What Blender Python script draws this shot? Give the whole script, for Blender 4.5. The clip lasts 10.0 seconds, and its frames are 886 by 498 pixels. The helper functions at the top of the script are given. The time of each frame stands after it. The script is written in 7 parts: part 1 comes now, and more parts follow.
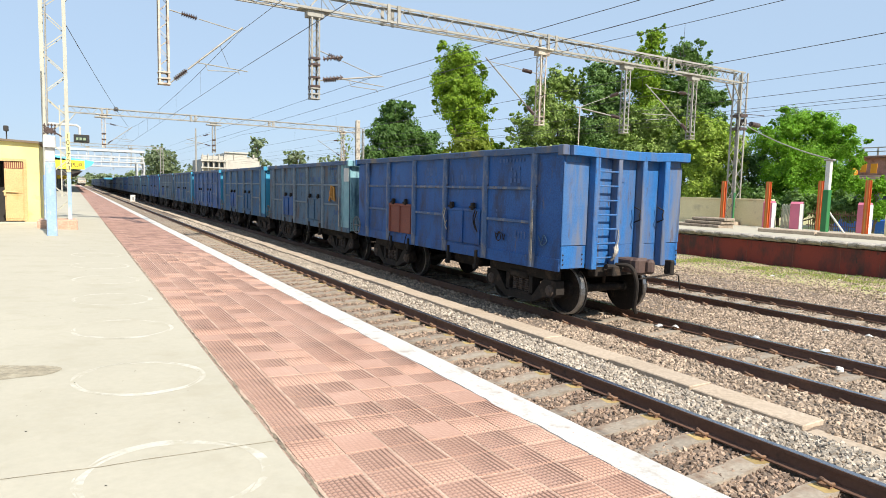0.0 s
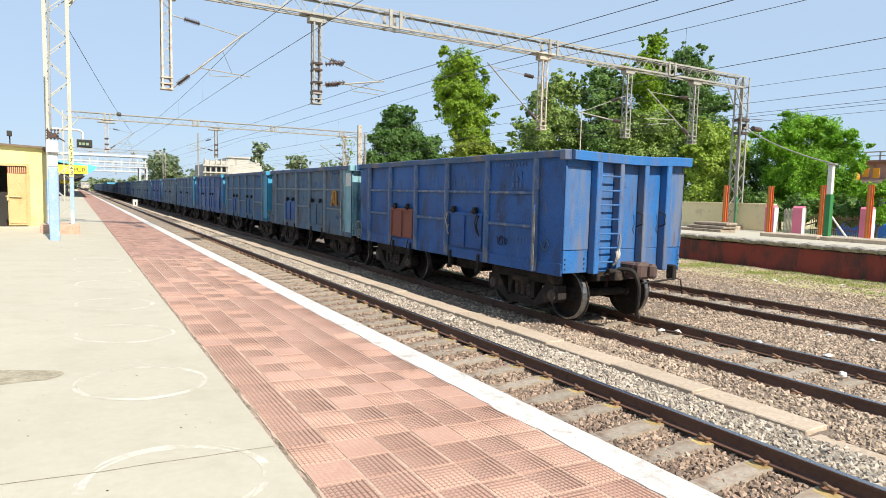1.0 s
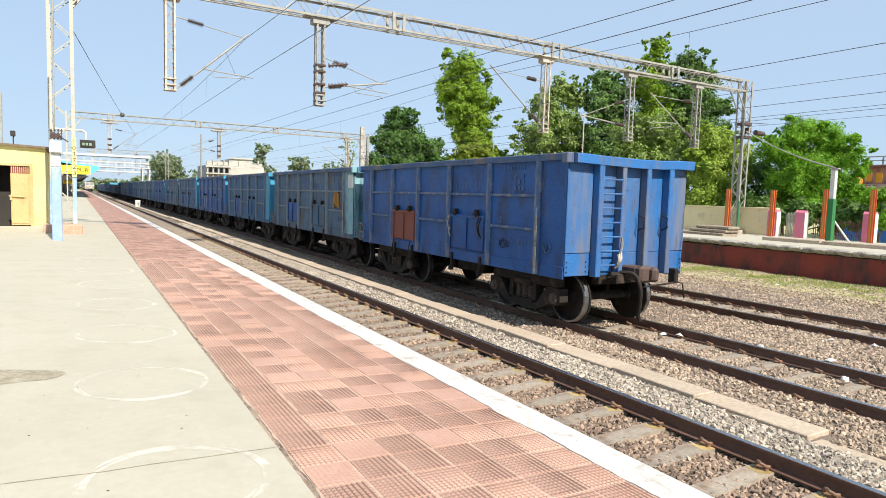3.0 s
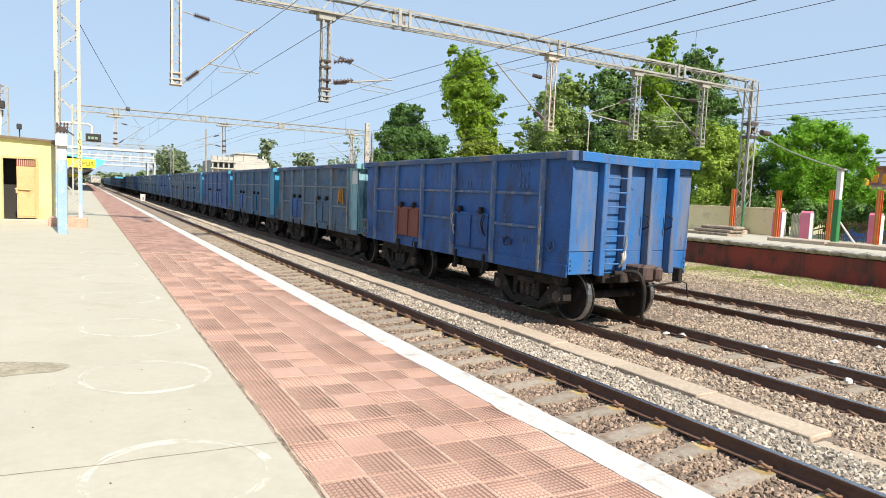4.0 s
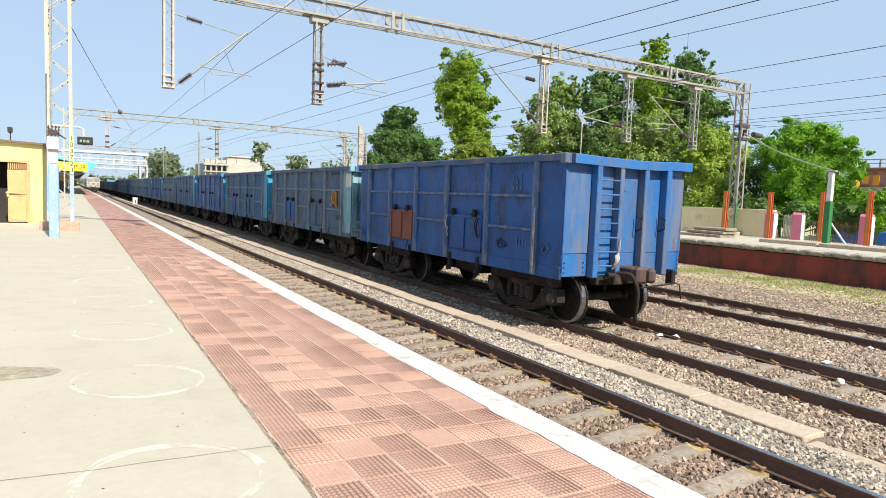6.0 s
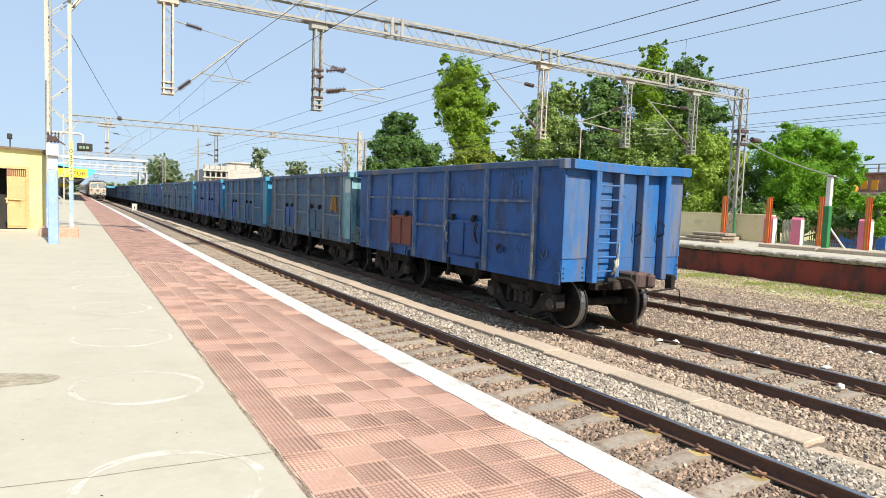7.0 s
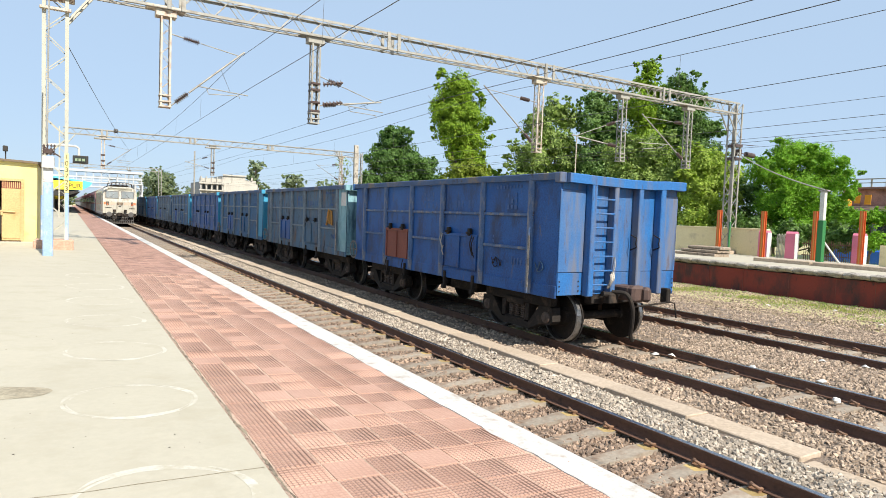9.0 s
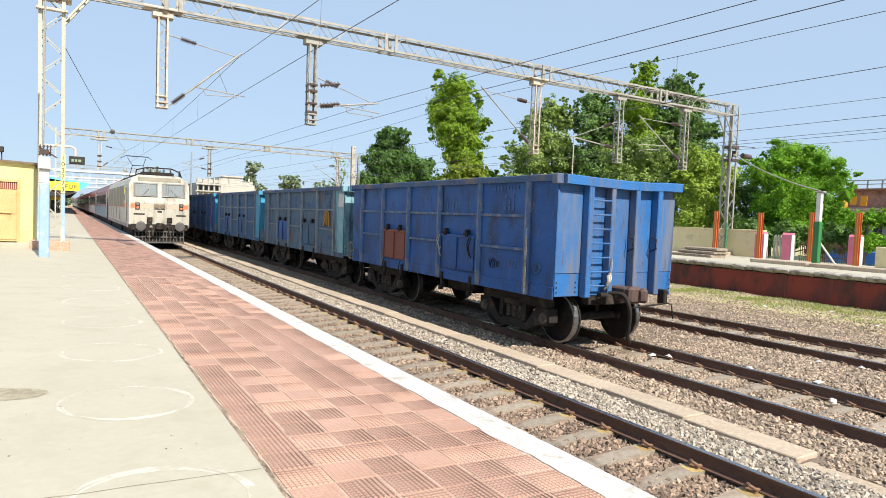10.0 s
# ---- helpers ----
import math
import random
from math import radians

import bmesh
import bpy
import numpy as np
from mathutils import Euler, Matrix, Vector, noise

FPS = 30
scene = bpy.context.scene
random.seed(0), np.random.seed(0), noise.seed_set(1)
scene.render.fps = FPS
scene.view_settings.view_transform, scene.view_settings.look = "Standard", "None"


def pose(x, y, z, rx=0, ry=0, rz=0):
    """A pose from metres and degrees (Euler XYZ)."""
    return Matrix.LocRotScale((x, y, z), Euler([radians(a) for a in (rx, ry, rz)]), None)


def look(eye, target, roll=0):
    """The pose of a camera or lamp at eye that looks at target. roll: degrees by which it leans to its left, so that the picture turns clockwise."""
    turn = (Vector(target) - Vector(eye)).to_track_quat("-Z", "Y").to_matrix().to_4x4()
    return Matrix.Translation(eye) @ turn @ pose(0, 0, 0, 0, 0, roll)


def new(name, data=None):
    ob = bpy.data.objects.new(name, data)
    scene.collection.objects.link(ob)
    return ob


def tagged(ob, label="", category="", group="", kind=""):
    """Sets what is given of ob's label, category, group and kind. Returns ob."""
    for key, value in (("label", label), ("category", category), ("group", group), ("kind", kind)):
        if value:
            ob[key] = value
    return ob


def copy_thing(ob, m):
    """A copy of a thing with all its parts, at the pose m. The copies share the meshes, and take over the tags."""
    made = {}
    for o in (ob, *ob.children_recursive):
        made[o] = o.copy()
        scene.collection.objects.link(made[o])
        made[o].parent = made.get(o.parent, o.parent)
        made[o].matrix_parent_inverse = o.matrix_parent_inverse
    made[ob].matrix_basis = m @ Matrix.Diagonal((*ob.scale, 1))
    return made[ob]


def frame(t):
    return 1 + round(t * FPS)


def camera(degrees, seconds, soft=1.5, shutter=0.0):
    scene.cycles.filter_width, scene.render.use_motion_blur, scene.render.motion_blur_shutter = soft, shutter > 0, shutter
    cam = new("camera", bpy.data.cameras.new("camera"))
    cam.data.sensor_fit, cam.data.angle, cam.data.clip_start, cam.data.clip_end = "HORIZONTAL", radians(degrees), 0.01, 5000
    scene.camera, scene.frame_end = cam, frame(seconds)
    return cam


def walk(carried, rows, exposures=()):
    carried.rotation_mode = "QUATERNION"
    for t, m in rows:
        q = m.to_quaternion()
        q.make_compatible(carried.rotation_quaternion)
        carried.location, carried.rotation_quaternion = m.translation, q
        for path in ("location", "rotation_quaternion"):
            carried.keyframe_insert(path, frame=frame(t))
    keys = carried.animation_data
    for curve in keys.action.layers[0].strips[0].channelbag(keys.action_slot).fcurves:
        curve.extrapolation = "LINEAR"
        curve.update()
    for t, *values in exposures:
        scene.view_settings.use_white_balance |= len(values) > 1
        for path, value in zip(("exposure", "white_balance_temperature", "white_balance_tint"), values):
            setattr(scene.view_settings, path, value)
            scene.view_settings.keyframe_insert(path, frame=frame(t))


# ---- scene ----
cam = camera(70.4, 10.0, soft=0.5)
walk(cam, [(t, pose(-5.105, -0.005, 2.425, 90 + p, r, y)) for t, y, p, r in (
    (0.0, -30.50, -5.37, -1.40), (0.5, -30.57, -4.95, -1.48), (1.0, -30.33, -4.96, -1.37), (1.5, -30.40, -4.84, -1.47),
    (2.0, -30.41, -4.91, -1.47), (2.5, -30.35, -4.68, -1.43), (4.0, -29.75, -5.04, -2.25), (4.5, -29.57, -4.93, -2.03),
    (5.0, -30.13, -4.99, -2.04), (5.5, -30.30, -4.95, -2.13), (7.0, -30.39, -4.28, -2.00), (7.5, -30.57, -4.15, -2.09),
    (8.0, -30.77, -4.06, -2.20), (8.5, -30.77, -3.70, -2.15), (9.0, -30.76, -3.06, -2.15), (9.5, -30.83, -2.94, -2.15),
    (10.0, -31.01, -2.95, -2.18))], exposures=[(0.0, 0.8, 6500, 10), (10.0, 0.8, 6500, 10)])

# ---- light ----
SUN_AZ, SUN_EL = 5.0, 44.5     # degrees from -y towards +x, and above the horizon
sun_dir = Vector((math.sin(radians(SUN_AZ)) * math.cos(radians(SUN_EL)), -math.cos(radians(SUN_AZ)) * math.cos(radians(SUN_EL)), math.sin(radians(SUN_EL))))
world = bpy.data.worlds.new("sky")
scene.world = world
world.use_nodes = True
sky = world.node_tree.nodes.new("ShaderNodeTexSky")
sky.sky_type, sky.sun_disc = "NISHITA", False
sky.sun_elevation, sky.sun_rotation = radians(SUN_EL), math.atan2(sun_dir.x, sun_dir.y)
sky.air_density, sky.dust_density, sky.ozone_density = 1.0, 0.6, 4.0
haze = world.node_tree.nodes.new("ShaderNodeMix")      # an even pale winter haze over the clear sky
haze.data_type = "RGBA"
haze.inputs[0].default_value = 0.84
haze.inputs[7].default_value = (3.2, 4.2, 5.45, 1.0)
world.node_tree.links.new(sky.outputs[0], haze.inputs[6])
world.node_tree.links.new(haze.outputs[2], world.node_tree.nodes["Background"].inputs[0])
world.node_tree.nodes["Background"].inputs[1].default_value = 0.095
sun = new("sun", bpy.data.lights.new("sun", "SUN"))
sun.data.energy, sun.data.angle, sun.data.color = 4.4, radians(0.5), (1.0, 0.93, 0.82)
sun.matrix_world = look(sun_dir * 50, (0, 0, 0))


# ---- materials ----
def tree_of(name):
    m = bpy.data.materials.new(name)
    m.use_nodes = True
    return m, m.node_tree.nodes, m.node_tree.links, m.node_tree.nodes["Principled BSDF"]


def ramp(nodes, links, src, a, b, ca=0.0, cb=1.0):
    r = nodes.new("ShaderNodeMapRange")
    r.inputs[1].default_value, r.inputs[2].default_value, r.inputs[3].default_value, r.inputs[4].default_value = a, b, ca, cb
    links.new(src, r.inputs[0])
    return r.outputs[0]


def mixed(nodes, links, fac, a, b, mode="MIX"):
    m = nodes.new("ShaderNodeMix")
    m.data_type, m.blend_type = "RGBA", mode
    for sock, val in ((m.inputs[0], fac), (m.inputs[6], a), (m.inputs[7], b)):
        if isinstance(val, (int, float)):
            sock.default_value = val
        elif isinstance(val, tuple):
            sock.default_value = (*val, 1.0)
        else:
            links.new(val, sock)
    return m.outputs[2]


def noise_tex(nodes, links, coord, scale, detail=4.0, stretch=None, rough=0.55):
    n = nodes.new("ShaderNodeTexNoise")
    n.inputs["Scale"].default_value, n.inputs["Detail"].default_value, n.inputs["Roughness"].default_value = scale, detail, rough
    if stretch:
        mp = nodes.new("ShaderNodeMapping")
        mp.inputs["Scale"].default_value = stretch
        links.new(coord, mp.inputs[0])
        coord = mp.outputs[0]
    links.new(coord, n.inputs["Vector"])
    return n.outputs["Fac"]


def surface(name, c1, c2, big=0.6, fine=18.0, rough=0.7, metal=0.0, stain=None, stain_at=(0.58, 0.72), stain_scale=1.5,
            stretch=None, bump=0.25, bump_scale=None, vary=0.0, island=0.0, spec=0.5, depth=0.01, fine_amount=0.4, stain2=None, stain2_at=(0.6, 0.68), stain2_scale=6.0, stretch2=None):
    """A worn surface: two tones mixed by broad noise, fine grain, stains of their own shape, and bump."""
    m, nodes, links, bs = tree_of(name)
    co = nodes.new("ShaderNodeTexCoord").outputs["Object"]
    col = mixed(nodes, links, ramp(nodes, links, noise_tex(nodes, links, co, big, 5), 0.3, 0.7), c1, c2)
    grain = noise_tex(nodes, links, co, fine, 6, rough=0.7)
    col = mixed(nodes, links, fine_amount, col, mixed(nodes, links, ramp(nodes, links, grain, 0.3, 0.7), tuple(v * 0.45 for v in c1), tuple(min(1, v * 1.5) for v in c2)))
    if stain:
        s = noise_tex(nodes, links, co, stain_scale, 7, stretch, 0.68)
        col = mixed(nodes, links, ramp(nodes, links, s, *stain_at), col, stain)
    if stain2:
        s2 = noise_tex(nodes, links, co, stain2_scale, 8, stretch2, 0.72)
        col = mixed(nodes, links, ramp(nodes, links, s2, *stain2_at), col, stain2)
    if vary or island:
        src = nodes.new("ShaderNodeObjectInfo").outputs["Random"] if vary else nodes.new("ShaderNodeNewGeometry").outputs["Random Per Island"]
        amount = vary or island
        hsv = nodes.new("ShaderNodeHueSaturation")
        links.new(ramp(nodes, links, src, 0, 1, 1 - amount, 1 + amount), hsv.inputs["Value"])
        links.new(col, hsv.inputs["Color"])
        col = hsv.outputs[0]
    links.new(col, bs.inputs["Base Color"])
    bs.inputs["Metallic"].default_value = metal
    bs.inputs["Specular IOR Level"].default_value = spec
    links.new(ramp(nodes, links, grain, 0.2, 0.8, max(0.05, rough - 0.12), min(1, rough + 0.12)), bs.inputs["Roughness"])
    if bump:
        b = nodes.new("ShaderNodeBump")
        b.inputs["Strength"].default_value, b.inputs["Distance"].default_value = bump, depth
        links.new(noise_tex(nodes, links, co, bump_scale or fine, 5), b.inputs["Height"])
        links.new(b.outputs[0], bs.inputs["Normal"])
    return m


def leaf_material(name, c1, c2, rough=0.52):
    m, nodes, links, bs = tree_of(name)
    co = nodes.new("ShaderNodeTexCoord").outputs["Object"]
    rnd = nodes.new("ShaderNodeNewGeometry").outputs["Random Per Island"]
    col = mixed(nodes, links, rnd, c1, c2)
    col = mixed(nodes, links, ramp(nodes, links, noise_tex(nodes, links, co, 0.5, 3), 0.35, 0.65), col, mixed(nodes, links, 0.5, col, c2))
    links.new(col, bs.inputs["Base Color"])
    bs.inputs["Roughness"].default_value = rough
    bs.inputs["Specular IOR Level"].default_value = 0.2
    tr = nodes.new("ShaderNodeBsdfTranslucent")
    links.new(mixed(nodes, links, 1.0, col, (1.0, 1.25, 0.5), "MULTIPLY"), tr.inputs["Color"])
    ms = nodes.new("ShaderNodeMixShader")
    ms.inputs[0].default_value = 0.31
    links.new(bs.outputs[0], ms.inputs[1])
    links.new(tr.outputs[0], ms.inputs[2])
    links.new(ms.outputs[0], nodes["Material Output"].inputs[0])
    return m


# Wagon sides: the blue is toned down for shade, under grime and scuffs.
BLUE = surface("shaded_blue_wagon_paint", (0.009, 0.053, 0.20), (0.021, 0.107, 0.325), 1.1, 30, 0.5, spec=0.3, stain=(0.026, 0.032, 0.058), stain_at=(0.48, 0.69), stain_scale=1.5, stretch=(1.2, 1.2, 0.6), bump=0.35, fine_amount=0.42, stain2=(0.11, 0.105, 0.11), stain2_at=(0.60, 0.73), stain2_scale=3.6, stretch2=(1.8, 1.8, 0.5))
WORN = surface("worn_blue_edge_paint", (0.022, 0.075, 0.20), (0.065, 0.125, 0.24), 2.5, 30, 0.55, stain=(0.22, 0.21, 0.20), stain_at=(0.50, 0.66), stain_scale=3.0, stretch=(1.4, 1.4, 0.35), bump=0.25, stain2=(0.05, 0.03, 0.025), stain2_at=(0.58, 0.66), stain2_scale=6.0)
RIM = surface("dusty_dented_rim_paint", (0.025, 0.07, 0.17), (0.06, 0.10, 0.18), 1.6, 30, 0.65, stain=(0.17, 0.135, 0.10), stain_at=(0.50, 0.66), stain_scale=1.6, bump=0.4, stain2=(0.035, 0.025, 0.022), stain2_at=(0.58, 0.66), stain2_scale=5.0)
WORN_B = surface("scuffed_grey_blue_paint", (0.024, 0.10, 0.27), (0.055, 0.145, 0.32), 1.6, 30, 0.55, fine_amount=0.3, stain=(0.145, 0.145, 0.165), stain_at=(0.42, 0.62), stain_scale=1.5, stretch=(2.0, 2.0, 0.28), bump=0.2, stain2=(0.095, 0.058, 0.045), stain2_at=(0.58, 0.70), stain2_scale=3.0, stretch2=(2.0, 2.0, 0.35))
WORN_F = surface("faded_edge_paint", (0.085, 0.135, 0.18), (0.18, 0.22, 0.25), 2.0, 30, 0.6, stain=(0.09, 0.06, 0.045), stain_at=(0.54, 0.70), stain_scale=3.0, stretch=(1.6, 1.6, 0.4), bump=0.15)
# Wagon ends: the same blue, made brighter for the sun on them.
BLUE_B = surface("sunlit_blue_wagon_paint", (0.013, 0.092, 0.28), (0.026, 0.148, 0.39), 1.2, 30, 0.5, stain=(0.105, 0.12, 0.165), stain_at=(0.45, 0.66), stain_scale=1.6, stretch=(2.0, 2.0, 0.25), bump=0.25, fine_amount=0.35, stain2=(0.065, 0.042, 0.036), stain2_at=(0.58, 0.67), stain2_scale=3.6, stretch2=(2.2, 2.2, 0.3))
FADED = surface("faded_grey_blue_paint", (0.028, 0.096, 0.185), (0.088, 0.150, 0.215), 1.5, 30, 0.6, spec=0.3, stain=(0.115, 0.086, 0.072), stain_at=(0.49, 0.65), stain_scale=1.7, stretch=(1.6, 1.6, 0.5), bump=0.3, stain2=(0.02, 0.024, 0.034), stain2_at=(0.55, 0.63), stain2_scale=3.6, stretch2=(1.6, 1.6, 0.4))
TEAL = surface("teal_blue_paint", (0.007, 0.062, 0.16), (0.016, 0.115, 0.25), 1.1, 30, 0.55, spec=0.3, stain=(0.085, 0.06, 0.05), stain_at=(0.52, 0.70), stain_scale=1.9, stretch=(1.6, 1.6, 0.4), bump=0.3, stain2=(0.012, 0.014, 0.02), stain2_at=(0.57, 0.65), stain2_scale=4.0, stretch2=(1.4, 1.4, 0.5))
CYAN = surface("bright_teal_paint", (0.03, 0.24, 0.42), (0.05, 0.30, 0.46), 1.2, 30, 0.55, stain=(0.10, 0.14, 0.16), stain_at=(0.58, 0.76), stain_scale=2.5, stretch=(1.6, 1.6, 0.4), bump=0.15, fine_amount=0.2)
MINT = surface("pale_green_blue_paint", (0.12, 0.30, 0.35), (0.26, 0.43, 0.46), 2.4, 30, 0.6, stain=(0.05, 0.11, 0.145), stain_at=(0.48, 0.66), stain_scale=2.5, stretch=(1.6, 1.6, 0.3), bump=0.2, fine_amount=0.25)
RUSTRED = surface("red_oxide_paint", (0.16, 0.045, 0.03), (0.24, 0.07, 0.045), 1.5, 30, 0.7, stain=(0.06, 0.035, 0.03), stain_scale=3, bump=0.25)
DARKSTEEL = surface("grimy_dark_steel", (0.012, 0.0108, 0.0098), (0.036, 0.029, 0.024), 2.0, 25, 0.8, spec=0.2, stain=(0.095, 0.066, 0.046), stain_at=(0.54, 0.74), stain_scale=4, bump=0.3)
TREAD = surface("worn_steel", (0.22, 0.215, 0.21), (0.34, 0.33, 0.32), 3, 40, 0.32, metal=0.9, bump=0.05)
RAILSIDE = surface("rusty_rail_steel", (0.085, 0.042, 0.028), (0.145, 0.076, 0.05), 1.2, 25, 0.7, stain=(0.04, 0.025, 0.019), stain_scale=3, bump=0.3)
RAILTOP = surface("polished_rail_steel", (0.28, 0.28, 0.30), (0.36, 0.36, 0.38), 2, 40, 0.25, metal=0.9, bump=0.05)
CONCRETE = surface("platform_concrete", (0.388, 0.355, 0.276), (0.432, 0.397, 0.312), 0.5, 14, 0.85, stain=(0.372, 0.337, 0.255), stain_at=(0.5, 0.72), stain_scale=2.2, bump=0.12, fine_amount=0.10)
PATCH = surface("cement_patch", (0.20, 0.168, 0.115), (0.36, 0.315, 0.225), 6, 20, 0.9, stain=(0.40, 0.36, 0.27), stain_at=(0.52, 0.66), stain_scale=7, bump=0.6)
COPING = surface("weathered_coping_stone", (0.27, 0.245, 0.21), (0.43, 0.39, 0.33), 1.5, 20, 0.85, stain=(0.12, 0.10, 0.085), stain_at=(0.50, 0.66), stain_scale=3.2, bump=0.8, bump_scale=9, depth=0.04, vary=0.15)
SLEEPER = surface("concrete_sleeper", (0.24, 0.20, 0.155), (0.33, 0.28, 0.22), 2.0, 20, 0.85, stain=(0.20, 0.13, 0.085), stain_at=(0.5, 0.7), stain_scale=3, bump=0.3, vary=0.12)
TROUGH = surface("cable_trough_concrete", (0.36, 0.28, 0.20), (0.46, 0.37, 0.28), 1.2, 16, 0.85, stain=(0.30, 0.23, 0.17), stain_scale=2, bump=0.3, vary=0.08)
STONE = surface("ballast_stone", (0.165, 0.122, 0.088), (0.42, 0.325, 0.24), 3.0, 40, 0.85, bump=0.4, island=0.45, depth=0.004)
STONE_R = surface("stained_ballast_stone", (0.105, 0.068, 0.05), (0.36, 0.262, 0.19), 2.2, 40, 0.85, bump=0.4, island=0.5, depth=0.004)
STONE_P = surface("fresh_pale_ballast_stone", (0.22, 0.185, 0.145), (0.43, 0.37, 0.30), 3.0, 40, 0.85, bump=0.4, island=0.4, depth=0.004)
BALLAST = surface("ballast_bed", (0.085, 0.064, 0.05), (0.24, 0.185, 0.14), 9.0, 45, 0.9, bump=0.9, bump_scale=22, depth=0.05, fine_amount=0.6)
EARTH = surface("dry_grassy_earth", (0.44, 0.36, 0.21), (0.31, 0.30, 0.12), 1.6, 14, 0.95, stain=(0.50, 0.43, 0.29), stain_scale=1.2, bump=0.6, depth=0.04)
WHITE = surface("white_edge_paint", (0.63, 0.62, 0.59), (0.53, 0.515, 0.475), 1.2, 25, 0.75, stain=(0.36, 0.31, 0.26), stain_at=(0.58, 0.74), stain_scale=5, bump=0.25, stain2=(0.40, 0.30, 0.25), stain2_at=(0.62, 0.70), stain2_scale=14)
CHALK = surface("faded_white_line_paint", (0.55, 0.525, 0.46), (0.46, 0.43, 0.345), 3, 25, 0.85, stain=(0.415, 0.38, 0.295), stain_at=(0.46, 0.60), stain_scale=6, bump=0.1)
REDFACE = surface("red_painted_platform_wall", (0.31, 0.052, 0.030), (0.19, 0.036, 0.028), 0.9, 20, 0.8, stain=(0.085, 0.036, 0.030), stain_at=(0.46, 0.58), stain_scale=0.9, stretch=(1, 1, 0.5), bump=0.3, stain2=(0.045, 0.030, 0.026), stain2_at=(0.58, 0.64), stain2_scale=1.6, stretch2=(1, 1, 0.4))
GALV = surface("galvanised_steel", (0.22, 0.21, 0.185), (0.36, 0.345, 0.305), 1.8, 25, 0.6, metal=0.1, stain=(0.15, 0.105, 0.07), stain_at=(0.56, 0.72), stain_scale=2.5, bump=0.1)
MASTPAINT = surface("cream_weathered_mast_paint", (0.37, 0.355, 0.29), (0.46, 0.445, 0.37), 1.5, 25, 0.65, stain=(0.36, 0.28, 0.18), stain_at=(0.60, 0.74), stain_scale=2.2, stretch=(1, 1, 0.4), bump=0.1, fine_amount=0.2)
RUSTGALV = surface("rust_streaked_galvanised_steel", (0.42, 0.35, 0.27), (0.55, 0.50, 0.42), 2.5, 25, 0.6, metal=0.2, stain=(0.22, 0.11, 0.06), stain_at=(0.5, 0.68), stain_scale=4, bump=0.15)
WIRE = surface("dark_wire", (0.05, 0.05, 0.05), (0.09, 0.085, 0.08), 4, 30, 0.6, bump=0)
INSUL = surface("brown_insulator", (0.05, 0.03, 0.025), (0.09, 0.06, 0.05), 4, 30, 0.3, bump=0)
BARK = surface("bark", (0.10, 0.075, 0.055), (0.19, 0.15, 0.115), 3, 25, 0.9, bump=0.6)
LEAF_B = leaf_material("bright_leaves", (0.085, 0.172, 0.013), (0.265, 0.385, 0.036))
LEAF_D = leaf_material("dark_leaves", (0.043, 0.098, 0.028), (0.18, 0.29, 0.085))
LEAF_Y = leaf_material("yellow_green_leaves", (0.14, 0.20, 0.02), (0.22, 0.26, 0.035))
LEAF_A = leaf_material("feathery_leaves", (0.065, 0.19, 0.013), (0.225, 0.42, 0.034))
LEAF_O = leaf_material("olive_leaves", (0.08, 0.14, 0.034), (0.31, 0.40, 0.115))
LEAF_L = leaf_material("light_olive_leaves", (0.15, 0.235, 0.035), (0.41, 0.51, 0.09))
# Distance haze is put into these leaf colours as pale grey-green.
LEAF_F = leaf_material("hazed_far_leaves", (0.16, 0.21, 0.125), (0.27, 0.32, 0.19))
LEAF_N = leaf_material("deep_green_leaves", (0.032, 0.08, 0.018), (0.125, 0.225, 0.055))
GRASS = leaf_material("dry_grass", (0.46, 0.40, 0.17), (0.24, 0.30, 0.07))
YELLOW = surface("pale_yellow_wall_paint", (0.74, 0.62, 0.23), (0.79, 0.68, 0.29), 0.8, 18, 0.85, stain=(0.60, 0.44, 0.15), stain_at=(0.56, 0.78), stain_scale=1.8, bump=0.12, fine_amount=0.1)
DOORP = surface("dusty_cream_door_paint", (0.50, 0.33, 0.14), (0.58, 0.41, 0.19), 1.5, 25, 0.6, stain=(0.46, 0.25, 0.07), stain_at=(0.55, 0.75), stain_scale=2, bump=0.1)
DARK = surface("dark_interior", (0.03, 0.028, 0.025), (0.045, 0.04, 0.035), 1, 10, 0.9, bump=0)
CREAMWALL = surface("cream_boundary_wall", (0.66, 0.55, 0.31), (0.74, 0.63, 0.38), 0.6, 14, 0.9, stain=(0.40, 0.33, 0.23), stain_at=(0.55, 0.75), stain_scale=1.0, bump=0.2, fine_amount=0.15)
WHITEPLASTER = surface("white_weathered_plaster", (0.50, 0.475, 0.42), (0.40, 0.38, 0.335), 0.5, 10, 0.85, stain=(0.30, 0.28, 0.25), stain_at=(0.5, 0.72), stain_scale=0.9, stretch=(1, 1, 0.4), bump=0.1)


def coat(name, c, rough=0.5, metal=0.0, dirt=None):
    return surface(name, c, tuple(min(1, v * 1.18) for v in c), 1.5, 25, rough, metal, stain=dirt, stain_scale=2.5, bump=0.08, fine_amount=0.15)


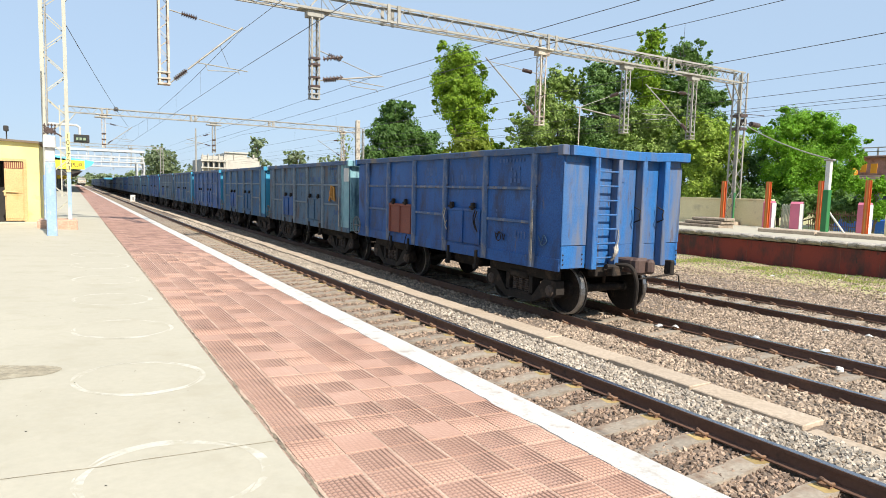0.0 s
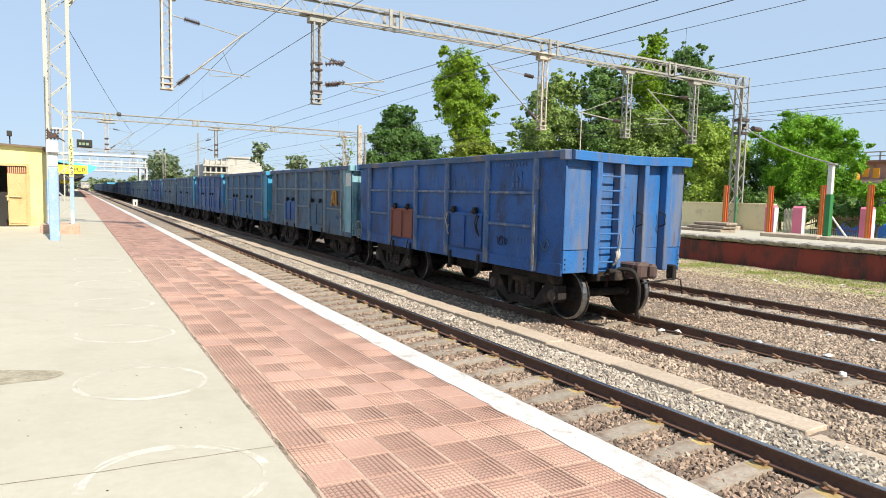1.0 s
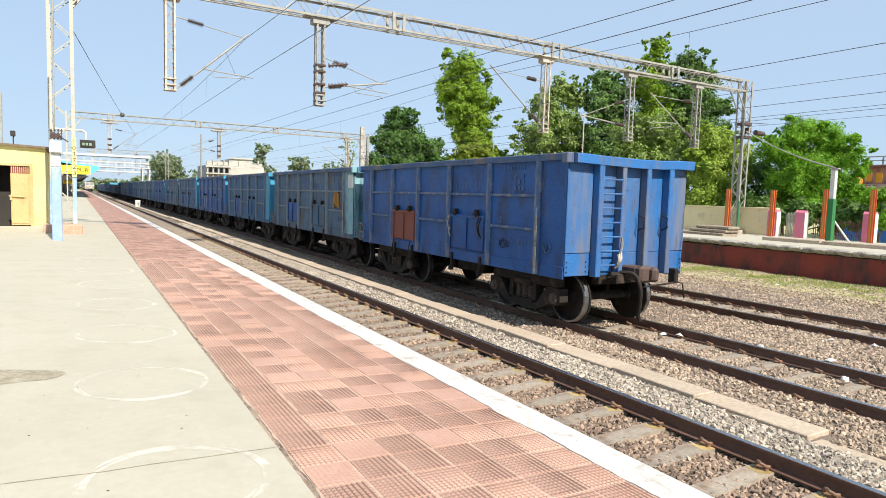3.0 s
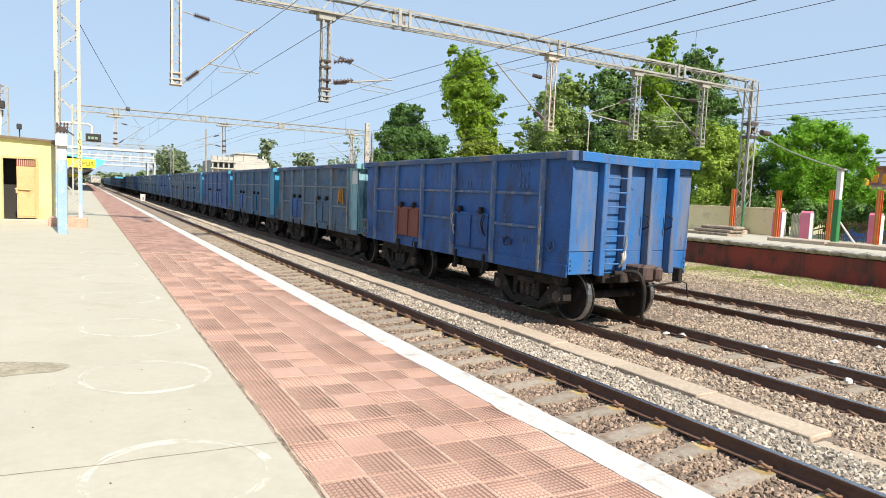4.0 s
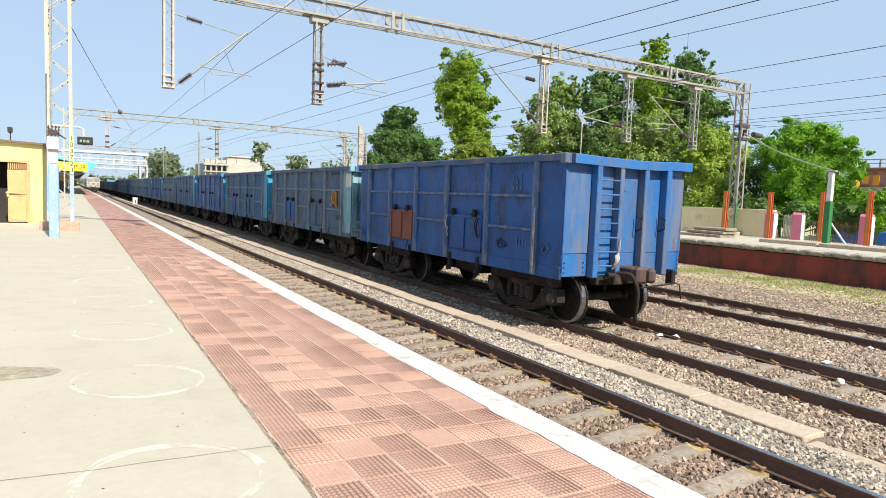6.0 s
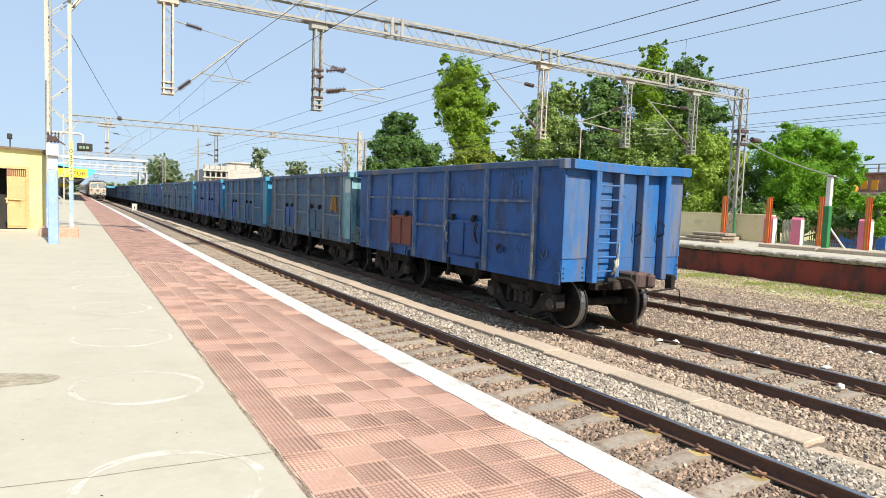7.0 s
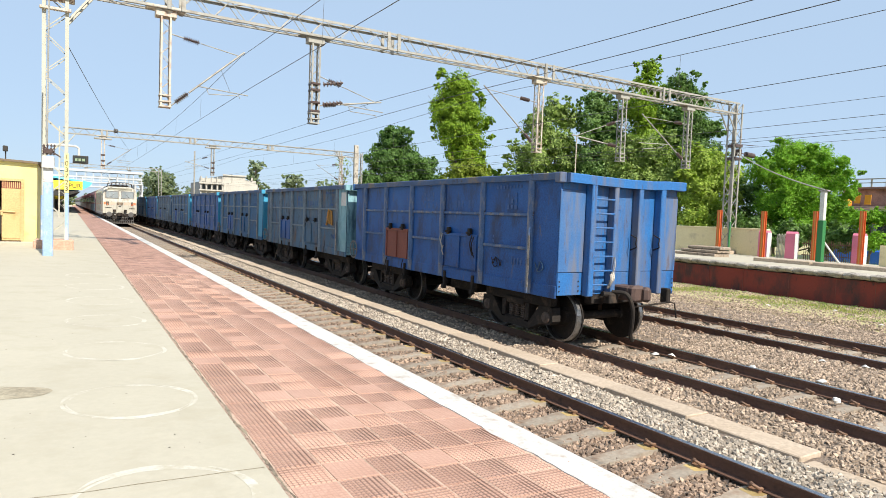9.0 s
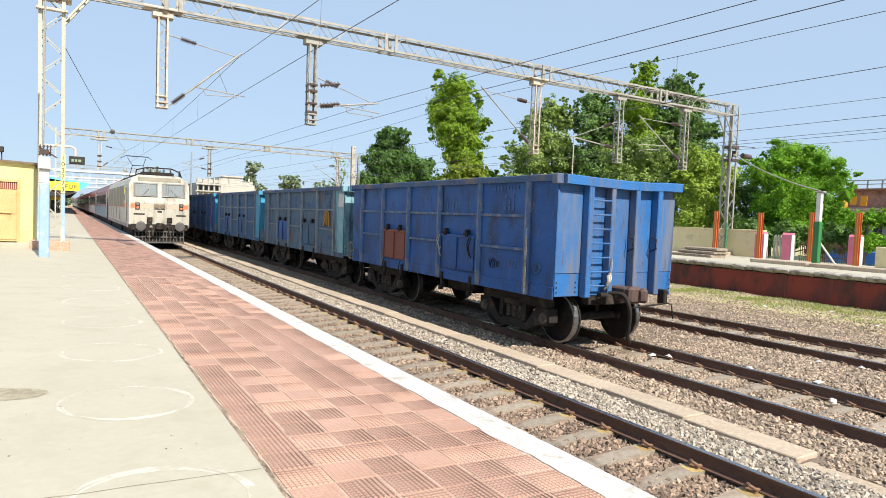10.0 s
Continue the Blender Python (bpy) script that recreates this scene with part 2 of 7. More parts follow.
# ---- mesh building ----
class Mesh:
    def __init__(self):
        self.v, self.f = [], []

    def add(self, vs, fs):
        n = len(self.v)
        self.v += [tuple(p) for p in vs]
        self.f += [tuple(i + n for i in f) for f in fs]
        return self

    def box(self, a, b, c=0.0):
        (x0, y0, z0), (x1, y1, z1) = a, b
        x0, x1, y0, y1, z0, z1 = min(x0, x1), max(x0, x1), min(y0, y1), max(y0, y1), min(z0, z1), max(z0, z1)
        if c <= 0:
            return self.add([(x0, y0, z0), (x1, y0, z0), (x1, y1, z0), (x0, y1, z0), (x0, y0, z1), (x1, y0, z1), (x1, y1, z1), (x0, y1, z1)],
                            [(0, 3, 2, 1), (4, 5, 6, 7), (0, 1, 5, 4), (1, 2, 6, 5), (2, 3, 7, 6), (3, 0, 4, 7)])
        bm = bmesh.new()
        bmesh.ops.create_cube(bm, size=1, matrix=Matrix.Translation(((x0 + x1) / 2, (y0 + y1) / 2, (z0 + z1) / 2)) @ Matrix.Diagonal((x1 - x0, y1 - y0, z1 - z0, 1)))
        bmesh.ops.bevel(bm, geom=list(bm.edges), offset=c, segments=1, affect="EDGES")
        bm.verts.index_update()
        self.add([v.co[:] for v in bm.verts], [[v.index for v in f.verts] for f in bm.faces])
        bm.free()
        return self

    def tube(self, a, b, r, n=8, r2=None):
        a, b = Vector(a), Vector(b)
        r2 = r if r2 is None else r2
        d = (b - a).normalized()
        u = d.orthogonal().normalized()
        w = d.cross(u)
        ring = [u * math.cos(2 * math.pi * i / n) + w * math.sin(2 * math.pi * i / n) for i in range(n)]
        vs = [a + p * r for p in ring] + [b + p * r2 for p in ring]
        fs = [(i, (i + 1) % n, n + (i + 1) % n, n + i) for i in range(n)] + [tuple(range(n - 1, -1, -1)), tuple(range(n, 2 * n))]
        return self.add(vs, fs)

    def line(self, pts, r, n=6):
        """One bent tube through the points."""
        pts = [Vector(p) for p in pts]
        u = None
        vs = []
        for i, p in enumerate(pts):
            d = (pts[min(i + 1, len(pts) - 1)] - pts[max(i - 1, 0)]).normalized()
            u = d.orthogonal().normalized() if u is None else (u - d * u.dot(d)).normalized()
            w = d.cross(u)
            vs += [p + (u * math.cos(2 * math.pi * k / n) + w * math.sin(2 * math.pi * k / n)) * r for k in range(n)]
        m = len(pts)
        fs = [(j * n + k, j * n + (k + 1) % n, (j + 1) * n + (k + 1) % n, (j + 1) * n + k) for j in range(m - 1) for k in range(n)]
        return self.add(vs, fs + [tuple(range(n - 1, -1, -1)), tuple(range((m - 1) * n, m * n))])

    def prism(self, prof, axis, lo, hi):
        """A closed outline pushed along an axis. prof: pairs in the other two axes, in xyz order."""
        k = "xyz".index(axis)
        n = len(prof)
        vs = []
        for w in (lo, hi):
            for p in prof:
                q = list(p)
                q.insert(k, w)
                vs.append(q)
        return self.add(vs, [(i, (i + 1) % n, n + (i + 1) % n, n + i) for i in range(n)] + [tuple(range(n - 1, -1, -1)), tuple(range(n, 2 * n))])

    def lathe(self, centre, axis, prof, n=24, caps=True):
        """prof: (along the axis, radius) pairs."""
        c, d = Vector(centre), Vector(axis).normalized()
        u = d.orthogonal().normalized()
        w = d.cross(u)
        vs = [c + d * h + (u * math.cos(2 * math.pi * i / n) + w * math.sin(2 * math.pi * i / n)) * r for h, r in prof for i in range(n)]
        fs = [(k * n + i, k * n + (i + 1) % n, (k + 1) * n + (i + 1) % n, (k + 1) * n + i) for k in range(len(prof) - 1) for i in range(n)]
        if caps:
            fs += [tuple(range(n - 1, -1, -1)), tuple(range((len(prof) - 1) * n, len(prof) * n))]
        return self.add(vs, fs)

    def move(self, m):
        self.v = [tuple(m @ Vector(p)) for p in self.v]
        return self

    def data(self, name, material, smooth=False):
        me = bpy.data.meshes.new(name)
        me.from_pydata(self.v, [], self.f)
        if material:
            me.materials.append(material)
        bm = bmesh.new()
        bm.from_mesh(me)
        bmesh.ops.recalc_face_normals(bm, faces=bm.faces)
        bm.to_mesh(me)
        bm.free()
        if smooth:
            for p in me.polygons:
                p.use_smooth = True
        return me


def part(name, mesh, material, parent=None, label="", smooth=False):
    me = mesh.data(name, material, smooth) if isinstance(mesh, Mesh) else mesh
    ob = new(name, me)
    ob.parent = parent
    return tagged(ob, label) if label else ob


def thing(name, label, category, group="", kind="", at=None):
    ob = tagged(new(name), label, category, group, kind)
    if at is not None:
        ob.matrix_basis = at
    return ob


def structure(name, mesh, material, label, category, smooth=False):
    return tagged(part(name, mesh, material, None, "", smooth), label, category, "", "structure")


def B(*a, c=0.0):
    return Mesh().box((a[0], a[1], a[2]), (a[3], a[4], a[5]), c)


def P1(x):
    """Height of the near platform, which rises gently away from its edge."""
    return 0.65 - 0.045 * (x + 1.83)


def P2(x):
    """Height of the far platform, which falls away from its edge."""
    return 0.95 - 0.0217 * (x - 18.5)


# ---- ground, tracks, platforms ----
T2, T3 = 4.23, 8.84
YEND = 420.0


def grid_sheet(x0, x1, y0, y1, step, height):
    nx, ny = max(1, round((x1 - x0) / step)), max(1, round((y1 - y0) / step))
    m = Mesh()
    for j in range(ny + 1):
        for i in range(nx + 1):
            x, y = x0 + (x1 - x0) * i / nx, y0 + (y1 - y0) * j / ny
            m.v.append((x, y, height(x, y)))
    for j in range(ny):
        for i in range(nx):
            a = j * (nx + 1) + i
            m.f.append((a, a + 1, a + nx + 2, a + nx + 1))
    return m


structure("ground", B(-3000, -3000, -1.2, 3000, 4500, -0.55), EARTH, "dry earth that reaches the horizon", "ground")


def bed(x, y):
    """Ballast lies low between the rails and covers the sleepers' ends."""
    d = min(abs(x), abs(x - T2), abs(x - T3))
    low = -0.238 if abs(x) < 1.6 else -0.222
    f = min(1.0, max(0.0, (d - 0.92) / 0.15))
    return low + f * (-0.135 - low) - (0.06 if x < -1.0 else 0.0) + 0.018 * noise.noise((x * 1.3, y * 1.3, 0)) + 0.02 * noise.noise((x * 5, y * 5, 3))


near_bed = grid_sheet(-1.9, 12.6, -3, 45, 0.16, bed)
structure("ballast_bed", near_bed, BALLAST, "grey-brown crushed stone ballast between the tracks", "ballast", True)
structure("ballast_bed_near", grid_sheet(-1.9, 12.6, -45, -3, 1.0, bed), BALLAST, "grey-brown crushed stone ballast behind the viewpoint", "ballast")
structure("ballast_bed_far", grid_sheet(-1.9, 12.6, 45, YEND, 3.0, bed), BALLAST, "grey-brown crushed stone ballast along the far tracks", "ballast")
def verge_z(x, y):
    return -0.15 - 0.022 * min(3.0, x - 12.6) + 0.05 * min(1.0, (x - 12.6)) * noise.noise((x * 0.8, y * 0.8, 7))


structure("verge", grid_sheet(12.6, 18.6, -45, 120, 0.4, verge_z), EARTH, "dry weedy strip of gravel and earth beside the far platform", "verge", True)


def stones(boxes, seed, size, height=bed, material=STONE):
    """Loose angular stones, scattered over rectangles."""
    rnd = np.random.RandomState(seed)
    base = np.array([(math.cos(1.571 * i + 0.785 * k) * (0.95 - 0.2 * k), math.sin(1.571 * i + 0.785 * k) * (0.95 - 0.2 * k), -0.5 + k) for k in (0, 1) for i in range(4)])
    faces = np.array([(3, 2, 1), (3, 1, 0), (4, 5, 6), (4, 6, 7)] + [(i, (i + 1) % 4, 4 + i) for i in range(4)] + [((i + 1) % 4, 4 + (i + 1) % 4, 4 + i) for i in range(4)])
    vs, fs, n0 = [], [], 0
    for x0, x1, y0, y1, count in boxes:
        n = int(count)
        c = np.stack([rnd.uniform(x0, x1, n), rnd.uniform(y0, y1, n), np.zeros(n)], 1)
        c[:, 2] = [height(a, b) for a, b in c[:, :2]] + rnd.uniform(-0.012, 0.016, n)
        s = rnd.uniform(0.55, 1.2, (n, 1, 1)) * size
        v = (base[None] + rnd.uniform(-0.3, 0.3, (n, 8, 3))) * rnd.uniform(0.7, 1.25, (n, 1, 3))
        q = rnd.normal(size=(n, 4))
        q /= np.linalg.norm(q, axis=1)[:, None]
        w, x, y, z = q.T
        rot = np.stack([1 - 2 * (y * y + z * z), 2 * (x * y - z * w), 2 * (x * z + y * w), 2 * (x * y + z * w), 1 - 2 * (x * x + z * z), 2 * (y * z - x * w),
                        2 * (x * z - y * w), 2 * (y * z + x * w), 1 - 2 * (x * x + y * y)], 1).reshape(n, 3, 3)
        v = np.einsum("nij,nkj->nki", rot, v) * s + c[:, None]
        vs.append(v.reshape(-1, 3))
        fs.append((faces[None] + (n0 + np.arange(n) * 8)[:, None, None]).reshape(-1, 3))
        n0 += n * 8
    me = bpy.data.meshes.new("ballast_stones")
    me.from_pydata(np.concatenate(vs).tolist(), [], np.concatenate(fs).tolist())
    me.materials.append(material)
    return me


tagged(part("ballast_stones", stones([(2.3, 12.5, 2, 9, 52000), (2.3, 12.5, 9, 24, 27000), (12.4, 13.8, 2, 26, 5000), (2.3, 3.3, 24, 50, 5000), (2.0, 2.35, 1, 3.65, 900)], 5, 0.032), None),
       "loose angular grey and brown ballast stones", "ballast", "", "stuff")
tagged(part("ballast_stones", stones([(-1.8, 0.8, 1, 9, 15000), (-1.8, 0.8, 9, 24, 11000), (-1.8, 0.8, 24, 50, 6000)], 6, 0.034, bed, STONE_R), None),
       "rust-stained brown ballast stones between the rails", "ballast", "", "stuff")
tagged(part("ballast_stones", stones([(0.92, 1.8, 1, 9, 6500), (0.92, 1.8, 9, 24, 5000), (0.92, 1.8, 24, 50, 4500)], 7, 0.033, bed, STONE_P), None),
       "pale fresh ballast stones beside the cable trough", "ballast", "", "stuff")


tagged(part("gravel_stones", stones([(13.0, 18.4, 2, 28, 14000)], 15, 0.032, verge_z), None), "scattered tan gravel among the weeds", "gravel", "", "stuff")


# rails: foot, web, head
def rail_profile(x):
    return [(x - 0.075, -0.172), (x + 0.075, -0.172), (x + 0.075, -0.160), (x + 0.012, -0.140), (x + 0.009, -0.050), (x + 0.036, -0.038),
            (x + 0.036, -0.008), (x + 0.028, -0.004), (x - 0.028, -0.004), (x - 0.036, -0.008), (x - 0.036, -0.038), (x - 0.009, -0.050), (x - 0.012, -0.140), (x - 0.075, -0.160)]


def track(xc, label):
    root = thing("railway_track", label, "railway track", "parallel tracks", "structure")
    for s in (-0.838, 0.838):
        rail = part("rail", Mesh().prism(rail_profile(xc + s), "y", -45, YEND), RAILSIDE, root, "rust-brown steel rail")
        part("running_surface", B(xc + s - 0.033, -45, -0.0075, xc + s + 0.033, YEND, 0.0, c=0.003), RAILTOP, rail, "polished running surface")
    return root


tracks = [track(0.0, "broad-gauge track on concrete sleepers beside the platform"),
          track(T2, "broad-gauge track on which the blue wagons stand"),
          track(T3, "broad-gauge track beyond the wagons")]

sleeper_me = Mesh().prism([(-1.375, -0.30), (1.375, -0.30), (1.375, -0.185), (1.1, -0.175), (0.5, -0.175), (0.35, -0.20), (-0.35, -0.20), (-0.5, -0.175), (-1.1, -0.175), (-1.375, -0.185)], "y", -0.115, 0.115).data("sleeper", SLEEPER)
clip = Mesh()
for s in (-0.838, 0.838):
    for d in (-1, 1):
        x = s + d * 0.10
        clip.line([(x - d * 0.045, -0.05, -0.145), (x + d * 0.02, -0.055, -0.13), (x + d * 0.05, -0.015, -0.105), (x + d * 0.02, 0.03, -0.105), (x - d * 0.02, 0.045, -0.125), (x + d * 0.01, 0.07, -0.15)], 0.018, 6)
        clip.box((x - 0.03, -0.06, -0.176), (x + 0.04, 0.06, -0.155))
clip_me = clip.data("rail_clip", surface("rusty_clip", (0.12, 0.065, 0.04), (0.22, 0.125, 0.075), 6, 30, 0.7, bump=0.2, vary=0.25))
grease = Mesh()
for x in (-0.99, -0.69, 0.68):
    grease.add([(x + dx * (1 + 0.3 * math.sin(7 * k + x * 9)), dy * (1 + 0.2 * math.cos(5 * k + x * 4)), -0.1735) for k, (dx, dy) in enumerate(((-0.09, -0.09), (0.0, -0.108), (0.08, -0.10), (0.09, 0.0), (0.08, 0.09), (0.0, 0.108), (-0.08, 0.09), (-0.10, 0.0)))], [tuple(range(8))])
grease_me = grease.data("seat_stain", surface("ochre_rail_seat_stain", (0.30, 0.20, 0.075), (0.42, 0.31, 0.13), 5, 30, 0.8, stain=(0.22, 0.15, 0.09), stain_scale=9, bump=0.3, vary=0.2))
for root, xc, y0, y1 in ((tracks[0], 0.0, 0.95, 40), (tracks[1], T2, 1.44, 34), (tracks[2], T3, 3.0, 24)):
    y = y0
    while y < y1:
        ob = part("sleeper", sleeper_me, None, root)
        ob.location = (xc, y, 0)
        part("rail_clip", clip_me, None, ob)
        if root is tracks[0]:
            part("seat_stain", grease_me, None, ob, "ochre grease stain at the rail seat")
        y += 0.66
for root, xc, y0, y1 in ((tracks[0], 0.0, 40, 200), (tracks[1], T2, 34, 120), (tracks[0], 0.0, -45, 0.8), (tracks[1], T2, -45, 0.8), (tracks[2], T3, -45, 2.7)):
    m = Mesh()
    y = y0
    while y < y1:
        m.box((xc - 1.375, y - 0.115, -0.3), (xc + 1.375, y + 0.115, -0.175))
        y += 0.66
    tagged(part("sleepers_far", m, SLEEPER, root), kind="stuff")

# cable trough between the first two tracks: two rows of cover slabs
trough = thing("cable_trough", "dusty tan concrete cable trough with cover slabs between the tracks", "cable trough", "", "structure")
rnd = random.Random(4)
y = 3.75
slab_me = B(-0.21, -0.74, -0.10, 0.21, 0.74, -0.0, c=0.012).data("slab", TROUGH)
while y < 60:
    ob = part("slab", slab_me, None, trough)
    ob.matrix_basis = pose(2.06 + rnd.uniform(-0.02, 0.02), y + 0.75, -0.075 + rnd.uniform(-0.012, 0.012), rnd.uniform(-0.4, 0.4), rnd.uniform(-1.2, 1.2), rnd.uniform(-0.6, 0.6))
    y += 1.5
part("trough_wall", B(1.82, 3.7, -0.4, 1.88, 260, -0.165).box((2.25, 3.7, -0.4), (2.31, 260, -0.165)).box((1.86, 60, -0.4), (2.27, 260, -0.13)), TROUGH, trough)
part("trough_wall", B(1.76, -45, -0.4, 2.0, 3.7, -0.13), TROUGH, trough)

# near platform
plat = tagged(part("platform_1", Mesh().prism([(-1.86, -0.5), (-1.86, P1(-1.86) - 0.012), (-3.968, P1(-3.968) - 0.012), (-3.968, P1(-3.968)), (-60, P1(-60)), (-60, -0.5)], "y", -45, 330), CONCRETE),
              "pale concrete railway platform with a red tiled strip", "platform", "", "structure")
stripe = Mesh()
k = 0
y = -45.0
while y < 330:
    x = -2.125 + (0.03 * noise.noise((y * 1.6, 0, 1)) + 0.022 * noise.noise((y * 6.0, 0, 4)) if -1 < y < 40 else 0)
    e = -1.80 + (0.008 * noise.noise((y * 3.0, 5, 1)) if -1 < y < 40 else 0)
    stripe.v += [(x, y, P1(x) + 0.009), (e, y, P1(e) + 0.009), (e, y, P1(e) - 0.03), (x, y, P1(x) - 0.03)]
    k += 1
    y += 0.06 if -1 < y < 40 else 3.0
for i in range(k - 1):
    stripe.f += [(4 * i + j, 4 * i + (j + 1) % 4, 4 * i + 4 + (j + 1) % 4, 4 * i + 4 + j) for j in range(4)]
part("edge_stripe", stripe, surface("worn_white_edge_paint", (0.56, 0.55, 0.52), (0.47, 0.455, 0.42), 1.6, 30, 0.8, stain=(0.36, 0.30, 0.25), stain_at=(0.54, 0.70), stain_scale=7, bump=0.6, bump_scale=45, depth=0.006, fine_amount=0.25, stain2=(0.40, 0.27, 0.21), stain2_at=(0.60, 0.68), stain2_scale=18), plat, "white painted platform edge")
for k, y in enumerate((3.72, 5.78, 7.84, 9.9, 11.95, 14.0, 16.05)):
    n = 110
    for band in range(2):
        m = Mesh()
        run = None
        for i in range(n + 1):
            a = 2 * math.pi * i / n
            lap = noise.noise((math.cos(a) * 1.4, math.sin(a) * 1.4, k * 3.1 + band * 9))
            q = 0.475 + band * 0.03 + 0.014 * noise.noise((math.cos(a) * 2, math.sin(a) * 2, k * 3.1 + band))
            wd = max(0.0, 0.024 + 0.06 * (lap - 0.02) - 0.001 * k)
            if wd < 0.006:
                run = None
                continue
            pts = []
            for r in (q - wd / 2, q + wd / 2):
                x = -4.64 + r * math.cos(a)
                pts.append((x, y + r * math.sin(a), P1(x) + 0.0007 + 0.0007 * band))
            m.v += pts
            if run is not None:
                m.f.append((run, run + 1, len(m.v) - 1, len(m.v) - 2))
            run = len(m.v) - 2
        if m.f:
            part("painted_circle", m, CHALK, plat, "worn white painted standing circle")
# ragged mortar along the tiles, and specks of dirt
mort = Mesh()
k = 0
y = 0.5
while y < 34:
    x0 = -3.966 + 0.016 * noise.noise((y * 1.7, 3, 3)) - 0.03 * abs(noise.noise((y * 9, 1, 3)))
    x1 = -3.962 + 0.022 * noise.noise((y * 3.1, 7, 3)) + 0.02 * noise.noise((y * 9, 7, 3))
    mort.v += [(x0, y, P1(x0) + 0.0015), (x1, y, P1(x1) + 0.006)]
    if k:
        mort.f.append((2 * k - 2, 2 * k - 1, 2 * k + 1, 2 * k))
    k += 1
    y += 0.05
part("mortar_edge", mort, surface("dirty_mortar", (0.33, 0.275, 0.19), (0.21, 0.165, 0.115), 9, 30, 0.9, stain=(0.10, 0.075, 0.055), stain_at=(0.50, 0.62), stain_scale=7, bump=0.5), plat, "ragged dirty mortar edge")
specks = Mesh()
for i in range(260):
    x, y, r = rnd.uniform(-9, -4.1), 2 + 22 * rnd.random() ** 1.6, rnd.uniform(0.003, 0.009)
    a = rnd.uniform(0, 6.28)
    specks.add([(x + r * math.cos(a + j * 1.57) * rnd.uniform(0.4, 1.6), y + r * math.sin(a + j * 1.57), P1(x) + 0.002) for j in range(4)], [(0, 1, 2, 3)])
tagged(part("dirt_specks", specks, DARKSTEEL, plat), kind="stuff")
m = Mesh()
n = 26
m.v.append((-5.62, 6.22, P1(-5.62) + 0.004))
for i in range(n):
    a = 2 * math.pi * i / n
    q = 1 + 0.22 * noise.noise((math.cos(a) * 1.5, math.sin(a) * 1.5, 9))
    x = -5.64 + 0.37 * q * math.cos(a)
    m.v.append((x, 6.22 + 0.24 * q * math.sin(a), P1(x) + 0.002))
m.f = [(0, 1 + i, 1 + (i + 1) % n) for i in range(n)]
part("cement_patch", m, PATCH, plat, "grey cement patch")


def joint(pts, w, name="crack"):
    m = Mesh()
    for (x, y) in pts:
        m.v += [(x - w * 0.2, y - w, P1(x) + 0.0025), (x + w * 0.2, y + w, P1(x) + 0.0025)]
    m.f = [(2 * i, 2 * i + 2, 2 * i + 3, 2 * i + 1) for i in range(len(pts) - 1)]
    return part(name, m, PATCH, plat)


joint([(-9 + 0.25 * i, 4.05 - 0.06 * math.sin(i * 0.9) * 0.3 - 0.004 * i + 0.012 * rnd.uniform(-1, 1)) for i in range(21)], 0.004)
joint([(-9 + 0.25 * i, 18.9 + 0.01 * i) for i in range(21)], 0.006)

# far platform
far = tagged(part("platform_2", Mesh().prism([(18.6, -0.6), (18.6, 0.70), (18.75, 0.72), (32, P2(32) - 0.01), (32, -0.6)], "y", -45, 140), CONCRETE), "far concrete platform with a red painted wall", "platform", "", "structure")
for k in range(22):
    part("plaster_seam", B(18.543, 3.0 + 1.55 * k + 0.3 * math.sin(5 * k), -0.5, 18.55, 3.02 + 1.55 * k + 0.3 * math.sin(5 * k), 0.69), RUSTRED, far)
part("wall_face", B(18.55, -45, -0.6, 18.6, 140, 0.70), REDFACE, far, "dark red painted wall face")
part("platform_surface", Mesh().prism([(19.05, P2(19.05) - 0.2), (19.05, P2(19.05)), (32, P2(32)), (32, P2(32) - 0.2)], "y", -45, 140), CONCRETE, far)
def rough_block(seed):
    """A worn stone block with broken front edges."""
    r = random.Random(seed)
    prof = [(-0.40, -0.06), (-0.36, -0.015), (-0.28, 0.0), (0.27, 0.0), (0.27, -0.2), (-0.30, -0.2), (-0.38, -0.13)]
    m = Mesh()
    n, k = len(prof), 7
    for i in range(k):
        y = -0.435 + 0.87 * i / (k - 1)
        end = 0.03 if i in (0, k - 1) else 0.0
        for x, z in prof:
            j = 0.018 if x < 0 else 0.0
            m.v.append((x + r.uniform(-j, j) + (end if x < 0 else 0), y, z + r.uniform(-j, j) * 0.6 - (end * 0.5 if z > -0.1 else 0)))
    m.f = [(i * n + q, i * n + (q + 1) % n, i * n + n + (q + 1) % n, i * n + n + q) for i in range(k - 1) for q in range(n)] + [tuple(range(n - 1, -1, -1)), tuple(range((k - 1) * n, k * n))]
    return m.data("coping_stone", COPING)


coping_mes = [rough_block(k) for k in range(5)]
y = -4.0
while y < 46:
    ob = part("coping_stone", coping_mes[rnd.randrange(5)], None, far)
    ob.matrix_basis = pose(18.77 + rnd.uniform(-0.02, 0.02), y, 0.95 + rnd.uniform(-0.012, 0.012), rnd.uniform(-0.6, 0.6), 0, rnd.uniform(-0.7, 0.7))
    y += 0.9
part("coping_far", B(18.45, 46, 0.75, 19.04, 140, 0.95).box((18.45, -45, 0.75), (19.04, -4.5, 0.95)), COPING, far)


# ---- goods wagons ----
RUSTSTEEL = surface("rusty_dark_steel", (0.05, 0.036, 0.028), (0.10, 0.07, 0.052), 3, 25, 0.75, stain=(0.015, 0.013, 0.012), stain_scale=6, bump=0.3)
WL, WW, WB, WT = 9.45, 1.60, 1.10, 3.29      # length, half width, floor, top


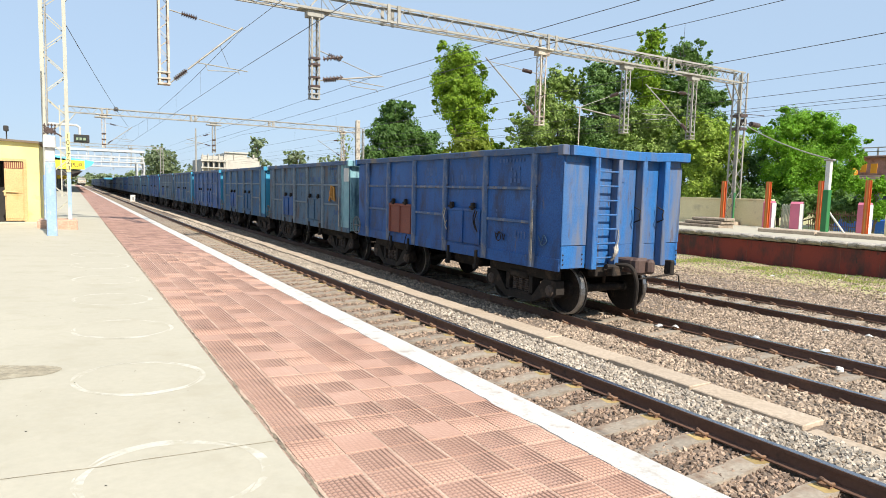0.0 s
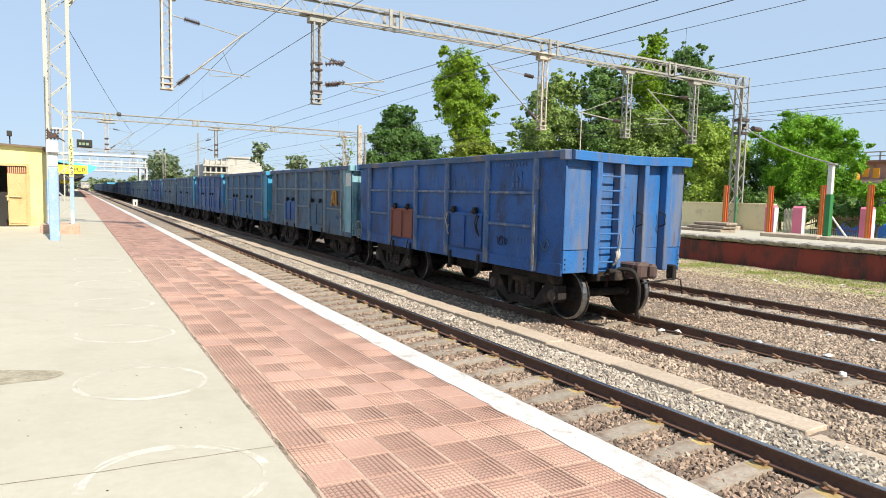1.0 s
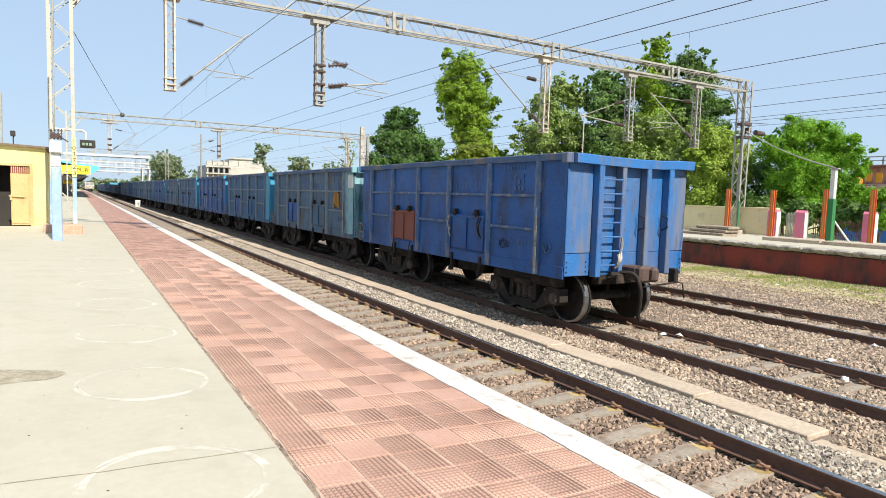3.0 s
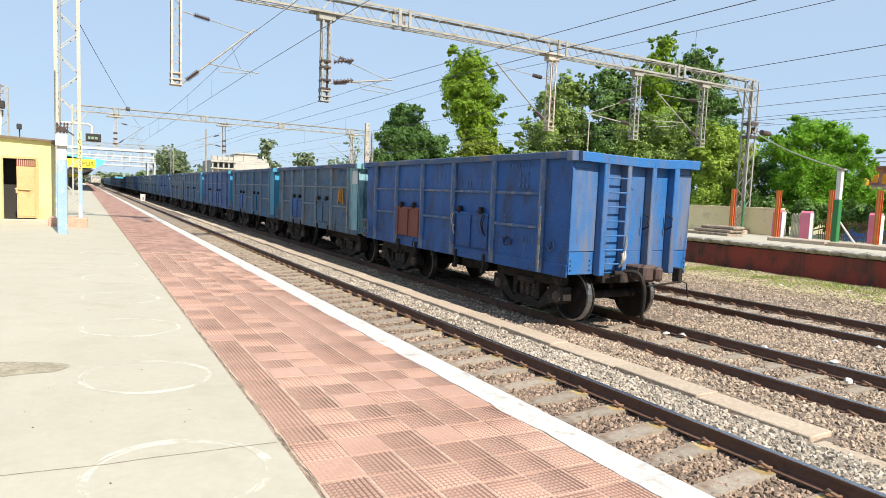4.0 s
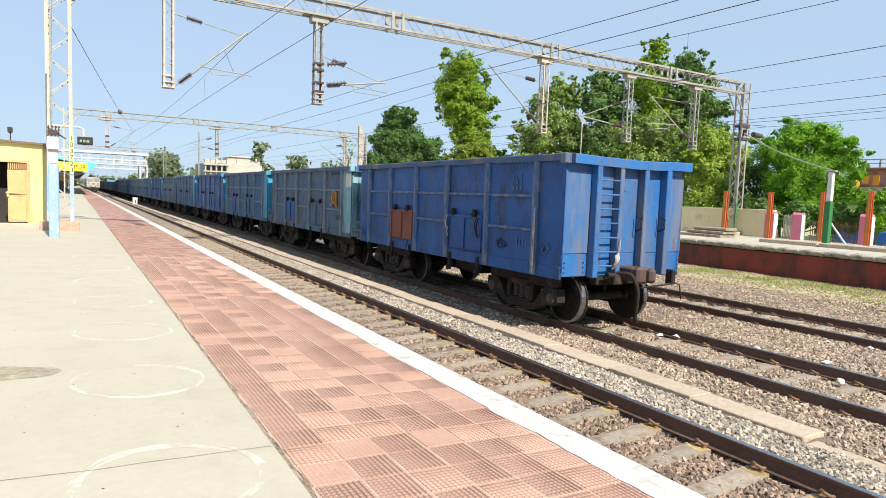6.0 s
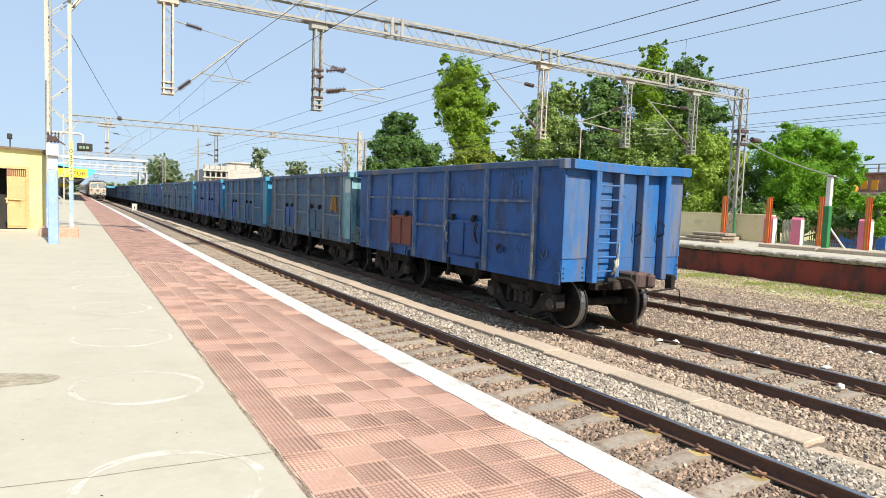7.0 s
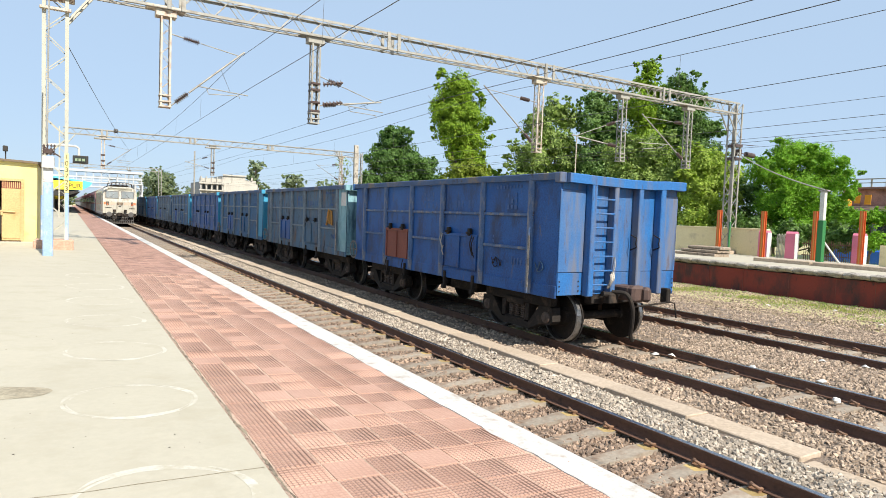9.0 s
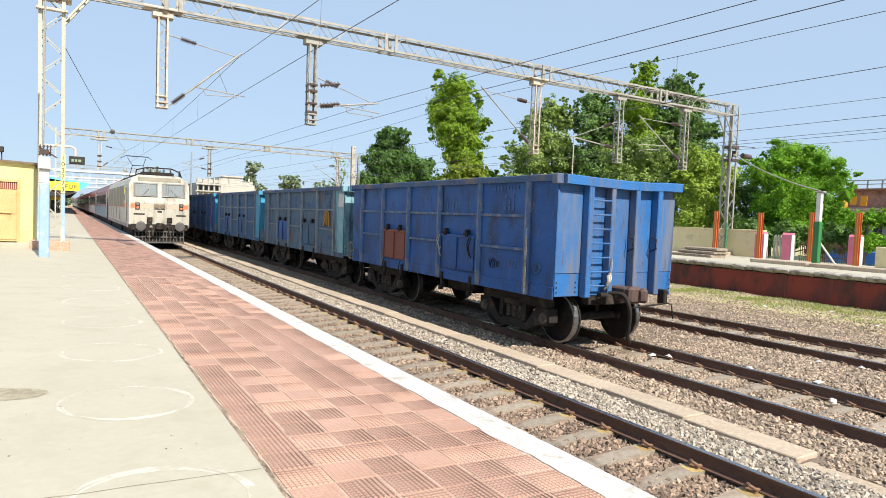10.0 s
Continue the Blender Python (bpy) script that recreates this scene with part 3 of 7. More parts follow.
def ball(x, y, z, r):
    return Mesh().lathe((x, y, z - r), (0, 0, 1), [(r * (1 - math.cos(a)), max(0.001, r * math.sin(a))) for a in (0, 0.5, 1.0, 1.57, 2.1, 2.64, 3.14)], 12)


def smooth_path(pts, n=6):
    """A rounded line through the points."""
    p = [Vector(q) for q in pts]
    p = [p[0] * 2 - p[1]] + p + [p[-1] * 2 - p[-2]]
    out = []
    for i in range(1, len(p) - 2):
        for k in range(n):
            t = k / n
            out.append(0.5 * (p[i] * 2 + (p[i + 1] - p[i - 1]) * t + (p[i - 1] * 2 - p[i] * 5 + p[i + 1] * 4 - p[i + 2]) * t * t + (p[i] * 3 - p[i - 1] - p[i + 1] * 3 + p[i + 2]) * t ** 3))
    return out + [p[-2]]


def dented(x0, x1, y0, y1, z0, z1):
    """A steel sheet whose outer face bulges slightly between its ribs."""
    m = Mesh()
    ny, nz = 40, 12
    s = 1 if x0 > x1 else -1
    for j in range(nz + 1):
        for i in range(ny + 1):
            y, z = y0 + (y1 - y0) * i / ny, z0 + (z1 - z0) * j / nz
            m.v.append((x0 + s * 0.022 * noise.noise((y * 1.1, z * 1.4, 5)), y, z))
    n = len(m.v)
    m.v += [(x1, y, z) for _, y, z in m.v]
    W = ny + 1
    for j in range(nz):
        for i in range(ny):
            a = j * W + i
            m.f += [(a, a + 1, a + W + 1, a + W), (n + a, n + a + W, n + a + W + 1, n + a + 1)]
    edge = [i for i in range(W)] + [j * W + ny for j in range(1, nz + 1)] + [nz * W + i for i in range(ny - 1, -1, -1)] + [j * W for j in range(nz - 1, 0, -1)]
    m.f += [(a, b, n + b, n + a) for a, b in zip(edge, edge[1:] + edge[:1])]
    return m


def bent_rim(x0, x1, y0, y1):
    m = Mesh()
    k = 24
    for i in range(k + 1):
        y = y0 + (y1 - y0) * i / k
        dz, dx = 0.02 * noise.noise((y * 0.9, x0, 2)), 0.02 * noise.noise((y * 1.2, x0, 8))
        m.v += [(x0 + dx, y, WT - 0.13 + dz), (x1 + dx, y, WT - 0.13 + dz), (x1 + dx, y, WT - 0.015 + dz), (x1 - 0.015 * (1 if x1 > x0 else -1) + dx, y, WT + dz), (x0 + dx, y, WT + dz)]
    for i in range(k):
        for j in range(5):
            m.f.append((i * 5 + j, i * 5 + (j + 1) % 5, i * 5 + 5 + (j + 1) % 5, i * 5 + 5 + j))
    m.f += [(4, 3, 2, 1, 0), tuple(k * 5 + j for j in range(5))]
    return m


def sagging_rim(x0, x1, y0, y1):
    """End rim: a box beam with a dip and small dents along its length."""
    m = Mesh()
    k = 20
    for i in range(k + 1):
        x = x0 + (x1 - x0) * i / k
        dz = -0.035 * math.sin(math.pi * i / k) ** 2 + 0.012 * noise.noise((x * 2.1, 4, y0))
        dy = 0.012 * noise.noise((x * 1.7, 9, y0))
        m.v += [(x, y0 + dy, WT - 0.175 + dz), (x, y1, WT - 0.175 + dz), (x, y1, WT - 0.005 + dz), (x, y0 + 0.012 + dy, WT - 0.005 + dz), (x, y0 + dy, WT - 0.02 + dz)]
    for i in range(k):
        m.f += [(i * 5 + j, i * 5 + (j + 1) % 5, i * 5 + 5 + (j + 1) % 5, i * 5 + 5 + j) for j in range(5)]
    m.f += [(4, 3, 2, 1, 0), tuple(k * 5 + j for j in range(5))]
    return m


def build_wagon():
    w = thing("goods_wagon", "open-top bogie goods wagon in weathered blue paint, standing on the track", "freight wagon", "train of goods wagons")
    t = 0.05
    for s in (-1, 1):
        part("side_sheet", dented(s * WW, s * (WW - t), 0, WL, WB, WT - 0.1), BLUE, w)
        part("top_rim", bent_rim(s * (WW - 0.06), s * (WW + 0.085), -0.08, WL + 0.08), RIM, w, "worn and dented top rim")
    for y0, y1 in ((0, t), (WL - t, WL)):
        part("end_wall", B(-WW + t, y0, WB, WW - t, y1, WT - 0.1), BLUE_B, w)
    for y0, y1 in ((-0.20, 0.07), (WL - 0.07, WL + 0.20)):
        part("end_rim", sagging_rim(-WW + 0.05, WW + 0.02, y0, y1), BLUE_B, w, "blue end rim in the sunlit tone, bent in the middle")
        for x0, x1 in ((-WW - 0.11, -WW + 0.05), (WW + 0.02, WW + 0.11)):
            part("rim_corner", B(x0, min(y0 + 0.09, y1), WT - 0.185, x1, max(y1 - 0.02, y0) if y0 < 1 else y1 - 0.09, WT + 0.006, c=0.014), BLUE_B, w, "plated rim corner")
    crumbs = Mesh()
    r = random.Random(17)
    for k in range(70):
        y, q = r.choice((1.1, 2.6, 5.2, 7.4, 8.8)) + r.gauss(0, 0.45), r.uniform(0.012, 0.034)
        crumbs.add([(-WW + 0.01 + r.uniform(-0.05, 0.05) + q * a * r.uniform(0.6, 1.3), min(max(y, 0.1), WL - 0.1) + q * b * 1.4, WT - 0.012 + max(0.0, c) * q * r.uniform(0.7, 1.6)) for a, b, c in ((-1, -1, 0), (1, -1, 0), (1, 1, 0), (-1, 1, 0), (0, 0, 1))], [(0, 1, 4), (1, 2, 4), (2, 3, 4), (3, 0, 4), (3, 2, 1, 0)])
    tagged(part("coal_crumbs", crumbs, DARKSTEEL, w, "coal crumbs caught on the rim"), kind="stuff")
    part("floor", B(-WW + t, t, WB, WW - t, WL - t, WB + 0.06), DARKSTEEL, w)
    sy = (0.80, 2.46, 4.16, 5.74, 7.28, 8.72)
    stan = {}
    for s in (-1, 1):
        prof = [(s * WW, -0.09), (s * (WW + 0.035), -0.085), (s * (WW + 0.085), -0.03), (s * (WW + 0.085), 0.03), (s * (WW + 0.035), 0.085), (s * WW, 0.09)]
        me = Mesh().prism(prof, "z", WB - 0.12, WT - 0.12).data("side_stanchion", WORN)
        for y in sy:
            part("side_stanchion", me, None, w).location = (0, y, 0)
        for a, b in zip(sy, sy[1:]):
            door = (a == 2.46) or (a == 5.74)
            for z in (1.84, 2.50):
                if not (door and z < 2):
                    part("side_rib", B(s * WW, a + 0.09, z - 0.03, s * (WW + 0.05), b - 0.09, z + 0.03, c=0.012), WORN, w)
        # lower sill with its lighter flange
        part("side_sill", B(s * (WW - 0.02), 0.0, WB - 0.14, s * (WW + 0.02), WL, WB + 0.1, c=0.01), BLUE, w)
        for y0, y1, red in ((2.56, 4.06, False), (5.84, 7.18, True)):
            dm = Mesh().box((s * (WW + 0.004), y0, 1.24), (s * (WW + 0.045), y1, 2.02), 0.012)
            d = part("side_door", dm, RUSTRED if red and s < 0 else BLUE, w, "rust-red repainted flap door" if red and s < 0 else "blue flap door")
            fr = Mesh()
            for y in (y0 + 0.05, (y0 + y1) / 2, y1 - 0.05):
                fr.box((s * (WW + 0.045), y - 0.03, 1.24), (s * (WW + 0.075), y + 0.03, 2.0), 0.008)
            fr.box((s * (WW + 0.045), y0, 1.96), (s * (WW + 0.07), y1, 2.03), 0.008)
            part("door_frame", fr, RUSTRED if red and s < 0 else BLUE, d)
            for y in (y0 + 0.32, y1 - 0.28):
                part("hinge", Mesh().box((s * (WW + 0.02), y - 0.05, 2.0), (s * (WW + 0.1), y + 0.05, 2.16), 0.01).tube((s * (WW + 0.09), y - 0.09, 2.06), (s * (WW + 0.09), y + 0.09, 2.06), 0.025), DARKSTEEL, d, "grimy door hinge")
            for y in (y0 + 0.18, y1 - 0.12):
                part("door_stop", Mesh().box((s * (WW - 0.03), y - 0.04, 0.78), (s * (WW + 0.06), y + 0.04, 1.12), 0.01).box((s * (WW + 0.0), y - 0.05, 0.70), (s * (WW + 0.1), y + 0.05, 0.80), 0.01), DARKSTEEL, w)
    for y, s in ((0, -1), (WL, 1)):
        for x, wd, m in ((-0.91, 0.065, BLUE_B), (-0.33, 0.055, WORN_B), (0.34, 0.06, WORN_B), (0.98, 0.07, BLUE_B)):
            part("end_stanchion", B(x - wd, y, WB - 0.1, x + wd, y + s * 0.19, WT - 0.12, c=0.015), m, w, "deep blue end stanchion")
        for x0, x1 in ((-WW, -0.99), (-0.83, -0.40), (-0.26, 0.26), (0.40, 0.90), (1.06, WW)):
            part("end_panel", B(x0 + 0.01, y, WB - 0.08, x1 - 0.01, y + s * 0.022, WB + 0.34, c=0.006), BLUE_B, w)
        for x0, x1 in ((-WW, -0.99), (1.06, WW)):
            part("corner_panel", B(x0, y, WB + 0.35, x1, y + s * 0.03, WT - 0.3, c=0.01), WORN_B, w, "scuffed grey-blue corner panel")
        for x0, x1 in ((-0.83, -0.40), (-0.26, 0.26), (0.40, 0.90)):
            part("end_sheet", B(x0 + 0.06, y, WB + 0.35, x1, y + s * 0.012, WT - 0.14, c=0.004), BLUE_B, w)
        for k in range(7):
            z = 1.22 + 0.27 * k
            part("ladder_rung", Mesh().tube((-0.86, y + s * 0.17, z), (-0.36, y + s * 0.17, z), 0.017, 6), BLUE_B, w)
        for x0 in (-WW + 0.05, -1.08, 1.15, WW - 0.05):
            for k in range(3):
                part("bolt", Mesh().tube((x0, y + s * 0.02, WB + 0.0 + 0.09 * k), (x0, y + s * 0.035, WB + 0.0 + 0.09 * k), 0.016, 6), DARKSTEEL, w)
        for x in (0.30, 0.96):
            part("grab_hook", Mesh().line([(x - 0.1, y + s * 0.08, 2.18), (x - 0.06, y + s * 0.2, 2.12), (x - 0.1, y + s * 0.21, 2.02), (x - 0.06, y + s * 0.2, 1.94), (x - 0.1, y + s * 0.08, 1.88)], 0.013, 6), DARKSTEEL, w)
        cp = part("coupler", Mesh().box((-0.17, y, 0.93), (0.17, y + s * 0.42, 1.2), 0.03).box((-0.16, y + s * 0.36, 0.9), (0.18, y + s * 0.55, 1.22), 0.05).box((0.06, y + s * 0.5, 0.92), (0.24, y + s * 0.66, 1.2), 0.05), surface("brown_cast_steel", (0.055, 0.034, 0.028), (0.10, 0.06, 0.048), 3, 25, 0.7, bump=0.3), w, "rust-brown knuckle coupler")
        part("headstock", B(-0.7, y + s * 0.01, WB - 0.27, 0.7, y - s * 0.2, WB - 0.02, c=0.015), DARKSTEEL, w)
        hose = smooth_path([(-0.36, y + s * 0.2, 1.08), (-0.24, y + s * 0.46, 1.06), (-0.15, y + s * 0.54, 0.8), (-0.10, y + s * 0.5, 0.5), (-0.04, y + s * 0.42, 0.26), (0.04, y + s * 0.4, 0.14)])
        part("brake_hose", Mesh().line(hose, 0.04, 8), DARKSTEEL, w, "black rubber brake hose")
        part("brake_rigging", Mesh().tube((-0.62, y + s * 0.2, 1.05), (-0.2, y + s * 0.2, 1.02), 0.05).box((-0.5, y + s * 0.1, 0.86), (-0.25, y + s * 0.28, 1.06), 0.02).tube((0.1, y + s * 0.3, 0.78), (1.2, y + s * 0.3, 0.84), 0.02).box((1.05, y + s * 0.15, 0.82), (1.16, y + s * 0.34, 1.12), 0.02).line([(1.2, y + s * 0.3, 0.84), (1.33, y + s * 0.3, 0.8), (1.4, y + s * 0.3, 0.5)], 0.014), DARKSTEEL, w)
    part("edge_strip", B(-WW - 0.092, 0.72, WB + 0.0, -WW - 0.086, 0.78, 2.1), COPING, w, "pale worn edge strip")
    # hand brake wheel near the far end of the platform side
    hw = Mesh()
    n = 20
    c = Vector((-WW - 0.12, WL - 0.12, 1.28))
    pts = [c + Vector((0, 0.26 * math.cos(2 * math.pi * i / n), 0.26 * math.sin(2 * math.pi * i / n))) for i in range(n + 1)]
    hw.line(pts, 0.018, 6)
    for i in range(0, n, 5):
        hw.tube(c, pts[i], 0.012, 5)
    hw.tube(c, c + Vector((0.2, 0, 0)), 0.03, 8)
    part("brake_wheel", hw, surface("grey_iron", (0.12, 0.12, 0.115), (0.2, 0.2, 0.19), 3, 25, 0.6), w, "grey hand brake wheel")
    part("underframe", B(-0.3, 0.2, 0.82, 0.3, WL - 0.2, WB).box((-1.35, 0.2, 0.98), (1.35, WL - 0.2, WB)).box((-0.7, 4.0, 0.55), (0.1, 5.2, 0.95), 0.05).tube((0.6, 3.9, 0.75), (0.6, 4.9, 0.75), 0.16, 14), DARKSTEEL, w, "grimy black underframe with brake gear")
    # lettering panels
    MARK = surface("faded_white_stencil", (0.10, 0.155, 0.28), (0.02, 0.075, 0.22), 9, 40, 0.8, bump=0)
    mk = Mesh()
    r = random.Random(8)

    def bars(y0, z0, n, wd, h, s=-1):
        for i in range(n):
            if r.random() < 0.85:
                mk.box((s * (WW + 0.002), y0 + i * wd, z0 - r.uniform(0, 0.02)), (s * (WW + 0.005), y0 + i * wd + wd * r.uniform(0.3, 0.65), z0 + h * r.uniform(0.75, 1)))
    bars(4.62, 2.78, 3, 0.2, 0.22)
    bars(4.62, 2.6, 3, 0.2, 0.12)
    bars(2.85, 2.62, 8, 0.14, 0.18)
    for z in (2.62, 2.74, 2.86):
        bars(1.28, z, 3, 0.13, 0.08)
    bars(1.05, 1.50, 4, 0.1, 0.16)
    for i in range(6):
        mk.box((-WW - 0.005, 2.02, 2.3 - 0.1 * i), (-WW - 0.002, 2.1, 2.36 - 0.1 * i))
    bars(1.0, 1.14, 9, 0.09, 0.05)
    for s, y in ((-1, 0), (1, WL)):
        for x, z in ((-0.28, 2.66), (-0.14, 2.66), (-0.28, 2.05)):
            mk.box((x, y + s * 0.026, z), (x + 0.09, y + s * 0.03, z + 0.09))
    bars(1.15, 3.03, 9, 0.11, 0.07)
    tagged(part("stencil_mark", mk, MARK, w, "faded white stencilled marks"), kind="stuff")
    for yb in (1.63, WL - 1.63):
        bog = part("bogie", Mesh().box((-1.0, yb - 0.2, 0.55), (1.0, yb + 0.2, 0.85), 0.03), DARKSTEEL, w, "cast steel three-piece bogie")
        for s in (-1, 1):
            sf = Mesh()
            x0, x1 = s * 1.06, s * 1.27
            sf.prism([(yb - 1.17, 0.70), (yb - 1.19, 0.44), (yb - 1.10, 0.36), (yb - 0.84, 0.36), (yb - 0.46, 0.19), (yb + 0.46, 0.19), (yb + 0.84, 0.36), (yb + 1.10, 0.36), (yb + 1.19, 0.44), (yb + 1.17, 0.70), (yb + 0.80, 0.72), (yb + 0.45, 0.32), (yb - 0.45, 0.32), (yb - 0.80, 0.72)], "x", x0, x1)
            sf.box((x0, yb - 1.1, 0.70), (x1, yb + 1.1, 0.92), 0.03).box((x0, yb - 0.45, 0.36), (x1, yb - 0.33, 0.7)).box((x0, yb + 0.33, 0.36), (x1, yb + 0.45, 0.7))
            part("side_frame", sf, DARKSTEEL, bog)
            for dy in (-0.2, 0.0, 0.2):
                ribs = [(0.045 * k + d, r) for k in range(6) for d, r in ((0, 0.06), (0.012, 0.088), (0.03, 0.088), (0.042, 0.06))]
                part("coil_spring", Mesh().lathe((s * 1.17, yb + dy, 0.37), (0, 0, 1), ribs, 6), RUSTSTEEL, bog)
            part("bolster_end", Mesh().box((s * 1.0, yb - 0.30, 0.64), (s * 1.30, yb + 0.30, 0.80), 0.03).box((s * 1.04, yb - 0.34, 0.32), (s * 1.28, yb + 0.34, 0.37), 0.01).box((s * 1.02, yb - 0.34, 0.36), (s * 1.05, yb + 0.34, 0.66)), DARKSTEEL, bog)
            for dy in (-1.0, 1.0):
                part("axle_box", Mesh().lathe((s * 1.0, yb + dy, 0.5), (s, 0, 0), [(0, 0.125), (0.26, 0.125), (0.28, 0.11), (0.30, 0.105), (0.31, 0.06), (0.335, 0.05)], 16), RUSTSTEEL, bog)
            part("brake_block", Mesh().box((s * 0.74, yb - 0.46, 0.34), (s * 0.88, yb - 0.36, 0.68), 0.02).box((s * 0.74, yb + 0.36, 0.34), (s * 0.88, yb + 0.46, 0.68), 0.02), RUSTSTEEL, bog)
        for dy in (-1.0, 1.0):
            ax = Mesh().tube((-0.8, yb + dy, 0.5), (0.8, yb + dy, 0.5), 0.085, 10)
            for s in (-1, 1):
                ax.lathe((s * 0.76, yb + dy, 0.5), (s, 0, 0), [(0, 0.525), (0.032, 0.525), (0.04, 0.40), (0.06, 0.2), (0.15, 0.18), (0.16, 0.0)], 22)
                ax.lathe((s * 0.76, yb + dy, 0.5), (-s, 0, 0), [(-0.03, 0.5), (0.0, 0.40), (0.02, 0.12), (0.06, 0.1)], 14)
            part("wheelset", ax, DARKSTEEL, bog, "grimy steel wheelset")
            for s in (-1, 1):
                part("wheel_tread", Mesh().lathe((s * 0.79, yb + dy, 0.5), (s, 0, 0), [(0, 0.455), (0.0, 0.501), (0.115, 0.497), (0.12, 0.462), (0.02, 0.455)], 26, False), TREAD, bog, "bright worn wheel rim")
    return w


wagon = build_wagon()
wagon.matrix_basis = pose(T2, 8.82, 0)
PITCH = 10.22


def recolour(w, swap):
    for o in w.children_recursive:
        for slot in o.material_slots:
            if slot.material in swap:
                new_m = swap[slot.material]
                slot.link = "OBJECT"
                slot.material = new_m


looks = [(FADED, MINT, "faded grey-blue paint with rusty streaks"), (TEAL, CYAN, "teal-blue paint, streaked with dirt"), (BLUE, CYAN, "dark blue paint dulled by coal dust"), (FADED, FADED, "grey-blue paint worn by coal loads")]
for i in range(1, 30):
    body_m, end_m, words = looks[(0, 1, 2, 1, 3, 2, 1)[(i - 1) % 7]]
    w = copy_thing(wagon, pose(T2, 8.82 + PITCH * i, 0))
    recolour(w, {BLUE: body_m, BLUE_B: end_m, WORN: WORN if body_m is BLUE else WORN_F, WORN_B: end_m, RUSTRED: BLUE if i % 3 else BLUE_B})
    tagged(w, "open-top bogie goods wagon in " + words)

for name, m in (("goods_wagon.001", MINT), ("goods_wagon.002", CYAN), ("goods_wagon.004", CYAN)):
    part("painted_corner", B(-WW - 0.028, 0.0, WB + 0.02, -WW - 0.023, 0.70, WT - 0.13), m, [o for o in scene.objects if o.name == name][0], "repainted corner sheet")
# details of the nearest wagons
part("white_panel", B(-WW - 0.036, 0.05, 2.62, -WW - 0.029, 0.45, 3.05), WHITE, [o for o in scene.objects if o.name == "goods_wagon.001"][0], "white painted panel")
for dx, z0, z1, r in ((-0.46, 1.2, 1.42, 0.03), (-0.42, 1.24, 1.46, 0.028), (-0.49, 1.16, 1.3, 0.022), (-0.39, 1.4, 1.75, 0.01)):
    part("cloth_rag", Mesh().line(smooth_path([(dx, -0.2, z0), (dx + 0.02, -0.25, (z0 + z1) / 2), (dx + 0.05, -0.2, z1)], 3), r, 6), COPING, wagon, "dirty white rag")
for k, (dy, z0, z1) in enumerate(((0.0, 1.62, 2.0), (0.05, 1.75, 2.02), (-0.06, 1.5, 1.72))):
    part("cloth_rag", Mesh().line([(-WW - 0.1, 4.0 + dy, z1), (-WW - 0.12, 4.04 + dy, (z0 + z1) / 2), (-WW - 0.1, 3.99 + dy, z0)], 0.014, 5), COPING, wagon, "dirty white tie rag")
for pts in ([(2.05, 1.58), (1.98, 1.46), (1.90, 1.60), (1.84, 1.44), (1.95, 1.40), (2.02, 1.52), (1.80, 1.56), (1.74, 1.42), (1.70, 1.54)], [(0.62, 1.60), (0.52, 1.47), (0.44, 1.62), (0.36, 1.50), (0.50, 1.42), (0.58, 1.55)]):
    part("scribble", Mesh().line(smooth_path([(-WW - 0.03, y, z) for y, z in pts], 4), 0.009, 5), DARKSTEEL if pts[0][0] > 1 else FADED, wagon, "scrawled chalk mark")
for y, z1 in ((2.72, 2.02), (2.66, 1.98), (6.0, 1.22), (7.0, 1.2)):
    part("chain", Mesh().line(smooth_path([(-WW - 0.10, y, z1), (-WW - 0.12, y + 0.05, z1 - 0.22), (-WW - 0.10, y - 0.03, z1 - 0.45)], 4), 0.014, 5), DARKSTEEL, wagon, "hanging door chain")
OCHRE = coat("ochre_paint", (0.45, 0.22, 0.05), 0.8)
part("paint_mark", Mesh().line([(-WW - 0.03, 1.3, 1.95), (-WW - 0.03, 1.36, 2.42), (-WW - 0.03, 1.6, 2.48), (-WW - 0.03, 1.72, 2.2), (-WW - 0.03, 1.5, 2.0), (-WW - 0.03, 1.55, 2.4), (-WW - 0.03, 1.8, 1.95)], 0.035, 5), OCHRE, [o for o in scene.objects if o.name == "goods_wagon.001"][0], "ochre chalk scribble")


# ---- overhead line ----
def angle_bar(m, a, b, u, w, k, t):
    """A rolled steel angle from a to b with its two legs along u and w."""
    a, b = Vector(a), Vector(b)
    prof = [u * 0, u * k, u * k + w * t, u * t + w * t, u * t + w * k, w * k]
    m.add([a + p for p in prof] + [b + p for p in prof], [(i, (i + 1) % 6, 6 + (i + 1) % 6, 6 + i) for i in range(6)] + [(3, 2, 1, 0), (5, 4, 3, 0), (6, 7, 8, 9), (6, 9, 10, 11)])


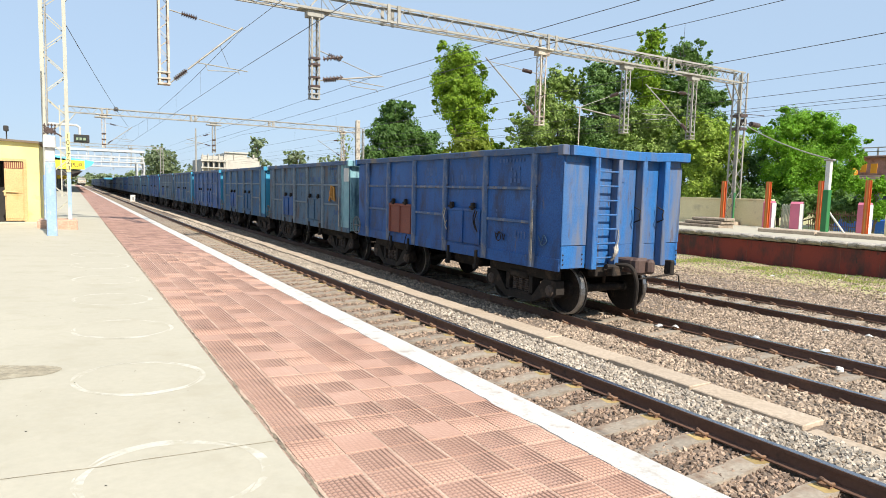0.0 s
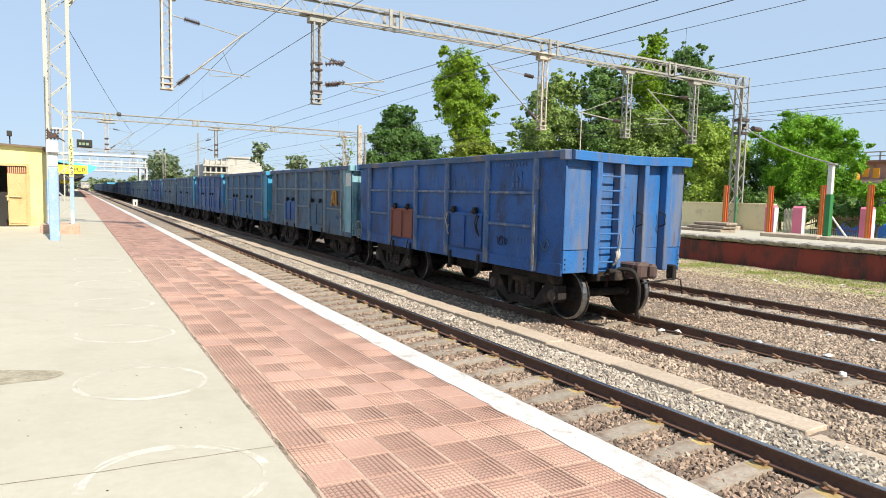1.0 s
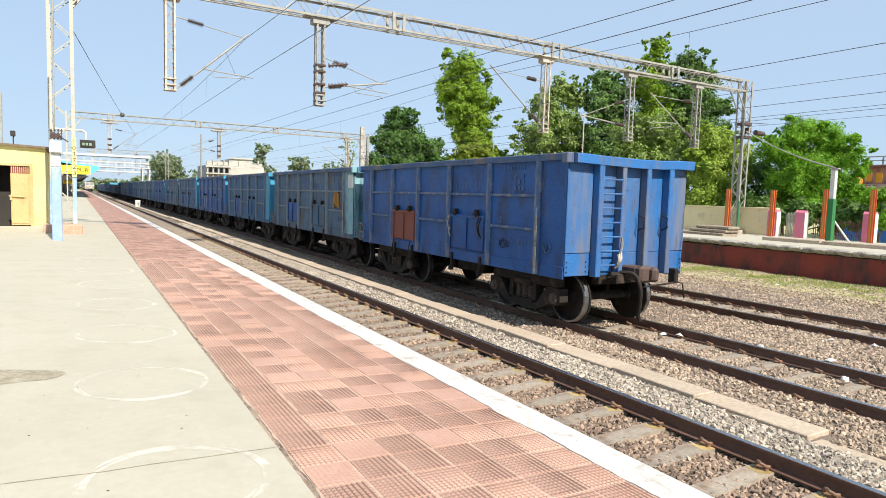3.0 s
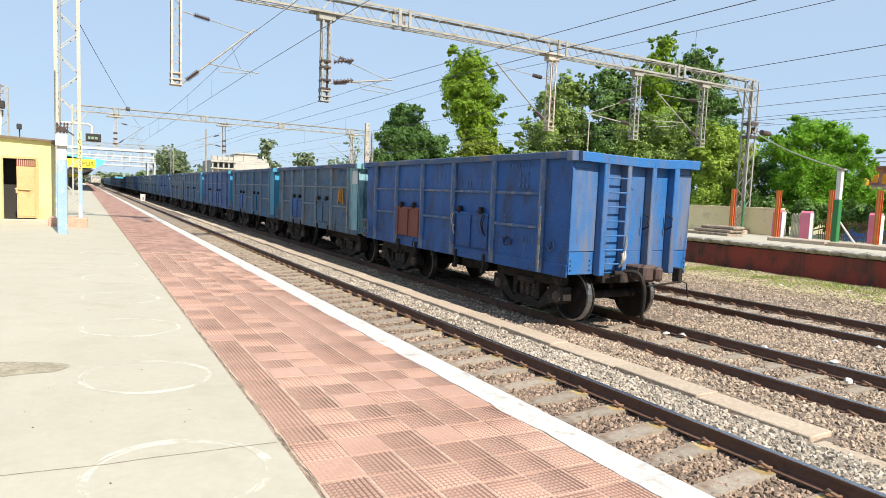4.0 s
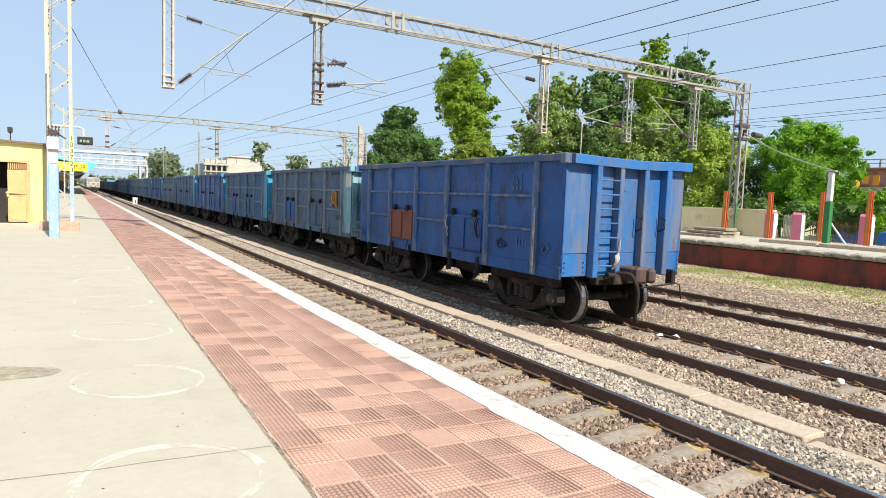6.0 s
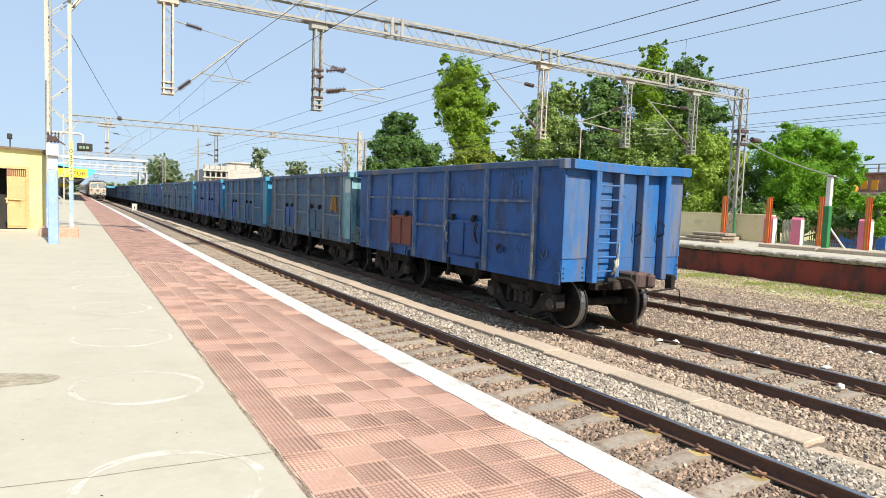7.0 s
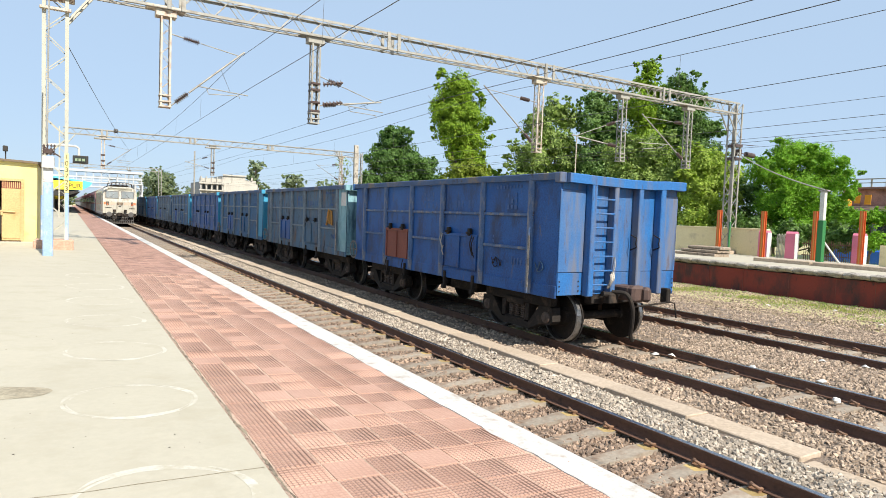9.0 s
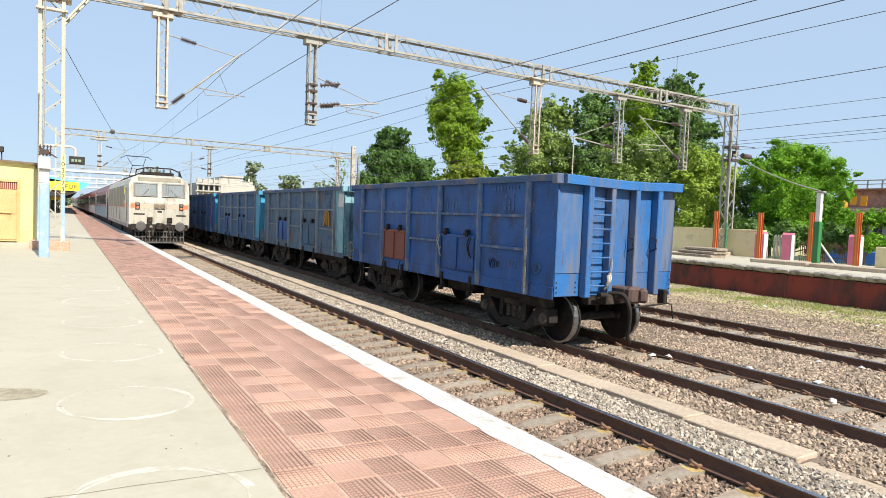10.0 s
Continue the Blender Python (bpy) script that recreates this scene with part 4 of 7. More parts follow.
def lattice(m, a, b, wx, wy, r, step):
    """Four steel angles between a and b (upright or level) with zigzag bracing on all four faces."""
    a, b = Vector(a), Vector(b)
    d = (b - a)
    length = d.length
    d.normalize()
    u = Vector((1, 0, 0)) if abs(d.z) > 0.5 else Vector((0, 0, 1))
    w = Vector((0, 1, 0))
    c = []
    for i, j in ((-1, -1), (1, -1), (1, 1), (-1, 1)):
        q = u * (wx / 2 + r) * i + w * (wy / 2 + r) * j
        angle_bar(m, a + q, b + q, u * -i, w * -j, r * 2.1, r * 0.4)
        c.append(u * (wx / 2) * i + w * (wy / 2) * j)
    k = max(1, round(length / step))
    for i in range(k):
        p, s = a + d * (length * (i + 0.06) / k), a + d * (length * (i + 0.94) / k)
        for f in range(4):
            q0, q1 = c[f], c[(f + 1) % 4]
            if (i + (f >= 2)) % 2:
                q0, q1 = q1, q0
            m.tube(p + q0, s + q1, r * 0.42, 4)


def insulator(m, a, b, r=0.085, n=5):
    """A ribbed rod, turned in one piece."""
    a, b = Vector(a), Vector(b)
    h = (b - a).length
    prof = [(0.0, r * 0.3)]
    for i in range(n):
        prof += [(h * (i + 0.12) / n, r * 0.32), (h * (i + 0.16) / n, r), (h * (i + 0.32) / n, r * 0.95), (h * (i + 0.7) / n, r * 0.38)]
    m.lathe(a, b - a, prof + [(h, r * 0.3)], 10)


def drop_arm(root, x, y, z0, z1, rusty=False):
    m = Mesh()
    lattice(m, (x, y, z0), (x, y, z1), 0.30, 0.30, 0.03, 0.32)
    for z in (z0 + 0.02, z0 + 0.2, z0 + 0.42):
        m.box((x - 0.2, y - 0.2, z - 0.02), (x + 0.2, y + 0.2, z + 0.03))
    m.box((x - 0.65, y - 0.3, z1 - 0.03), (x + 0.65, y + 0.3, z1 + 0.05), 0.01).box((x - 0.35, y - 0.2, z1 - 0.3), (x + 0.35, y + 0.2, z1 - 0.03), 0.02)
    return part("drop_arm", m, RUSTGALV if rusty else GALV, root, "galvanised lattice drop arm")


def cantilever(root, x, y, s, low, reach, tip, tie, steady=None):
    """Bracket arm on one side of a drop arm: a tube from its lower insulator up to the tip, and a tie rod from its upper one."""
    a, b = Vector((x + s * 0.22, y, low)), Vector((x + s * reach, y, tip))
    a2 = Vector((x + s * 0.22, y, tie))
    d, d2 = (b - a).normalized(), (b - a2).normalized()
    bracket = part("cantilever", Mesh().line([a + d * 0.8, b + d * 0.25], 0.034, 8), GALV, root, "tubular steel bracket arm")
    part("tie_rod", Mesh().line([a2 + d2 * 1.0, b - d2 * 0.05], 0.018, 6), GALV, bracket)
    for p, q, k in ((a, d, 0.2), (a2, d2, 0.4)):
        ins = Mesh()
        insulator(ins, p + q * k, p + q * (k + 0.55), 0.1, 7)
        part("insulator", ins, INSUL, bracket, "dark ribbed insulator")
        part("fixing", Mesh().tube(p - q * 0.1, p + q * (k + 0.02), 0.022), GALV, bracket)
    if steady is not None:
        f = a.lerp(b, 0.38)
        part("registration_tube", Mesh().line([f, (x + s * (reach + 0.35), y, f.z - 0.12)], 0.02, 6), GALV, bracket)
        part("steady_arm", Mesh().line([(x + s * (reach * 0.55), y, f.z - 0.06), (x + s * (reach * 0.58), y, f.z - 0.24), (x + s * reach, y, steady + 0.1), (x + s * (reach + 0.06), y, steady)], 0.016, 6), GALV, bracket)
        part("hanger", Mesh().line([a.lerp(b, 0.72), (x + s * (reach - 0.3), y, f.z - 0.1)], 0.008, 5), WIRE, bracket)


def portal(y, x0, x1, zb, zt, arms, left_base, right_base, words):
    root = thing("overhead_line_portal", words, "catenary portal", "overhead line portals")
    beam = Mesh()
    zc = (zb + zt) / 2
    lattice(beam, (x0, y, zc), (x1, y, zc), zt - zb, 0.5, 0.045, 0.62)
    for x in (x0 + 12.33 - 8.65, x0 + 12.33, x0 + 20.98, x0 + 29.6):
        if x > x1 - 1:
            continue
        for dx in (-0.24, 0.24):
            beam.box((x + dx - 0.075, y - 0.35, zb - 0.06), (x + dx + 0.075, y - 0.30, zt + 0.06), 0.01).box((x + dx - 0.075, y + 0.30, zb - 0.06), (x + dx + 0.075, y + 0.35, zt + 0.06), 0.01)
    part("beam", beam, GALV, root, "galvanised lattice beam")
    for x, base, s in ((x0, left_base, 1), (x1, right_base, -1)):
        m = Mesh()
        lattice(m, (x, y, base), (x, y, zt), 0.66 if s > 0 else 0.56, 0.5, 0.052, 0.70)
        for j in (-0.25, 0.25):
            m.tube((x + s * 0.3, y + j, zb - 1.1), (x + s * 1.1, y + j, zb), 0.045, 4)
        part("mast", m, MASTPAINT if s > 0 else GALV, root, "weathered steel lattice mast")
    for k, (x, s) in enumerate(arms):
        drop_arm(root, x, y, 5.95 if x < 10 else 5.75, zb, k in (0, 2))
    return root


YP = 25.0
gantry = portal(YP, -5.5, 30.9, 9.44, 10.08, [(-2.13, 1), (3.46, 1), (15.1, -1), (20.97, -1), (26.45, -1)], 1.1, P2(31), "galvanised steel lattice portal that carries the overhead wires across the tracks")
cantilever(gantry, -2.13, YP, 1, 6.05, 2.6, 8.2, 8.6, 6.6)
cantilever(gantry, 3.46, YP, 1, 6.72, 2.75, 7.15, 7.9, 6.5)
cantilever(gantry, 15.1, YP, -1, 6.15, 3.15, 8.5, 8.25)
cantilever(gantry, 20.97, YP, -1, 6.55, 3.3, 6.85, 7.95)
cantilever(gantry, 26.45, YP, -1, 6.2, 3.7, 8.4, 8.35, 6.5)
part("bracket_foot", Mesh().line([(17.75, YP, 6.9), (17.75, YP, 4.9)], 0.03, 6), RUSTGALV, gantry, "rusty hanging rod")
for z in (6.75, 7.55):
    fit = Mesh()
    insulator(fit, (3.75, YP - 0.2, z), (4.5, YP - 0.5, z + 0.12), 0.11, 6)
    part("insulator", fit, INSUL, gantry, "dark ribbed insulator")
for z in (6.4, 6.75, 7.25, 7.5):
    part("clamp", B(3.26, YP - 0.2, z, 3.66, YP + 0.2, z + 0.1, c=0.02), INSUL, gantry)
part("anchor_insulator", Mesh().box((31.2, YP - 0.2, 6.9), (31.5, YP + 0.2, 7.3), 0.02).tube((31.4, YP, 7.1), (32.6, YP, 7.05), 0.03).tube((32.2, YP, 7.07), (33.0, YP, 7.03), 0.16, 12).tube((30.6, YP, 7.6), (33.5, YP, 7.7), 0.02).box((30.6, YP - 0.36, 6.6), (31.3, YP + 0.36, 6.75)).box((30.6, YP - 0.36, 7.4), (31.3, YP + 0.36, 7.55)), INSUL, gantry)
part("plinth", Mesh().box((-6.1, YP - 0.55, 0.6), (-4.95, YP + 0.55, 1.12), 0.03), surface("red_brick_plinth", (0.42, 0.24, 0.16), (0.55, 0.36, 0.26), 5, 20, 0.9, stain=(0.5, 0.45, 0.38), bump=0.4), gantry, "broken brick plinth")
part("plinth", Mesh().box((30.3, YP - 0.6, 0.4), (31.6, YP + 0.6, P2(31) + 0.22), 0.04), TROUGH, gantry, "concrete plinth")
part("mast_paint", Mesh().box((30.55, YP - 0.32, P2(31) + 0.2), (30.68, YP - 0.26, 2.7), 0.005).box((31.12, YP - 0.32, P2(31) + 0.2), (31.22, YP - 0.26, 2.3), 0.005), coat("green_foot_paint", (0.03, 0.15, 0.05), 0.6), gantry, "dark green painted mast foot")
part("transformer_fitting", Mesh().box((-6.1, YP - 0.4, 9.1), (-4.95, YP + 0.3, 9.25), 0.02).box((-5.95, YP - 0.45, 8.65), (-5.05, YP - 0.3, 8.75), 0.02), RUSTGALV, gantry)

gantry2 = portal(75.0, -5.6, 26.8, 9.35, 9.95, [(-2.05, 1), (8.9, 1), (24.3, -1)], 0.8, 0.7, "distant galvanised lattice portal over the tracks")
cantilever(gantry2, -2.05, 75.0, 1, 6.3, 2.5, 8.1, 8.5, 6.6)
cantilever(gantry2, 8.9, 75.0, -1, 6.7, 2.7, 7.3, 8.1, 6.5)
cantilever(gantry2, 24.3, 75.0, -1, 6.3, 3.0, 8.0, 8.3)
for x in (-2.05, 8.9):
    for z in (6.2, 6.7, 7.3):
        part("clamp", B(x - 0.2, 74.8, z, x + 0.2, 75.2, z + 0.18, c=0.03), INSUL, gantry2)
    part("cross_arm", B(x - 0.8, 74.7, 9.0, x + 0.8, 75.3, 9.15, c=0.02), GALV, gantry2)
gantry3 = portal(150.0, -6.5, 12.0, 9.6, 10.2, [(-2.0, 1), (6.0, 1)], 0.8, 0.2, "far galvanised lattice portal over the tracks")
gantry4 = portal(215.0, -6.5, 14.0, 9.6, 10.2, [(-2.0, 1), (6.0, 1)], 0.8, 0.2, "far galvanised lattice portal over the tracks")


portal(66.0, -30.0, -10.85, 9.5, 10.1, [], 1.6, 0.9, "galvanised lattice portal over sidings beyond the hut")


def wire(name, pts, label, r=0.0095, sag=0.0, n=10):
    m = Mesh()
    for a, b in zip(pts, pts[1:]):
        a, b = Vector(a), Vector(b)
        q = [a.lerp(b, i / n) - Vector((0, 0, sag * 4 * (i / n) * (1 - i / n))) for i in range(n + 1)]
        m.line(q, r, 5)
    return tagged(part(name, m, WIRE), label, "overhead wire", "overhead wires")


def contact_line(x, z, high, sag, drops):
    """A level contact wire, the catenary wire above it, and the droppers between them."""
    wire("contact_wire", [(x, -30, z - (0.4 if x < 5 else 0.0)), (x, 25, z), (x + 0.1, 75, z), (x, 150, z), (x, 300, z)], "taut copper contact wire above the track")
    ends = (-30, 25, 75, 150, 300)
    cw = wire("catenary_wire", [(x, y, high) for y in ends], "sagging catenary wire with droppers", sag=sag)
    for y0, y1 in zip(ends, ends[1:3 + (x < 5)]):
        for k in range(1, drops):
            f = k / drops
            part("dropper", Mesh().tube((x, y0 + (y1 - y0) * f, z), (x + 0.02, y0 + (y1 - y0) * f, high - sag * 4 * f * (1 - f)), 0.005, 4), WIRE, cw)


contact_line(0.5, 6.75, 8.15, 0.45, 6)
contact_line(12.0, 6.48, 8.22, 0.45, 5)
contact_line(22.9, 6.48, 7.95, 0.15, 4)
wire("contact_wire", [(6.2, -30, 5.9), (6.2, 20, 6.53), (6.2, 75, 6.46), (6.2, 300, 6.46)], "taut copper contact wire above the wagons")
wire("catenary_wire", [(6.2, -30, 5.95), (6.2, 25, 7.18), (6.2, 75, 7.3), (6.2, 300, 7.4)], "slanting catenary wire above the wagons")
for x, z in ((18.3, 6.4), (22.9, 6.66), (31.0, 7.32)):
    wire("feeder_wire", [(x, -30, z), (x, 25, z), (x, 75, z), (x - 2, 150, z)], "dark overhead wire above the far tracks", sag=0.06)
stay = wire("stay_wire", [(-5.15, 25, 7.65), (0.35, 75, 8.15)], "slanting stay wire with a dark ball weight", 0.012, sag=0.2)
part("ball_weight", ball(-2.13, 52.5, 7.73, 0.17), WIRE, stay)


# ---- trees ----
def leaf_cloud(clumps, count, size, seed, droop=0.0, aspect=1.6):
    """Small leaves, in clusters over rough ball-shaped clumps (x, y, z, radius, height factor)."""
    rnd = np.random.RandomState(seed)
    vols = np.array([c[3] ** 2 * c[4] for c in clumps])
    count, size = count * 1.2, size * 0.84
    per = np.maximum(1, (count * vols / vols.sum()).astype(int))
    vs = []
    for (cx, cy, cz, r, h), n in zip(clumps, per):
        k = max(3, n // 26)
        d = rnd.normal(size=(k, 3))
        d /= np.linalg.norm(d, axis=1)[:, None]
        rad = r * rnd.uniform(0.35, 1.0, k) ** 0.6 * (0.78 + 0.45 * np.array([noise.noise(Vector(q) * 2.2 + Vector((seed, r, cx))) for q in d]))
        tips = d * rad[:, None] * np.array((1, 1, h)) + np.array((cx, cy, cz))
        idx = rnd.randint(0, k, n)
        p = tips[idx] + rnd.normal(size=(n, 3)) * r * np.array((0.09, 0.09, 0.07))
        out = d[idx] + rnd.normal(size=(n, 3)) * 0.55 + np.array((0, 0, 0.35))
        out /= np.linalg.norm(out, axis=1)[:, None]
        t = np.cross(out, rnd.normal(size=(n, 3)))
        t[:, 2] -= droop
        t /= np.linalg.norm(t, axis=1)[:, None]
        b = np.cross(out, t)
        s = (size * rnd.uniform(0.6, 1.3, n))[:, None]
        vs.append(np.stack([p - t * s * aspect / 2, p + b * s * 0.5, p + t * s * aspect / 2, p - b * s * 0.5], 1))
    v = np.concatenate(vs).reshape(-1, 3)
    me = bpy.data.meshes.new("crown")
    me.from_pydata(v.tolist(), [], np.arange(len(v)).reshape(-1, 4).tolist())
    return me


def tree(words, x, y, base, clumps, count, size, leaf, seed, trunk=0.25, droop=0.0, aspect=1.6, category="tree"):
    root = thing("tree", words, category, "trees behind the station")
    r = random.Random(seed)
    m = Mesh()
    low = min(c[2] - c[3] * 0.3 for c in clumps)
    fork = Vector((x + r.uniform(-0.3, 0.3), y, max(base + 1.2, low - 0.6)))
    m.tube((x, y, base - 0.3), fork, trunk, 9, trunk * 0.75)
    for c in clumps:
        tip = Vector((c[0], c[1], c[2] + c[3] * 0.3))
        mid = fork.lerp(tip, 0.5) + Vector((r.uniform(-0.4, 0.4), r.uniform(-0.4, 0.4), r.uniform(0, 0.4)))
        m.tube(fork, mid, trunk * 0.5, 6, trunk * 0.3)
        m.tube(mid, tip, trunk * 0.3, 6, trunk * 0.08)
        for i in range(4):
            d = Vector((r.uniform(-1, 1), r.uniform(-1, 1), r.uniform(-0.2, 1))) * c[3] * 0.75
            m.tube(mid.lerp(tip, r.uniform(0.2, 0.9)), Vector(c[:3]) + d, trunk * 0.14, 5, trunk * 0.03)
    part("trunk", m, BARK, root)
    sprays = []
    for c in clumps:
        for i in range(7):
            d = Vector((r.uniform(-1, 1), r.uniform(-1, 1), r.uniform(-0.35, 1.0))).normalized() * c[3] * r.uniform(0.85, 1.2)
            sprays.append((c[0] + d.x, c[1] + d.y, c[2] + d.z * c[4], c[3] * r.uniform(0.18, 0.34), r.uniform(0.6, 1.1)))
    clumps = list(clumps) + sprays
    me = leaf_cloud(clumps, count, size, seed, droop, aspect)
    me.materials.append(leaf)
    part("crown", me, None, root)
    return root


def clumps_of(x, y, bot, top, width, n, seed, taper=0.5, depth=1.0):
    r = random.Random(seed)
    out = []
    for i in range(n):
        f = (i + 0.5) / n
        z = bot + (top - bot) * f
        rr = width * (0.30 - 0.12 * f * taper) * r.uniform(0.8, 1.15)
        spread = (width / 2 - rr) * (1 - taper * abs(f - 0.35))
        a = r.uniform(0, 6.28) if i else 0
        out.append((x + spread * math.cos(a + i * 2.4) * r.uniform(0.5, 1), y + depth * spread * math.sin(a + i * 2.4), min(z, top - rr * 0.8), rr, r.uniform(0.75, 1.0)))
    return out


tree("broad dark green tree with dense drooping foliage", 34, 78, -0.4, [(33.2, 78.5, 12.4, 2.4, 0.8), (31.6, 78, 9.6, 2.8, 0.8), (34.8, 78.4, 10.0, 3.0, 0.8), (37.2, 78, 8.6, 2.8, 0.8), (30.4, 78, 6.4, 2.8, 0.8), (33.6, 77.6, 6.6, 3.2, 0.8), (37.4, 77.6, 5.4, 3.0, 0.8), (39.6, 78, 6.4, 2.6, 0.8)], 54400, 0.25, LEAF_N, 11, 0.35, 0.3)
tree("tall bright green tree with a dense upright crown", 29.6, 56.2, -0.4, [(29.6, 56.2, 15.4, 2.1, 1.1), (28.5, 56.6, 13.4, 2.2, 1.0), (30.6, 56.0, 13.0, 2.3, 1.0), (29.2, 56.0, 11.2, 2.4, 0.9), (31.2, 56.2, 10.8, 2.1, 0.9), (30.4, 56.4, 8.9, 2.1, 0.9), (31.8, 56, 8.2, 1.6, 0.9)], 57800, 0.18, LEAF_B, 12, 0.3)
tree("low yellow-green tree below the tall crown", 28.8, 52, -0.4, [(28.0, 52, 6.6, 1.9, 0.9), (29.4, 52, 6.2, 2.1, 0.9), (31.2, 52, 5.4, 1.9, 0.8), (27.0, 52, 5.0, 1.6, 0.8), (33.3, 52.3, 4.8, 1.8, 0.8)], 20400, 0.18, LEAF_Y, 13, 0.2)
tree("olive green tree with gaps in a ragged crown", 36.2, 49, -0.4, [(36.4, 49, 13.4, 1.5, 0.9), (37.8, 48.8, 12.6, 1.7, 0.9), (34.8, 49.4, 11.6, 1.8, 0.9), (36.6, 48.8, 10.2, 2.3, 0.9), (34.2, 49.2, 8.6, 2.4, 0.9), (37.8, 48.6, 8.0, 2.6, 0.9), (33.2, 49.4, 6.0, 2.4, 0.8), (36.2, 48.6, 5.4, 2.8, 0.8), (39.0, 48, 5.0, 2.6, 0.8)], 44200, 0.20, LEAF_O, 14, 0.26)
tree("tall dark tree with tufted upper branches", 40.6, 47, -0.4, [(40.2, 47, 14.4, 1.6, 0.9), (41.6, 46.6, 13.2, 1.8, 0.9), (39.4, 46.8, 12.0, 2.0, 0.9), (41.4, 46.4, 10.6, 2.4, 0.9), (39.8, 46.6, 8.4, 2.7, 0.9), (42.2, 46, 7.0, 2.8, 0.8), (39.6, 46.4, 5.0, 2.8, 0.8)], 40800, 0.20, LEAF_D, 15, 0.28)
tree("tall green tree with tufted open top", 44.2, 43.8, -0.4, [(44.2, 43.8, 17.6, 1.3, 0.8), (43.3, 43.8, 16.0, 1.4, 0.9), (45.3, 43.8, 15.4, 1.5, 0.9), (42.4, 43.6, 13.6, 2.0, 0.9), (45.0, 43.6, 12.8, 2.3, 0.9), (43.0, 43.0, 10.4, 2.6, 0.9), (45.6, 42.6, 9.4, 2.6, 0.9), (43.6, 42.6, 6.8, 3.0, 0.8)], 44200, 0.18, LEAF_B, 16, 0.3)
tree("dark leafy tree with a rounded top", 46.2, 41.2, -0.4, [(45.2, 41.0, 15.8, 1.6, 0.9), (46.8, 40.8, 14.2, 2.0, 0.9), (45.6, 40.6, 12.4, 2.4, 0.9), (47.4, 40.6, 11.6, 2.2, 0.9), (46.6, 40.2, 9.4, 2.8, 0.9), (47.8, 39.8, 8.0, 2.4, 0.8), (46.0, 39.6, 6.0, 3.0, 0.8)], 44200, 0.18, LEAF_D, 17, 0.3)
tree("low olive tree behind the boundary wall", 38.4, 38.4, -0.4, [(36.6, 39.6, 8.2, 2.0, 0.8), (38.6, 38.6, 8.6, 2.3, 0.8), (37.0, 38.8, 5.6, 2.6, 0.8), (40.0, 37.4, 6.2, 2.7, 0.8), (38.4, 37.8, 3.2, 2.6, 0.8)], 34000, 0.17, LEAF_O, 18, 0.22)
tree("small-leaved green tree behind the boundary wall", 40.6, 33.6, -0.4, [(40.0, 34.0, 7.6, 1.9, 0.8), (41.6, 33.2, 6.4, 2.2, 0.8), (39.4, 33.8, 5.0, 2.2, 0.8), (41.0, 33.0, 3.4, 2.4, 0.8), (38.6, 33.4, 2.8, 2.0, 0.8)], 34000, 0.16, LEAF_L, 19, 0.2)
tree("feathery bright green thorn tree with a spreading crown", 41.6, 27.1, -0.4, [(41.2, 27.4, 8.0, 1.7, 0.75), (42.6, 26.4, 7.6, 1.7, 0.75), (39.8, 28.3, 6.6, 1.7, 0.75), (41.6, 26.8, 5.6, 2.2, 0.8), (43.4, 25.6, 6.2, 1.8, 0.7), (40.4, 27.6, 4.4, 2.0, 0.8), (43.0, 25.6, 4.0, 2.0, 0.8), (41.6, 26.6, 2.6, 2.0, 0.7)], 90000, 0.092, LEAF_A, 20, 0.2, 0.2, 2.4)
tree("dark shrub behind the gate pillars", 43.5, 29.6, -0.4, [(43.0, 30.4, 3.6, 2.2, 0.8), (44.6, 29.0, 3.0, 2.2, 0.8), (42.2, 31.0, 5.2, 1.5, 0.8), (45.6, 27.0, 2.8, 2.2, 0.8)], 20400, 0.15, LEAF_D, 21, 0.14, category="shrub")
tree("light green leafy shrub by the fence", 40.6, 21.4, -0.4, [(40.2, 21.6, 3.2, 1.2, 0.7), (41.4, 20.6, 3.4, 1.2, 0.6), (40.8, 21.0, 1.8, 1.3, 0.7), (42.2, 19.6, 2.6, 1.5, 0.7)], 11900, 0.13, LEAF_A, 22, 0.1, category="shrub")
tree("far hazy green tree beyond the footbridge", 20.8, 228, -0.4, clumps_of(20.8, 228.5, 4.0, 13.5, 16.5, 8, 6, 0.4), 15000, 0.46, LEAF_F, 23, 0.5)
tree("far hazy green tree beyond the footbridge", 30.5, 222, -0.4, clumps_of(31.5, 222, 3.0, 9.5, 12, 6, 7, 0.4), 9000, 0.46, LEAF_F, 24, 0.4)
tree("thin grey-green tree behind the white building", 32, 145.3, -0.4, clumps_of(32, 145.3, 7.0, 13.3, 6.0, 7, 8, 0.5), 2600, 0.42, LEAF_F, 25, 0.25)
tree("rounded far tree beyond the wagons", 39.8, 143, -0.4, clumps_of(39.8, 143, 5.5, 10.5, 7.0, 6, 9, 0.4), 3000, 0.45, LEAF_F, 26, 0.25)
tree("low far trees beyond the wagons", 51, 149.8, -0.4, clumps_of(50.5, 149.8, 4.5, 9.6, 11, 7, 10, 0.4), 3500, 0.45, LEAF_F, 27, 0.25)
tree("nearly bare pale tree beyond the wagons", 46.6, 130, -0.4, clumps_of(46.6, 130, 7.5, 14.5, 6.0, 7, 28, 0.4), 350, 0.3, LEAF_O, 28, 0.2)
